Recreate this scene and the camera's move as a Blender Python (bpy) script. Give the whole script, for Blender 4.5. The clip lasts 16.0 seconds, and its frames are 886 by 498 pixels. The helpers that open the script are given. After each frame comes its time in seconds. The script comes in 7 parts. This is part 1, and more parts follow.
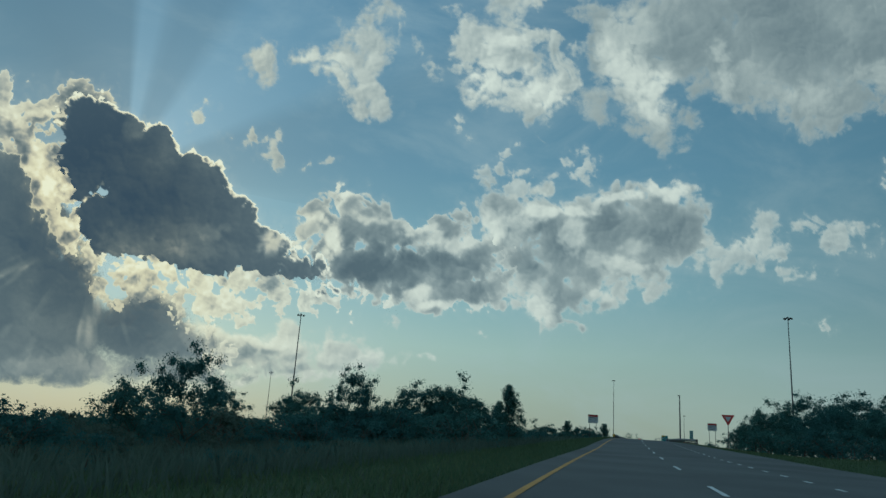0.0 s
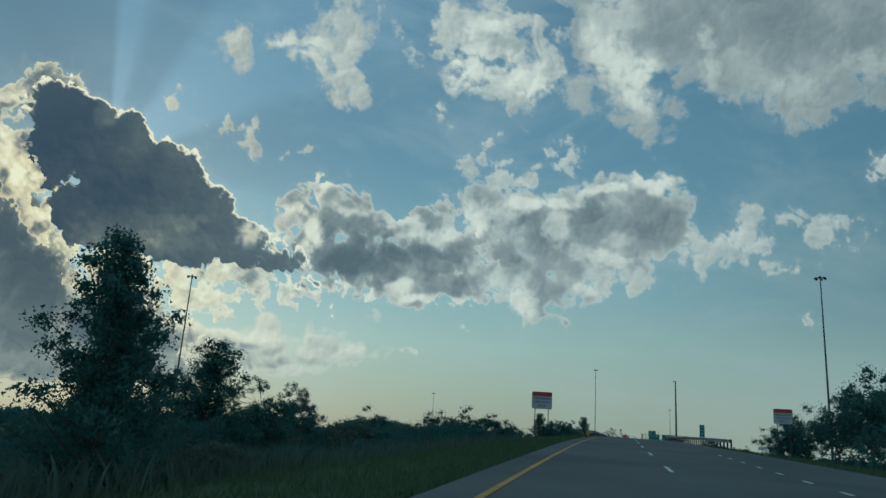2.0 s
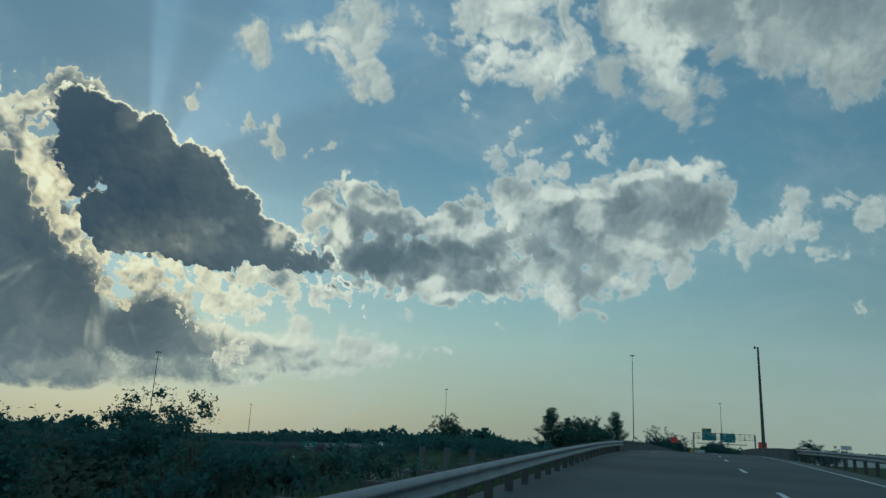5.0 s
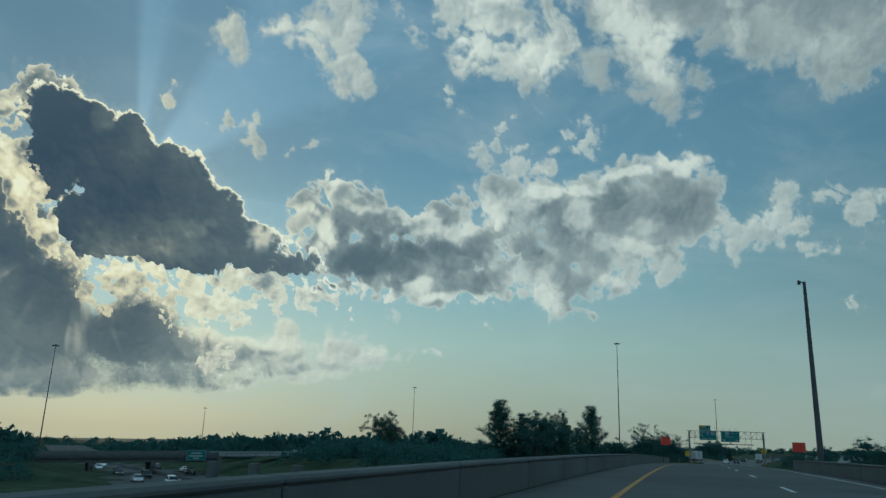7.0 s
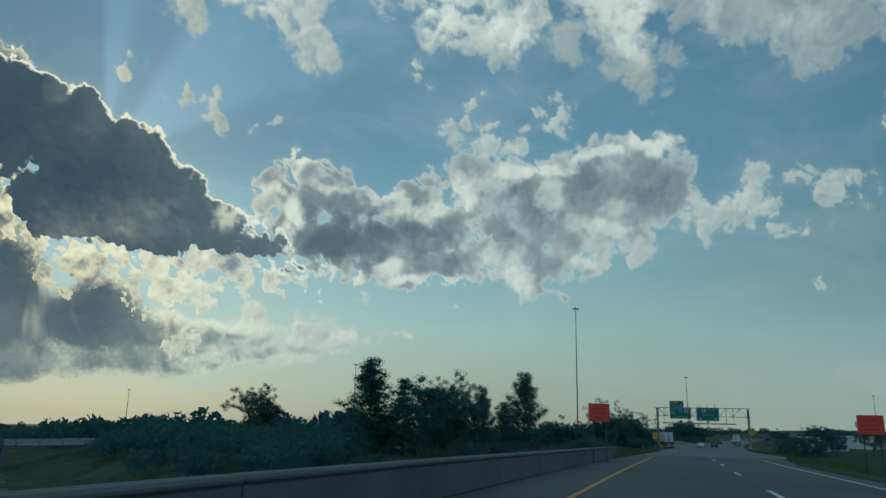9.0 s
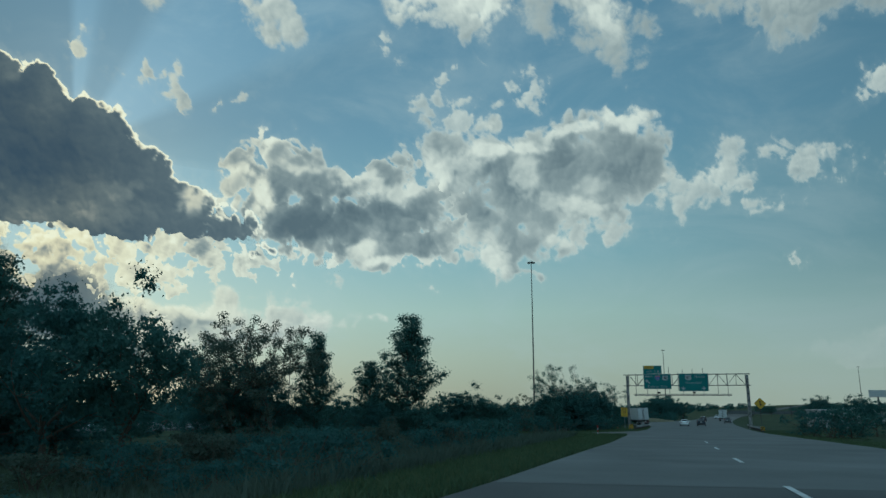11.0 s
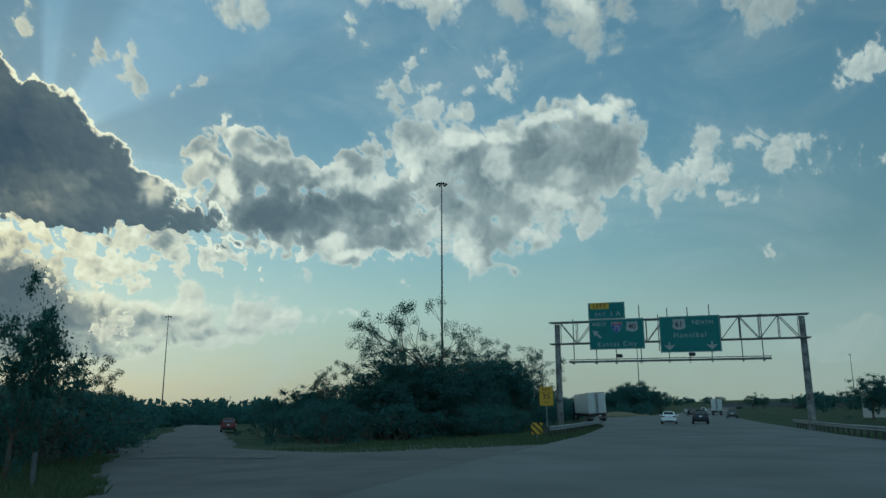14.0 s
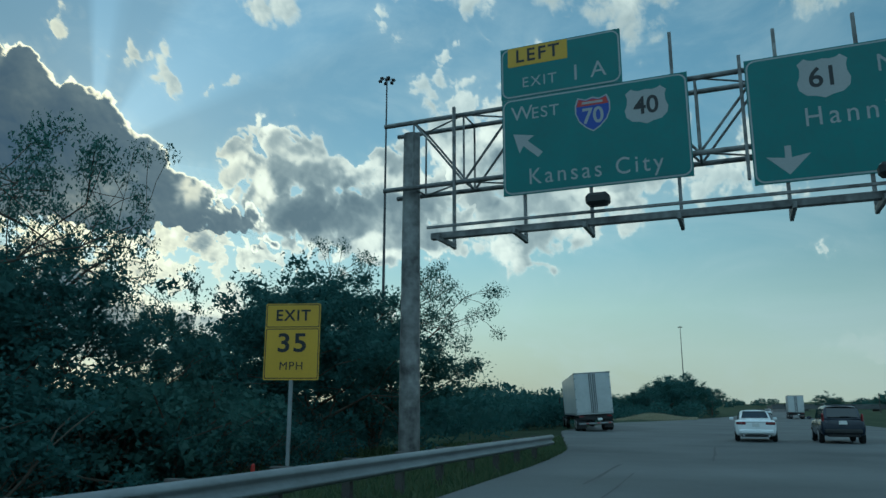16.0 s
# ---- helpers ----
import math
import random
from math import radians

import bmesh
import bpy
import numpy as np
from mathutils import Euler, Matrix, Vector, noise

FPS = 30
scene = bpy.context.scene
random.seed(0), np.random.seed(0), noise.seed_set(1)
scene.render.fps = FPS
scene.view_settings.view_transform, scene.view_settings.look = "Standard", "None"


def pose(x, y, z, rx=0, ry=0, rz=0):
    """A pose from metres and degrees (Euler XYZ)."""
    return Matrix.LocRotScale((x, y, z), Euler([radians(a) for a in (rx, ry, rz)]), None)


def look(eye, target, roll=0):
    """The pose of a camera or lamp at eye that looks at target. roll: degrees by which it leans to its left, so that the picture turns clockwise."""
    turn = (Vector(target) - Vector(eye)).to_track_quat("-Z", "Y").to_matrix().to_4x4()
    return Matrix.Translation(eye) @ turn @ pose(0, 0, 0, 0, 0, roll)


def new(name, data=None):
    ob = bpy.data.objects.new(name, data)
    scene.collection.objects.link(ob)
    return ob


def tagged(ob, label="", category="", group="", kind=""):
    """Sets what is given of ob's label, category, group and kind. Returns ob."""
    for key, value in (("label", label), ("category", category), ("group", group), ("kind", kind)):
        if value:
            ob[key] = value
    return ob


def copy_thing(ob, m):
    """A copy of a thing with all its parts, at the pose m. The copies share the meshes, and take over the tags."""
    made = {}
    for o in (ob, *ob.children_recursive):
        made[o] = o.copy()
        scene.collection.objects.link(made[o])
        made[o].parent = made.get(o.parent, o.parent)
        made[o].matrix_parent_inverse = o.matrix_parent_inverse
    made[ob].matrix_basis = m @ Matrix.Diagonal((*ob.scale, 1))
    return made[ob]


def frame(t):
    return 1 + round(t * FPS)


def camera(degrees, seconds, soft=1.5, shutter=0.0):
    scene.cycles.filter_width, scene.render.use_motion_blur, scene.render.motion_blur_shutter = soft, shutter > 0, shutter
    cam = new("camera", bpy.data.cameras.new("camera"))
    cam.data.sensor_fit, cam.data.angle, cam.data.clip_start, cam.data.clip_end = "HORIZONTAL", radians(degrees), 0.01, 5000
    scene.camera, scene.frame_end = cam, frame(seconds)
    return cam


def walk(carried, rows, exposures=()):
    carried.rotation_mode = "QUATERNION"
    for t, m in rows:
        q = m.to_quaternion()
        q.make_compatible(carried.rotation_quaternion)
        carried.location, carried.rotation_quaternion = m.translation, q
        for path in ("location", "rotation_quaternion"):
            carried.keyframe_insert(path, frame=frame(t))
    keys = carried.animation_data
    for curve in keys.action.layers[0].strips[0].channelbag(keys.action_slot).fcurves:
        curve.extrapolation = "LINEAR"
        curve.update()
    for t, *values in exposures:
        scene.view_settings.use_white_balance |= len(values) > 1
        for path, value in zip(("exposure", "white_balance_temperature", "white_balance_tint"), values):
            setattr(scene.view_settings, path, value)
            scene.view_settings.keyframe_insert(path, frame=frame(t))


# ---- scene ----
cam = camera(63.6, 16.0)
PATH = [
    (0, (-0.723, -0.066, 1.426), (-2.913, 9.354, 3.971), 3.90),
    (0.5, (-0.288, 13.494, 1.603), (-2.413, 22.924, 4.153), 3.90),
    (1, (0.004, 27.007, 1.827), (-2.036, 36.452, 4.392), 3.90),
    (1.5, (0.460, 40.602, 2.238), (-1.510, 50.062, 4.808), 3.70),
    (2, (1.010, 54.008, 2.666), (-0.970, 63.483, 5.161), 3.80),
    (2.5, (1.390, 67.504, 2.960), (-0.645, 76.989, 5.400), 2.90),
    (3, (1.723, 80.899, 3.430), (-0.422, 90.379, 5.795), 2.90),
    (3.5, (2.206, 94.485, 3.765), (-0.084, 103.935, 6.115), 3.50),
    (4, (2.823, 107.987, 4.068), (0.418, 117.392, 6.478), 3.50),
    (6.5, (6.399, 175.415, 5.123), (4.019, 184.800, 7.633), 2.00),
    (7, (7.418, 188.841, 5.118), (5.088, 198.231, 7.633), 1.90),
    (7.5, (8.702, 202.230, 5.083), (6.437, 211.645, 7.588), 2.00),
    (8, (10.033, 215.531, 5.082), (7.848, 224.976, 7.542), 1.90),
    (8.5, (11.084, 229.064, 4.925), (9.004, 238.549, 7.320), 1.60),
    (9, (12.438, 242.491, 4.749), (10.458, 252.016, 7.059), 1.40),
    (11.5, (20.064, 309.659, 3.346), (18.434, 319.309, 5.396), 0.00),
    (12, (21.818, 323.059, 3.008), (20.243, 332.729, 5.023), -0.10),
    (12.5, (23.533, 336.494, 2.637), (22.038, 346.179, 4.627), -0.30),
    (13, (25.378, 349.832, 2.289), (23.928, 359.522, 4.289), -0.30),
    (13.5, (27.128, 363.177, 1.906), (25.738, 372.872, 3.926), -0.30),
    (14, (28.939, 376.456, 1.553), (27.574, 386.151, 3.598), -0.20),
    (14.5, (30.860, 389.888, 1.217), (29.470, 399.578, 3.272), -0.10),
    (15, (32.660, 403.176, 0.765), (31.210, 412.851, 2.815), 0.30),
    (15.5, (34.339, 416.506, 0.505), (32.719, 426.161, 2.555), 0.30),
    (16, (35.715, 430.097, 0.368), (33.795, 439.692, 2.438), -0.00),
]
WHITE = [(0, 0.02, 5630, 2.0), (9.5, 0.03, 5630, 2.0), (11.5, 0.14, 5640, 1.6), (13.0, 0.16, 5650, 1.3), (14.2, 0.14, 5620, 1.0), (15.4, 0.31, 5580, 1.0), (16, 0.5, 5540, 1.0)]
walk(cam, [(t, look(eye, target, roll)) for t, eye, target, roll in PATH], WHITE)

# sky and cloud colours
SKY_RAMP = [(0.0, (0.29, 0.31, 0.225)), (0.06, (0.325, 0.385, 0.295)), (0.12, (0.325, 0.435, 0.36)), (0.2, (0.22, 0.37, 0.372)), (0.36, (0.135, 0.265, 0.326)), (0.6, (0.1, 0.2, 0.27)), (1.0, (0.06, 0.14, 0.223))]
SKY_SIDE = [(0.0, (0.42, 0.47, 0.37)), (0.06, (0.38, 0.47, 0.4)), (0.12, (0.295, 0.412, 0.373)), (0.2, (0.185, 0.31, 0.325)), (0.36, (0.125, 0.25, 0.312)), (0.6, (0.1, 0.2, 0.27)), (1.0, (0.06, 0.14, 0.223))]
CLOUD_FAR = [(0.0, (0.74, 0.74, 0.6)), (0.18, (0.6, 0.61, 0.51)), (0.38, (0.42, 0.45, 0.395)), (0.58, (0.265, 0.305, 0.285)), (0.8, (0.165, 0.205, 0.205)), (1.0, (0.105, 0.14, 0.15))]
CLOUD_NEAR = [(0.0, (0.92, 0.83, 0.55)), (0.14, (0.82, 0.71, 0.43)), (0.32, (0.62, 0.53, 0.335)), (0.5, (0.27, 0.265, 0.215)), (0.66, (0.125, 0.147, 0.14)), (0.84, (0.07, 0.096, 0.108)), (1.0, (0.045, 0.072, 0.095))]
# shafts of light and shade round the sun: part of a half turn from the right, gain
SHAFTS = [(0.0, 0.95), (0.03, 0.88), (0.1, 0.84), (0.17, 0.86), (0.21, 1.06), (0.3, 1.12), (0.36, 1.1), (0.4, 0.9), (0.455, 0.88), (0.475, 0.93), (0.495, 1.06), (0.525, 1.07), (0.545, 0.8), (0.7, 0.72), (1.0, 0.8)]

# ---------------------------------------------------------------- light
SUN_AZ, SUN_EL = radians(38.5), radians(17.6)          # left of the road's first heading, height
sun_way = Vector((-math.sin(SUN_AZ) * math.cos(SUN_EL), math.cos(SUN_AZ) * math.cos(SUN_EL), math.sin(SUN_EL)))
world = bpy.data.worlds.new("world")
scene.world = world
world.use_nodes = True
wt = world.node_tree
wt.nodes.clear()


def node(tree, kind, **inputs):
    n = tree.nodes.new(kind)
    for key, value in inputs.items():
        n.inputs[int(key[1:]) if key[0] == "i" and key[1:].isdigit() else key].default_value = value
    return n


def math_node(tree, op, a, b=None, clamp=False):
    n = tree.nodes.new("ShaderNodeMath")
    n.operation, n.use_clamp = op, clamp
    for slot, v in enumerate((a, b)):
        if v is None:
            continue
        if isinstance(v, (int, float)):
            n.inputs[slot].default_value = v
        else:
            tree.links.new(v, n.inputs[slot])
    return n.outputs[0]


def ramp_node(tree, fac, stops, interp="LINEAR"):
    n = tree.nodes.new("ShaderNodeValToRGB")
    n.color_ramp.interpolation = interp
    e = n.color_ramp.elements
    while len(e) < len(stops):
        e.new(0.5)
    for el, (p, c) in zip(e, stops):
        el.position = p
        el.color = (*c, 1) if len(c) == 3 else c
    tree.links.new(fac, n.inputs[0])
    return n.outputs[0]


def mix_color(tree, mode, fac, a, b):
    n = tree.nodes.new("ShaderNodeMix")
    n.data_type, n.blend_type = "RGBA", mode
    for slot, v in ((0, fac), (6, a), (7, b)):
        if isinstance(v, (int, float)):
            n.inputs[slot].default_value = v
        elif isinstance(v, tuple):
            n.inputs[slot].default_value = (*v, 1)
        else:
            tree.links.new(v, n.inputs[slot])
    return n.outputs[2]


def dot_node(tree, vec, way):
    n = tree.nodes.new("ShaderNodeVectorMath")
    n.operation = "DOT_PRODUCT"
    tree.links.new(vec, n.inputs[0])
    n.inputs[1].default_value = way
    return n.outputs["Value"]


sky = wt.nodes.new("ShaderNodeTexSky")
sky.sky_type, sky.sun_disc = "NISHITA", False
sky.sun_elevation, sky.sun_rotation = SUN_EL, -SUN_AZ
sky.air_density, sky.dust_density, sky.ozone_density = 1.0, 1.2, 2.0
sky_dir = wt.nodes.new("ShaderNodeTexCoord").outputs["Generated"]
# haze: paler and greener towards the horizon
up_part = dot_node(wt, sky_dir, (0, 0, 1))
haze = ramp_node(wt, up_part, SKY_RAMP)
tinted = mix_color(wt, "MULTIPLY", 1.0, sky.outputs[0], (0.115, 0.115, 0.115))
side_haze = ramp_node(wt, up_part, SKY_SIDE)
to_side = wt.nodes.new("ShaderNodeMapRange")
to_side.interpolation_type = "SMOOTHSTEP"
for slot, value in (("From Min", 0.86), ("From Max", 0.45)):
    to_side.inputs[slot].default_value = value
wt.links.new(dot_node(wt, sky_dir, sun_way), to_side.inputs["Value"])
haze = mix_color(wt, "MIX", 0.0, haze, side_haze)
wt.links.new(to_side.outputs[0], haze.node.inputs[0])
clear_sky = mix_color(wt, "MIX", 0.95, tinted, haze)
# thin high veils
veil = node(wt, "ShaderNodeTexNoise", Scale=4.5, Detail=7.0, Roughness=0.6, Distortion=0.6)
stretch = wt.nodes.new("ShaderNodeMapping")
stretch.inputs["Scale"].default_value = (1.0, 1.0, 2.2)
wt.links.new(sky_dir, stretch.inputs["Vector"])
wt.links.new(stretch.outputs[0], veil.inputs["Vector"])
veil_part = wt.nodes.new("ShaderNodeMapRange")
veil_part.interpolation_type = "SMOOTHSTEP"
for slot, value in (("From Min", 0.42), ("From Max", 0.75), ("To Max", 0.28)):
    veil_part.inputs[slot].default_value = value
wt.links.new(veil.outputs[0], veil_part.inputs["Value"])
base_sky = mix_color(wt, "MIX", 0.0, clear_sky, (0.42, 0.5, 0.48))
wt.links.new(veil_part.outputs[0], base_sky.node.inputs[0])
# light fans out from the gap in the clouds before the sun
side = sun_way.cross(Vector((0, 0, 1))).normalized()
rise = side.cross(sun_way).normalized()
along = dot_node(wt, sky_dir, sun_way)
across, upward = dot_node(wt, sky_dir, side), dot_node(wt, sky_dir, rise)
turn = math_node(wt, "ARCTAN2", upward, across)
shaft = ramp_node(wt, math_node(wt, "MULTIPLY", turn, 1 / math.pi, True), [(p, (g / 2,) * 3) for p, g in SHAFTS])
reach = math_node(wt, "POWER", math_node(wt, "MAXIMUM", along, 0.0), 8.0)
above = math_node(wt, "GREATER_THAN", upward, 0.0)
beams = math_node(wt, "MULTIPLY", math_node(wt, "SUBTRACT", math_node(wt, "MULTIPLY", shaft, 2.0), 1.0), math_node(wt, "MULTIPLY", reach, above))
far_side = wt.nodes.new("ShaderNodeMapRange")
for slot, value in (("From Min", 0.3), ("From Max", 0.95), ("To Min", 0.64), ("To Max", 1.04)):
    far_side.inputs[slot].default_value = value
wt.links.new(along, far_side.inputs["Value"])
gain = math_node(wt, "MULTIPLY", math_node(wt, "ADD", beams, 1.0), far_side.outputs[0])
# the unseen sky behind the viewer is brightened pale blue, added as fill light
behind = wt.nodes.new("ShaderNodeMapRange")
behind.interpolation_type = "SMOOTHSTEP"
for slot, value in (("From Min", 0.2), ("From Max", -0.4), ("To Max", 0.92)):
    behind.inputs[slot].default_value = value
wt.links.new(dot_node(wt, sky_dir, (-0.21, 0.945, -0.25)), behind.inputs["Value"])
whole_sky = mix_color(wt, "MIX", 0.0, base_sky, (0.56, 0.84, 0.96))
wt.links.new(behind.outputs[0], whole_sky.node.inputs[0])
lit_sky = mix_color(wt, "MULTIPLY", 1.0, whole_sky, (1.0, 1.0, 1.0))
wt.links.new(gain, lit_sky.node.inputs[7])
bg = wt.nodes.new("ShaderNodeBackground")
bg.inputs["Strength"].default_value = 1.0
wt.links.new(lit_sky, bg.inputs["Color"])
out = wt.nodes.new("ShaderNodeOutputWorld")
wt.links.new(bg.outputs[0], out.inputs["Surface"])

sun_data = bpy.data.lights.new("sun", "SUN")
sun_data.energy, sun_data.angle, sun_data.color = 1.5, radians(6), (1.0, 0.9, 0.72)
sun = new("sun", sun_data)
sun.matrix_world = look(tuple(sun_way * 100), (0, 0, 0))

# ---------------------------------------------------------------- materials


def material(name, color, rough=0.8, metal=0.0, vary=0.25, scale=0.6, fine=14.0, bump=0.15, spec=0.4, tone=None):
    """Base colour with a broad and a fine variation, in metres."""
    m = bpy.data.materials.new(name)
    m.use_nodes = True
    t = m.node_tree
    p = t.nodes["Principled BSDF"]
    p.inputs["Metallic"].default_value = metal
    p.inputs["Specular IOR Level"].default_value = spec
    co = t.nodes.new("ShaderNodeTexCoord").outputs["Object"]
    info = t.nodes.new("ShaderNodeObjectInfo").outputs["Random"]
    shifted = t.nodes.new("ShaderNodeVectorMath")
    shifted.operation = "ADD"
    t.links.new(co, shifted.inputs[0])
    spread = t.nodes.new("ShaderNodeCombineXYZ")
    t.links.new(math_node(t, "MULTIPLY", info, 37.0), spread.inputs[0])
    t.links.new(spread.outputs[0], shifted.inputs[1])
    broad = node(t, "ShaderNodeTexNoise", Scale=scale, Detail=5.0)
    small = node(t, "ShaderNodeTexNoise", Scale=fine, Detail=6.0)
    for n in (broad, small):
        t.links.new(shifted.outputs[0], n.inputs["Vector"])
    both = math_node(t, "ADD", math_node(t, "MULTIPLY", broad.outputs[0], 0.6), math_node(t, "MULTIPLY", small.outputs[0], 0.4))
    lo = tuple(c * (1 - vary) for c in color)
    hi = tuple(min(1, c * (1 + vary)) for c in (tone or color))
    col = ramp_node(t, both, [(0.3, lo), (0.7, hi)])
    t.links.new(col, p.inputs["Base Color"])
    rg = ramp_node(t, small.outputs[0], [(0.2, (max(0, rough - 0.12),) * 3), (0.8, (min(1, rough + 0.12),) * 3)])
    t.links.new(rg, p.inputs["Roughness"])
    if bump:
        b = node(t, "ShaderNodeBump", Strength=bump, Distance=0.02)
        t.links.new(small.outputs[0], b.inputs["Height"])
        t.links.new(b.outputs[0], p.inputs["Normal"])
    return m


def leaf_material(name, color, tone):
    m = bpy.data.materials.new(name)
    m.use_nodes = True
    t = m.node_tree
    t.nodes.remove(t.nodes["Principled BSDF"])
    rnd = t.nodes.new("ShaderNodeNewGeometry").outputs["Random Per Island"]
    col = ramp_node(t, rnd, [(0.0, color), (1.0, tone)])
    d, s = t.nodes.new("ShaderNodeBsdfDiffuse"), t.nodes.new("ShaderNodeBsdfTranslucent")
    t.links.new(col, d.inputs[0])
    t.links.new(col, s.inputs[0])
    mx = node(t, "ShaderNodeMixShader", i0=0.5)
    t.links.new(d.outputs[0], mx.inputs[1])
    t.links.new(s.outputs[0], mx.inputs[2])
    # a waxy sheen
    wax = node(t, "ShaderNodeBsdfGlossy", Color=(0.8, 0.9, 0.9, 1.0), Roughness=0.6)
    coat = node(t, "ShaderNodeMixShader", i0=0.012)
    t.links.new(mx.outputs[0], coat.inputs[1])
    t.links.new(wax.outputs[0], coat.inputs[2])
    t.links.new(coat.outputs[0], t.nodes["Material Output"].inputs[0])
    return m


M = {
    "asphalt": material("asphalt", (0.056, 0.06, 0.062), 0.8, vary=0.35, scale=0.18, fine=25, bump=0.25, spec=0.25, tone=(0.08, 0.082, 0.081)),
    "old_asphalt": material("old_asphalt", (0.1, 0.106, 0.106), 0.82, vary=0.3, scale=0.22, fine=22, bump=0.25, spec=0.25, tone=(0.13, 0.135, 0.132)),
    "gravel": material("gravel", (0.095, 0.093, 0.088), 0.95, vary=0.4, scale=0.5, fine=9, bump=0.6),
    "concrete": material("concrete", (0.086, 0.092, 0.091), 0.88, vary=0.3, scale=0.4, fine=8, bump=0.25),
    "paint_white": material("paint_white", (0.5, 0.51, 0.5), 0.75, vary=0.3, scale=1.5, fine=20),
    "paint_yellow": material("paint_yellow", (0.4, 0.2, 0.042), 0.75, vary=0.3, scale=1.2, fine=20),
    "grass": material("grass", (0.04, 0.062, 0.038), 0.95, spec=0.03, vary=0.5, scale=0.25, fine=3.0, bump=0.8, tone=(0.048, 0.064, 0.038)),
    "steel": material("steel", (0.22, 0.235, 0.24), 0.62, metal=0.35, vary=0.25, scale=1.2, fine=12, bump=0.05),
    "weathered_steel": material("weathered_steel", (0.085, 0.085, 0.085), 0.65, metal=0.3, vary=0.7, scale=1.6, fine=5, bump=0.1, tone=(0.18, 0.178, 0.17)),
    "dark_steel": material("dark_steel", (0.065, 0.067, 0.07), 0.6, metal=0.5, vary=0.3),
    "wood_post": material("wood_post", (0.06, 0.055, 0.05), 0.9, vary=0.35, scale=2, fine=20),
    "sign_back": material("sign_back", (0.4, 0.41, 0.41), 0.45, metal=0.7, vary=0.15),
    "sign_green": material("sign_green", (0.003, 0.118, 0.112), 0.5, vary=0.15, scale=0.8, fine=6, bump=0),
    "sign_white": material("sign_white", (0.27, 0.28, 0.275), 0.5, vary=0.1, bump=0),
    "sign_red": material("sign_red", (0.34, 0.028, 0.02), 0.5, vary=0.15, bump=0),
    "sign_orange": material("sign_orange", (0.52, 0.04, 0.02), 0.5, vary=0.12, bump=0),
    "sign_yellow": material("sign_yellow", (0.46, 0.27, 0.015), 0.5, vary=0.12, bump=0),
    "sign_blue": material("sign_blue", (0.01, 0.04, 0.25), 0.5, vary=0.1, bump=0),
    "sign_black": material("sign_black", (0.012, 0.012, 0.013), 0.5, vary=0.1, bump=0),
    "bark": material("bark", (0.075, 0.06, 0.045), 0.95, vary=0.4, scale=2, fine=12, bump=0.5),
    "car_white": material("car_white", (0.75, 0.76, 0.76), 0.22, vary=0.05, scale=0.7, fine=3, bump=0, spec=0.6),
    "car_navy": material("car_navy", (0.01, 0.017, 0.032), 0.22, vary=0.1, scale=0.7, fine=3, bump=0, spec=0.6),
    "car_grey": material("car_grey", (0.12, 0.125, 0.13), 0.25, metal=0.4, vary=0.1, bump=0),
    "car_silver": material("car_silver", (0.5, 0.51, 0.52), 0.25, metal=0.5, vary=0.1, bump=0),
    "car_red": material("car_red", (0.14, 0.03, 0.03), 0.35, vary=0.12, bump=0),
    "car_black": material("car_black", (0.012, 0.012, 0.014), 0.22, vary=0.1, bump=0),
    "dark_glass": material("dark_glass", (0.012, 0.016, 0.02), 0.06, vary=0.1, bump=0, spec=0.8),
    "tail_red": material("tail_red", (0.14, 0.01, 0.012), 0.2, vary=0.1, bump=0, spec=0.7),
    "clear_lens": material("clear_lens", (0.7, 0.7, 0.68), 0.1, vary=0.05, bump=0, spec=0.8),
    "tar": material("tar", (0.045, 0.047, 0.048), 0.7, vary=0.3, scale=2, fine=20, bump=0.1),
    "rubber": material("rubber", (0.015, 0.015, 0.015), 0.85, vary=0.2, bump=0.1),
    "rim": material("rim", (0.4, 0.4, 0.4), 0.35, metal=0.8, vary=0.1, bump=0),
    "plastic_black": material("plastic_black", (0.02, 0.02, 0.02), 0.6, vary=0.2, bump=0),
    "trailer_white": material("trailer_white", (0.42, 0.43, 0.42), 0.4, vary=0.12, scale=0.8, fine=4, bump=0),
    "plate": material("plate", (0.6, 0.6, 0.58), 0.5, vary=0.05, bump=0),
    "building": material("building", (0.42, 0.41, 0.39), 0.85, vary=0.12, scale=0.3),
    "leaf_green": leaf_material("leaf_green", (0.048, 0.122, 0.104), (0.064, 0.138, 0.114)),
    "leaf_dark": leaf_material("leaf_dark", (0.04, 0.112, 0.103), (0.054, 0.128, 0.113)),
    "leaf_brown": leaf_material("leaf_brown", (0.078, 0.112, 0.086), (0.1, 0.126, 0.094)),
    "leaf_grass": leaf_material("leaf_grass", (0.065, 0.11, 0.056), (0.105, 0.135, 0.066)),
    "leaf_tan": leaf_material("leaf_tan", (0.3, 0.27, 0.18), (0.42, 0.39, 0.28)),
}

# ---------------------------------------------------------------- building helpers


def mesh_object(name, bm, mat_, parent=None):
    me = bpy.data.meshes.new(name)
    bm.to_mesh(me)
    bm.free()
    if mat_ is not None:
        me.materials.append(mat_)
    ob = new(name, me)
    if parent is not None:
        ob.parent = parent
    return ob


def part(name, bm, mat_, parent, label=""):
    ob = mesh_object(name, bm, mat_, parent)
    return tagged(ob, label) if label else ob


def thing(name, m, label, category, group="", kind=""):
    ob = new(name)
    ob.matrix_basis = m
    ob.empty_display_size = 0.2
    return tagged(ob, label, category, group, kind)


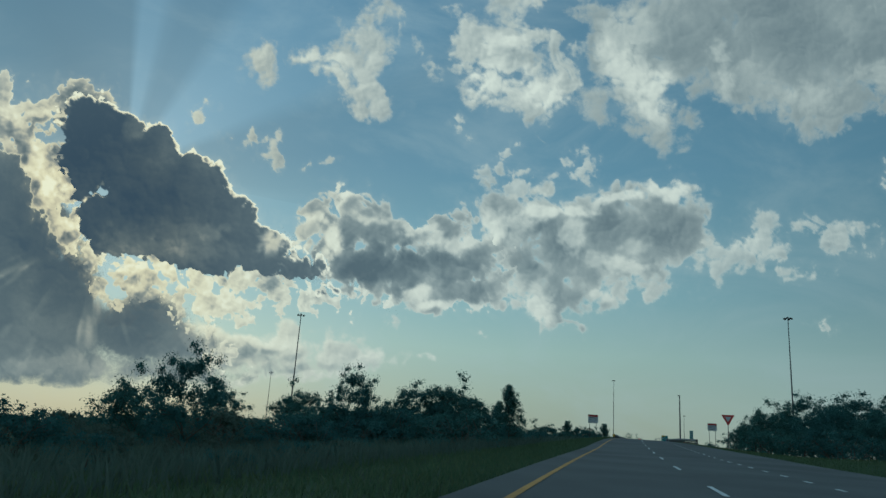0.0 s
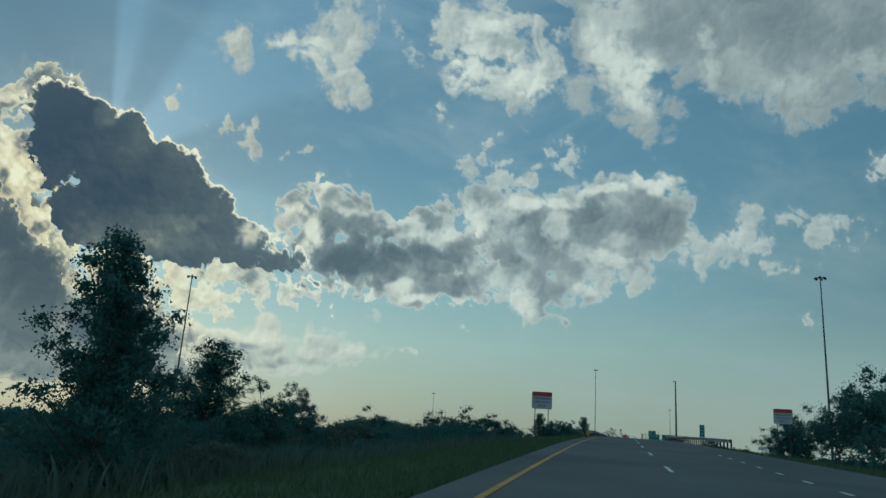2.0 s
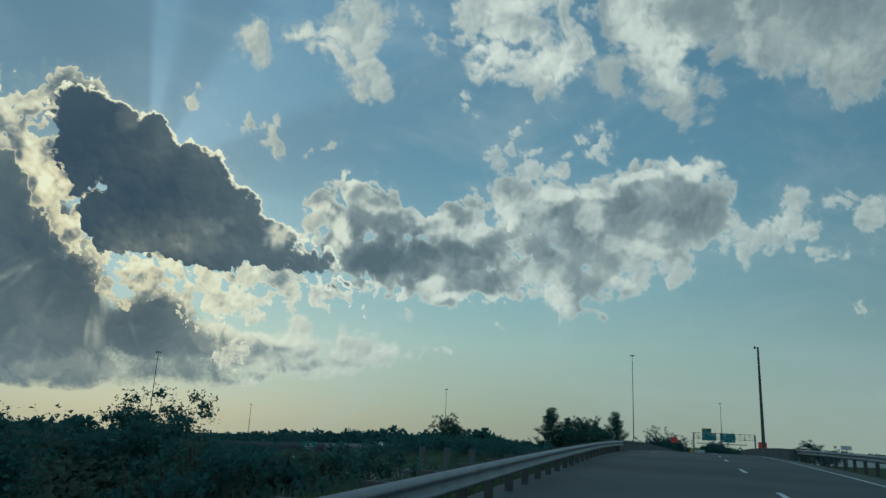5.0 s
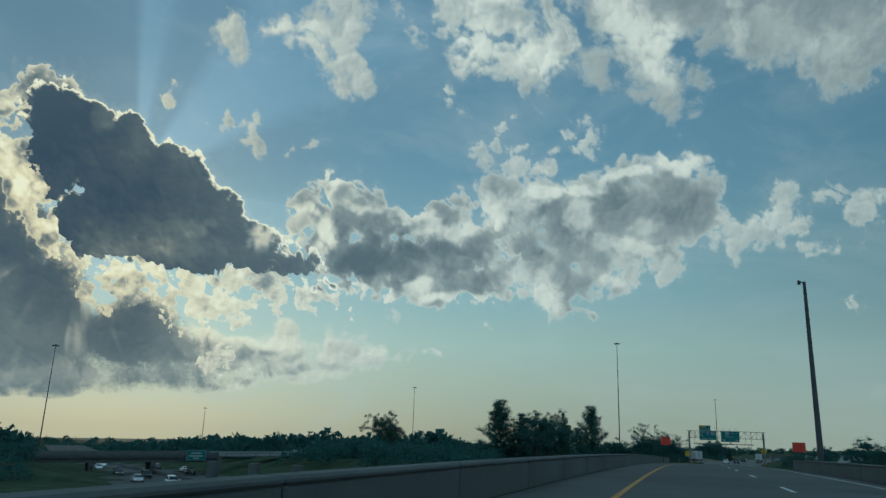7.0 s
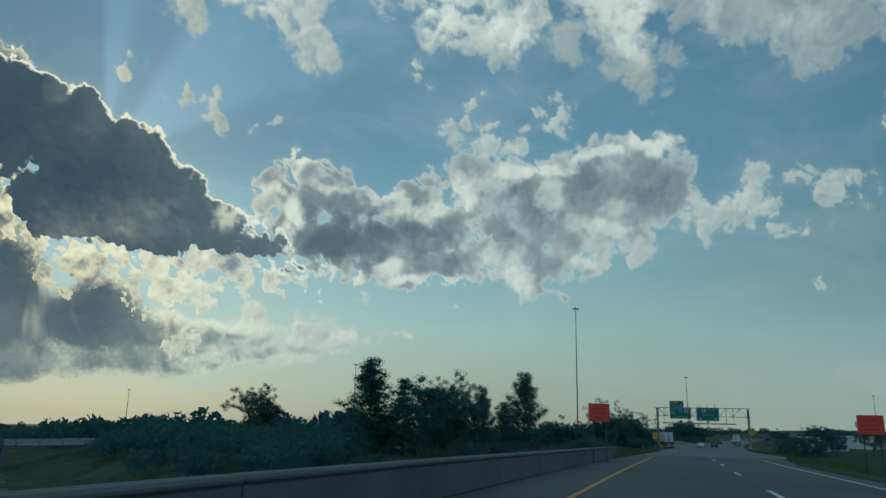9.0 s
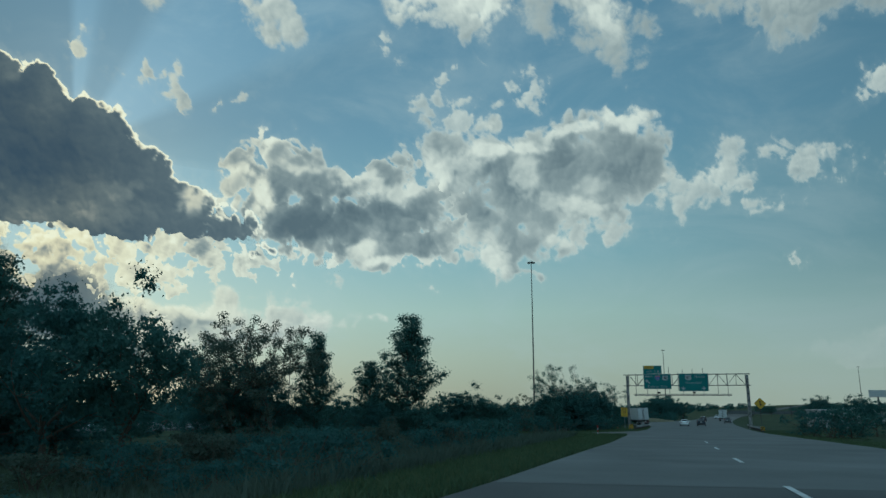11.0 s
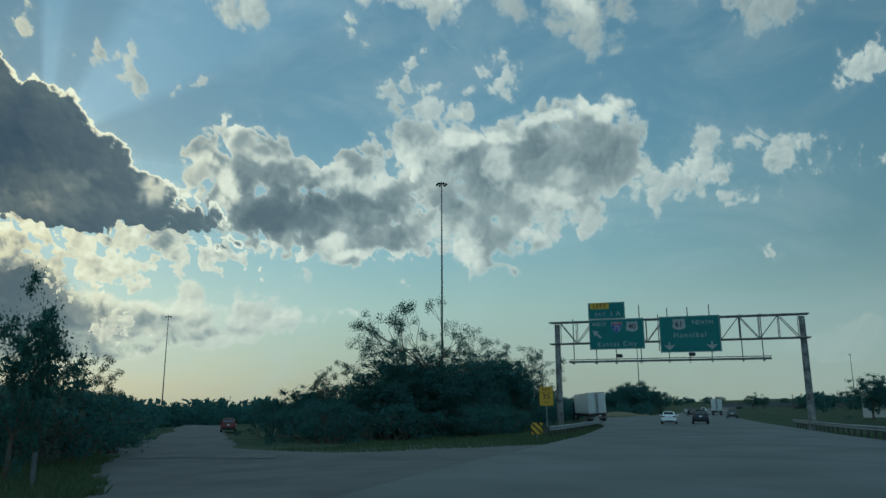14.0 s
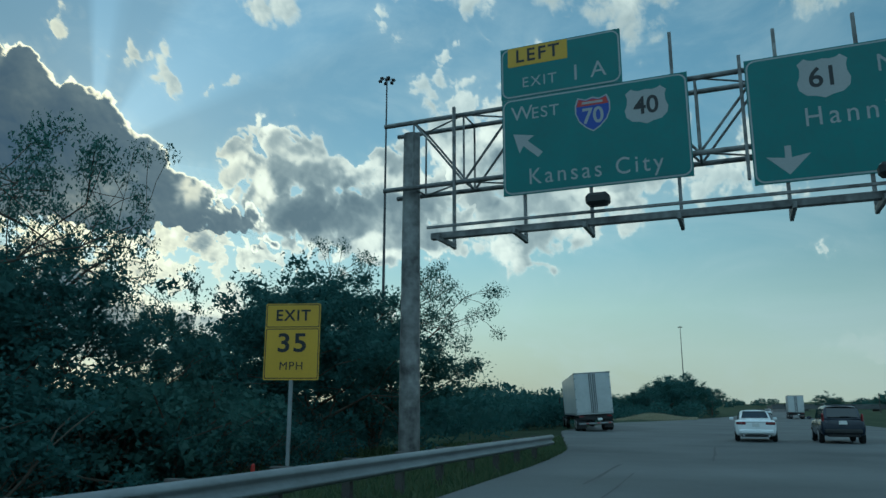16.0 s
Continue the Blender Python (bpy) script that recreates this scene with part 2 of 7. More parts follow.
def box(bm, c, s, bevel=0.0, turn_m=None):
    """A box with centre c and size s, with bevelled edges."""
    r = bmesh.ops.create_cube(bm, size=1.0)
    vs = r["verts"]
    bmesh.ops.scale(bm, vec=s, verts=vs)
    if bevel:
        es = list({e for v in vs for e in v.link_edges})
        b = bmesh.ops.bevel(bm, geom=es, offset=bevel, segments=1, affect="EDGES")
        vs = list({v for f in b["faces"] for v in f.verts} | {v for v in vs if v.is_valid})
    if turn_m is not None:
        bmesh.ops.transform(bm, matrix=turn_m, verts=vs)
    bmesh.ops.translate(bm, vec=c, verts=vs)
    return bm


def boxed(c, s, bevel=0.0, turn_m=None):
    return box(bmesh.new(), c, s, bevel, turn_m)


def tube(bm, a, b, ra, rb, n=8, caps=True):
    """A tapered round bar from a to b."""
    a, b = Vector(a), Vector(b)
    d = (b - a)
    if d.length < 1e-6:
        return bm
    q = d.to_track_quat("Z", "Y").to_matrix()
    rings = []
    for p, r in ((a, ra), (b, rb)):
        rings.append([bm.verts.new(p + q @ Vector((r * math.cos(2 * math.pi * i / n), r * math.sin(2 * math.pi * i / n), 0))) for i in range(n)])
    for i in range(n):
        bm.faces.new((rings[0][i], rings[0][(i + 1) % n], rings[1][(i + 1) % n], rings[1][i]))
    if caps:
        bm.faces.new(rings[0][::-1])
        bm.faces.new(rings[1])
    return bm


def tubed(a, b, ra, rb=None, n=8):
    return tube(bmesh.new(), a, b, ra, ra if rb is None else rb, n)


def bar(bm, a, b, w):
    """A square bar from a to b."""
    return tube(bm, a, b, w * 0.707, w * 0.707, 4)


def plate_mesh(outline, thick):
    """A flat plate in the x-z plane, front at y = -thick/2, from an outline."""
    bm = bmesh.new()
    fr = [bm.verts.new((x, -thick / 2, z)) for x, z in outline]
    bk = [bm.verts.new((x, thick / 2, z)) for x, z in outline]
    bm.faces.new(fr)
    bm.faces.new(bk[::-1])
    n = len(outline)
    for i in range(n):
        bm.faces.new((fr[(i + 1) % n], fr[i], bk[i], bk[(i + 1) % n]))
    bmesh.ops.recalc_face_normals(bm, faces=bm.faces[:])
    return bm


def rounded(w, h, r, cx=0.0, cz=0.0, n=5):
    pts = []
    for k, (sx, sz) in enumerate(((1, 1), (-1, 1), (-1, -1), (1, -1))):
        for i in range(n + 1):
            a = math.pi / 2 * (k + i / n)
            pts.append((cx + sx * (w / 2 - r) + r * math.cos(a), cz + sz * (h / 2 - r) + r * math.sin(a)))
    return pts


def text_bm(body, size, x=0.0, z=0.0, y=0.0, squeeze=1.0, align="CENTER", space=1.0, bold=0.0):
    """Letters standing in the x-z plane, facing -y, centred on x, with their middle at z."""
    cu = bpy.data.curves.new("letters", "FONT")
    cu.body, cu.size, cu.align_x, cu.align_y = body, size / 0.72, align, "CENTER"
    cu.space_character, cu.offset, cu.extrude = space, bold, 0.004
    ob = bpy.data.objects.new("letters", cu)
    scene.collection.objects.link(ob)
    me = bpy.data.meshes.new_from_object(ob.evaluated_get(bpy.context.evaluated_depsgraph_get()))
    bpy.data.objects.remove(ob)
    bm = bmesh.new()
    bm.from_mesh(me)
    bpy.data.meshes.remove(me)
    bpy.data.curves.remove(cu)
    bmesh.ops.transform(bm, matrix=pose(x, y, z, 90) @ Matrix.Diagonal((squeeze, 1, 1, 1)), verts=bm.verts[:])
    return bm


def lettering(bm, mat_, parent):
    """Each letter of a text as a part of its own."""
    bm.faces.ensure_lookup_table()
    left, islands = set(bm.faces), []
    while left:
        stack, group = [left.pop()], []
        while stack:
            f = stack.pop()
            group.append(f)
            for v in f.verts:
                for g in v.link_faces:
                    if g in left:
                        left.remove(g)
                        stack.append(g)
        xs = [v.co.x for f in group for v in f.verts]
        islands.append([min(xs), max(xs), group])
    islands.sort(key=lambda r: r[0])
    letters = []
    for lo_, hi_, group in islands:
        # a dot belongs to the stem below it
        if letters and lo_ < letters[-1][1] - 0.4 * (hi_ - lo_):
            letters[-1][1] = max(hi_, letters[-1][1])
            letters[-1][2] += group
        else:
            letters.append([lo_, hi_, group])
    for _, _, group in letters:
        one, seen = bmesh.new(), {}
        for f in group:
            one.faces.new([seen[v] if v in seen else seen.setdefault(v, one.verts.new(v.co)) for v in f.verts])
        part("letter", one, mat_, parent)
    bm.free()


# ---------------------------------------------------------------- the road's line
LINE = (-6.17184e-08, 2.23766e-04, 1.73384e-03, -1.39173e-01)     # sideways place of the left lane by y
PROFILE_Y = (-600, -100, 0, 54, 108, 150, 175, 200, 225, 250, 310, 363, 403, 430, 480, 560, 650, 800, 5000)
PROFILE_Z = (-6, -1.3, 0.29, 1.31, 2.8, 3.6, 3.9, 3.95, 3.75, 3.4, 2.07, 0.67, -0.4, -0.98, -1.75, -2.8, -3.7, -4.3, -4.6)
_g = np.arange(-600, 1001, 1.0)
_k = np.exp(-np.linspace(-2, 2, 41) ** 2)
_z = np.convolve(np.pad(np.interp(_g, PROFILE_Y, PROFILE_Z), 20, mode="edge"), _k / _k.sum(), "valid")


def road_z(y):
    return np.interp(y, _g, _z)


def road_x(y):
    y = np.asarray(y, float)
    a, b = np.clip(y, -60, 440), np.maximum(y - 440, 0)
    return np.interp(y, (-100, 10, 60, 98, 172, 205, 245, 300), (-0.45, -0.45, 0.05, 0, 0, 0.25, -0.1, 0)) + np.polyval(LINE, a) + b * 0.1628 + 0.00019 * np.minimum(b, 400) ** 2 + np.maximum(b - 400, 0) * 0.152


def on_road(y, side_, lift=0.0):
    """A place on the road at y, with the side step measured from the left lane's middle."""
    return Vector((float(road_x(y)) + side_, y, float(road_z(y)) + lift))


def heading(y):
    """The road's turn at y, in degrees about z."""
    return -math.degrees(math.atan2(float(road_x(y + 1) - road_x(y - 1)), 2))


def smooth(a, b, x):
    t = np.clip((np.asarray(x, float) - a) / (b - a), 0, 1)
    return t * t * (3 - 2 * t)


# paved edges by y: left and right of the left lane's middle
EDGE_Y = (-100, 110, 125, 150, 182, 290, 312, 345, 372, 384, 396, 410, 425, 450, 457, 484, 520, 545, 600, 5000)
EDGE_L = (-2.7, -2.7, -2.8, -3.6, -4.35, -4.35, -3.6, -3.6, -4.4, -5.0, -5.5, -5.4, -5.2, -6.0, -6.6, -12.6, -14.5, -9.5, -3.5, -3.5)
EDGE_R_Y = (-100, 60, 112, 150, 182, 290, 310, 330, 380, 440, 520, 600, 5000)
EDGE_R = (12.2, 11.6, 8.6, 7.0, 6.8, 6.8, 8.4, 10.8, 11.2, 11.8, 11.8, 11.8, 11.8)
LOW_A, LOW_D = np.array((-50.5, 293.0)), np.array((-0.681, 0.732))   # the road below: a point of its middle, its way


def low_road(x, y):
    """Distance from the lower road's middle, and how far along it."""
    dx, dy = x - LOW_A[0], y - LOW_A[1]
    return dx * LOW_D[1] - dy * LOW_D[0], dx * LOW_D[0] + dy * LOW_D[1]


OVER_A, OVER_D = np.array((-107.1, 346.5)), np.array((0.732, 0.681))   # the overpass: a point of its middle, its way


def over_line(x, y):
    """How far along the overpass a place lies, and its distance from the middle."""
    dx, dy = x - OVER_A[0], y - OVER_A[1]
    return dx * OVER_D[0] + dy * OVER_D[1], dx * OVER_D[1] - dy * OVER_D[0]


def over_z(m):
    """The height of its deck."""
    return -2.0 + 0.018 * np.clip(m, -60, 90)


def low_z(s):
    return -4.2 - 0.028 * np.clip(s, 0, 260) - 0.004 * np.clip(s - 260, 0, 500)


def ground_z(x, y):
    x, y = np.asarray(x, float), np.asarray(y, float)
    lat, zr = x - road_x(y), road_z(y)
    el, er = np.interp(y, EDGE_Y, EDGE_L), np.interp(y, EDGE_R_Y, EDGE_R)
    bump_ = 0.22 * np.sin(x * 0.31 + y * 0.17) * np.sin(y * 0.23 - x * 0.11) + 0.5 * np.sin(x * 0.045 + 1.3) * np.sin(y * 0.037)
    # land to the left: an embankment that falls away early on, level with the road later
    far_l = np.where(y < 300, np.interp(y, (-200, 0, 120, 180, 300), (-1.5, -0.8, 0.6, -2.5, -3.0)), np.interp(y, (300, 330, 400, 460, 600, 900, 5000), (-1.0, 0.2, -1.2, -2.2, -4.0, -6.0, -7.5)))
    far_r = np.interp(y, (-200, 0, 110, 200, 300, 420, 560, 900, 5000), (-1.0, 0.8, 2.0, 0.5, 0.5, -1.4, -3.0, -5.5, -7.5))
    dl, dr = np.maximum(el - lat, 0), np.maximum(lat - er, 0)
    wl, wr = smooth(1.5, 16, dl), smooth(1.0, 14, dr)
    z = zr - 0.10 - 0.05 * np.minimum(dl + dr, 3)
    z = z * (1 - wl) + (far_l + bump_) * wl
    z = z * (1 - wr) + (far_r + bump_) * wr
    z = z - 0.036 * np.clip(dl - 55, 0, 1500) - 1.0 * smooth(60, 900, dr)
    # the hump on the gore between the lanes
    z = z + 1.1 * np.exp(-((x - 45.5) / 4.6) ** 2 - ((y - 560) / 8.0) ** 2) * smooth(0, 3, dl)
    # the banked approach of the overpass
    m, away = over_line(x, y)
    bank_ = (1 - smooth(6, 19, np.abs(away))) * smooth(17, 26, np.abs(m + 3)) * (1 - smooth(105, 135, np.abs(m))) * smooth(18, 36, dl)
    z = z * (1 - bank_) + np.maximum(z, over_z(m) - 0.35) * bank_
    # the cut of the lower road
    off, s = low_road(x, y)
    cut = 1 - smooth(17, 30, np.abs(off))
    z = z * (1 - cut) + np.minimum(z, low_z(s) - 0.12) * cut
    under = smooth(181, 190, y) * (1 - smooth(284, 293, y)) * (1 - smooth(14, 34, np.abs(lat - 1)))
    under = under * (1 - smooth(238, 250, y) * smooth(5, 8, lat))
    z = z * (1 - under) + np.minimum(z, low_z(s) - 0.2) * under
    return z


def rest(x, y, sink=0.0):
    return float(ground_z(x, y)) - sink


def grid_mesh(xs, ys, zf, warp=None):
    gx, gy = np.meshgrid(xs, ys)
    px = gx if warp is None else warp(gx, gy)
    pz = zf(px, gy)
    verts = np.stack([px.ravel(), gy.ravel(), pz.ravel()], 1)
    n, m = len(xs), len(ys)
    i = (np.arange(m - 1)[:, None] * n + np.arange(n - 1)[None, :]).ravel()
    faces = np.stack([i, i + 1, i + n + 1, i + n], 1)
    me = bpy.data.meshes.new("sheet")
    me.from_pydata(verts.tolist(), [], faces.tolist())
    me.polygons.foreach_set("use_smooth", np.ones(len(faces), bool))
    return me


side_steps = np.concatenate([-np.geomspace(3200, 64, 26), np.arange(-60, -16, 3.0), np.arange(-16, 18, 1.0), np.arange(18, 62, 3.0), np.geomspace(64, 3200, 26)])
way_steps = np.concatenate([np.arange(-160, -20, 10.0), np.arange(-20, 480, 3.0), np.geomspace(482, 4700, 60)])
ground = new("ground", grid_mesh(side_steps, way_steps, ground_z, lambda gx, gy: gx + road_x(gy)))
ground.data.materials.append(M["grass"])
tagged(ground, "rough green and brown grassland sloping beside the road", "ground", kind="structure")


def strip(name, ys, lo, hi, lift, mat_, parent=None, thick=0.0):
    """A ribbon along the road between two side steps (numbers or functions of y)."""
    bm = bmesh.new()
    rows = []
    for y in ys:
        a, b = (f(y) if callable(f) else f for f in (lo, hi))
        x, z = float(road_x(y)), float(road_z(y)) + lift
        n = max(1, int((b - a) / 3.5)) if thick else 1
        row = [bm.verts.new((x + a + (b - a) * i / n, y, z)) for i in range(n + 1)] if n == 1 else [bm.verts.new((x + a + (b - a) * i / 4, y, z)) for i in range(5)]
        if thick:
            row = [bm.verts.new((x + a, y, z - thick))] + row + [bm.verts.new((x + b, y, z - thick))]
        rows.append(row)
    for r0, r1 in zip(rows, rows[1:]):
        for i in range(min(len(r0), len(r1)) - 1):
            bm.faces.new((r0[i], r0[i + 1], r1[i + 1], r1[i]))
    bmesh.ops.recalc_face_normals(bm, faces=bm.faces[:])
    return mesh_object(name, bm, mat_, parent)


road_steps = list(np.concatenate([np.arange(-160, 700, 3.0), np.geomspace(705, 3000, 40)]))
road = strip("road", road_steps, lambda y: float(np.interp(y, EDGE_Y, EDGE_L)), lambda y: float(np.interp(y, EDGE_R_Y, EDGE_R)), 0.0, M["asphalt"], thick=0.45)
tagged(road, "worn dark grey asphalt highway with faded lane lines", "road", kind="structure")
# a paler asphalt sheet laid over the road beyond the bridge
pale_road = strip("worn_surface", [float(y) for y in np.arange(312, 720, 3.0)], lambda y: float(np.interp(y, EDGE_Y, EDGE_L)) + 0.05, lambda y: float(np.interp(y, EDGE_R_Y, EDGE_R)) - 0.05, 0.005, M["old_asphalt"], road)
tagged(pale_road, "paler asphalt surface beyond the bridge")
yellow_line = strip("edge_line", [y for y in np.arange(-30, 133, 3.0)], -1.78, -1.63, 0.012, M["paint_yellow"], road)
tagged(yellow_line, "worn yellow edge line")
strip("edge_line", [y for y in np.arange(186, 306, 3.0)], -2.2, -2.05, 0.012, M["paint_yellow"], road)
strip("edge_line", [y for y in np.arange(150, 306, 3.0)], 5.75, 5.88, 0.012, M["paint_white"], road)
dash_mesh = None
for k in range(-2, 28):
    y = 16.8 + 12.19 * k
    if dash_mesh is None:
        dash = part("lane_dash", boxed((0, 1.52, 0.004), (0.13, 3.05, 0.008)), M["paint_white"], road)
        dash_mesh = dash.data
    else:
        dash = new("lane_dash", dash_mesh)
        dash.parent = road
    p, q = on_road(y, 2.3, 0.008), on_road(y + 3.05, 2.3, 0.008)
    dash.matrix_basis = Matrix.Translation(p) @ (q - p).to_track_quat("Y", "Z").to_matrix().to_4x4()
dot_mesh = None
for k in range(0, 26):
    y = 4.0 + 3.66 * k
    if dot_mesh is None:
        dot_ = part("short_dash", boxed((0, 0.46, 0.004), (0.12, 0.92, 0.008)), M["paint_white"], road)
        dot_mesh = dot_.data
    else:
        dot_ = new("short_dash", dot_mesh)
        dot_.parent = road
    p, q = on_road(y, 6.1, 0.008), on_road(y + 0.92, 6.1, 0.008)
    dot_.matrix_basis = Matrix.Translation(p) @ (q - p).to_track_quat("Y", "Z").to_matrix().to_4x4()

# tar seams and worn patches in the exit lane
seam_rng = random.Random(31)
for y0, side_, n in ((441.0, -3.2, 9), (444.5, -3.9, 8), (452.0, -1.6, 12)):
    bm = bmesh.new()
    rows, w = [], seam_rng.uniform(0.03, 0.06)
    off_ = side_
    for i in range(n):
        off_ += seam_rng.uniform(-0.025, 0.025)
        y = y0 + i * 0.8
        c = on_road(y, off_, 0.011)
        rows.append([bm.verts.new((c.x - w * seam_rng.uniform(0.4, 1.0), c.y, c.z)), bm.verts.new((c.x + w * seam_rng.uniform(0.4, 1.0), c.y, c.z))])
    for r0, r1 in zip(rows, rows[1:]):
        bm.faces.new((r0[0], r0[1], r1[1], r1[0]))
    part("tar_seam", bm, M["tar"], road, "dark tar-filled crack")

# the turn-out of broken asphalt and gravel, and the lane that leads from it behind the shrubs


def turnout(y):
    edge = np.interp(y, (372, 376, 380, 385, 390, 395, 401, 407, 413, 416, 419, 422, 425), (-4.6, -6.2, -7.3, -8.8, -10.8, -15.2, -19.8, -23.6, -22.5, -19.0, -15.5, -9.0, -6.4))
    return float(edge + 0.3 * math.sin(y * 2.1) * math.sin(y * 0.77 + 1) + 0.12 * math.sin(y * 5.3))


def gravel_sheet(name, spans, n, lift, label):
    """A gravel sheet from side to side of each span, its edges sunk into the grass."""
    bm = bmesh.new()
    rows = []
    for a, b, road_edge in spans:
        row = []
        for i in range(-1, n + 2):
            p = a + (b - a) * min(max(i / n, -0.25 / (b - a).length), 1 + 0.25 / (b - a).length)
            z = rest(p.x, p.y) + (lift if 0 <= i <= n else -0.12)
            if road_edge and i >= n:
                z = float(road_z(p.y)) - 0.03 - 0.1 * (i - n)
            row.append(bm.verts.new((p.x, p.y, z)))
        rows.append(row)
    for r0, r1 in zip(rows, rows[1:]):
        for i in range(n + 2):
            bm.faces.new((r0[i], r0[i + 1], r1[i + 1], r1[i]))
    return tagged(mesh_object(name, bm, M["gravel"]), label, name, kind="structure")


spans = []
for y in np.arange(372.5, 425, 0.5):
    c = float(road_x(y))
    spans.append((Vector((c + turnout(y), y)), Vector((c + float(np.interp(y, EDGE_Y, EDGE_L)) + 0.3, y)), True))
gravel_sheet("pavement", spans, 10, 0.07, "broken grey gravel turn-out joining the highway")


def track_x(y):
    return float(np.interp(y, (405, 412, 425, 438, 466, 500), (14.0, 10.6, 3.6, -2.6, -15.6, -32.0)))


spans = []
for y in np.arange(405, 498, 2.0):
    wide_ = 4.1 + 0.35 * math.sin(y * 0.9) - 0.012 * (y - 405)
    spans.append((Vector((track_x(y) - wide_, y)), Vector((track_x(y) + wide_, y)), False))
gravel_sheet("track", spans, 8, 0.09, "pale gravel track running off between the shrubs")

# the road below the bridge
bm = bmesh.new()
rows = []
for s in np.arange(-160, 560, 12.0):
    rows.append([bm.verts.new((LOW_A[0] + LOW_D[0] * s + LOW_D[1] * o, LOW_A[1] + LOW_D[1] * s - LOW_D[0] * o, float(low_z(s)) + (0.05 if abs(o) > 1.5 else 0.0))) for o in (-14.5, -8, -1.6, 1.6, 8, 14.5)])
for r0, r1 in zip(rows, rows[1:]):
    for i in range(5):
        bm.faces.new((r0[i], r0[i + 1], r1[i + 1], r1[i]))
tagged(mesh_object("lower_road", bm, M["asphalt"]), "grey divided highway passing under the bridge", "road", kind="structure")
bm = bmesh.new()
for s in np.arange(-120, 420, 6.0):
    a = Vector((LOW_A[0] + LOW_D[0] * s, LOW_A[1] + LOW_D[1] * s, float(low_z(s))))
    b = Vector((LOW_A[0] + LOW_D[0] * (s + 6), LOW_A[1] + LOW_D[1] * (s + 6), float(low_z(s + 6))))
    q = (b - a).to_track_quat("Y", "Z").to_matrix().to_4x4()
    box(bm, (a + b) / 2 + Vector((0, 0, 0.4)), (0.35, 6.02, 0.85), 0.06, q)
tagged(mesh_object("median_barrier", bm, M["concrete"]), "low concrete barrier between the lower carriageways", "barrier", kind="structure")


def lower_place(s, o, lift=0.05):
    return Vector((LOW_A[0] + LOW_D[0] * s + LOW_D[1] * o, LOW_A[1] + LOW_D[1] * s - LOW_D[0] * o, float(low_z(s)) + lift))


LOW_TURN = math.degrees(math.atan2(-LOW_D[0], LOW_D[1]))
# ---------------------------------------------------------------- clouds
# A chart of the sky as seen from the start of the road: hundredths of its unit, x to the right and y down.
CHART_R, CHART_U, CHART_F, CHART_D = np.array((0.97569, 0.20906, 0.06578)), np.array((-0.00875, -0.26270, 0.96484)), np.array((-0.21899, 0.94196, 0.25449)), 1264.46
START = np.array((-0.72, -0.07, 1.43))
SUN_CHART = (182.0, 392.0)


def chart_place(px, py):
    """Where a place of the chart lies: on a sheet at the height of the cloud base that sinks with distance."""
    d = CHART_F[None] + CHART_R[None] * ((px - 784) / CHART_D)[:, None] - CHART_U[None] * ((py - 441) / CHART_D)[:, None]
    flat = np.hypot(d[:, 0], d[:, 1])
    slope = np.maximum(d[:, 2] / flat, 0.005)
    reach_ = (1 / ((slope / 1230.0) ** 3 + (1 / 4350.0) ** 3)) ** (1 / 3)
    return START[None] + d * (reach_ / flat)[:, None]


def lattice(px, py, cell, seed):
    """Smooth value noise in 0..1."""
    rng = np.random.RandomState(seed)
    table = rng.rand(256, 256)
    x, y = px / cell + 91.7, py / cell + 57.3
    xi, yi = np.floor(x).astype(int), np.floor(y).astype(int)
    fx, fy = x - xi, y - yi
    fx, fy = fx * fx * fx * (fx * (fx * 6 - 15) + 10), fy * fy * fy * (fy * (fy * 6 - 15) + 10)
    a, b = table[xi % 256, yi % 256], table[(xi + 1) % 256, yi % 256]
    c, d = table[xi % 256, (yi + 1) % 256], table[(xi + 1) % 256, (yi + 1) % 256]
    return (a * (1 - fx) + b * fx) * (1 - fy) + (c * (1 - fx) + d * fx) * fy


def fractal(px, py, cell, octaves, seed, keep=0.55, billow=False):
    total, amp, norm = 0, 1.0, 0.0
    for o in range(octaves):
        # turn each octave, so that no rows of the lattice line up
        a = 0.6 + 1.1 * o
        n = lattice(px * math.cos(a) - py * math.sin(a), px * math.sin(a) + py * math.cos(a), cell / 2.03 ** o, seed + o)
        if billow:
            n = 1 - np.abs(2 * n - 1) ** 1.3
        total, norm, amp = total + amp * n, norm + amp, amp * keep
    return total / norm


PUFFS = []


def puff(group, x, y, rx, ry, tilt=0.0, amount=0.8):
    PUFFS.append((group, x, y, rx, ry, radians(tilt), amount))


# the tall dark cloud before the sun
for row in ((175, 250, 80, 85, 20, 1.6), (140, 215, 40, 50, 0, 0.7), (255, 300, 105, 85, 35, 2.0), (305, 350, 100, 70, 35, 2.0), (335, 325, 65, 55, 35, 1.3), (375, 385, 85, 60, 38, 1.8), (430, 420, 50, 42, 40, 1.3)):
    puff("dark", *row)
for row in ((236, 214, 24, 18, 20, 0.6), (225, 375, 95, 65, 5, 1.6), (315, 415, 120, 48, 5, 1.6)):
    puff("dark", *row)
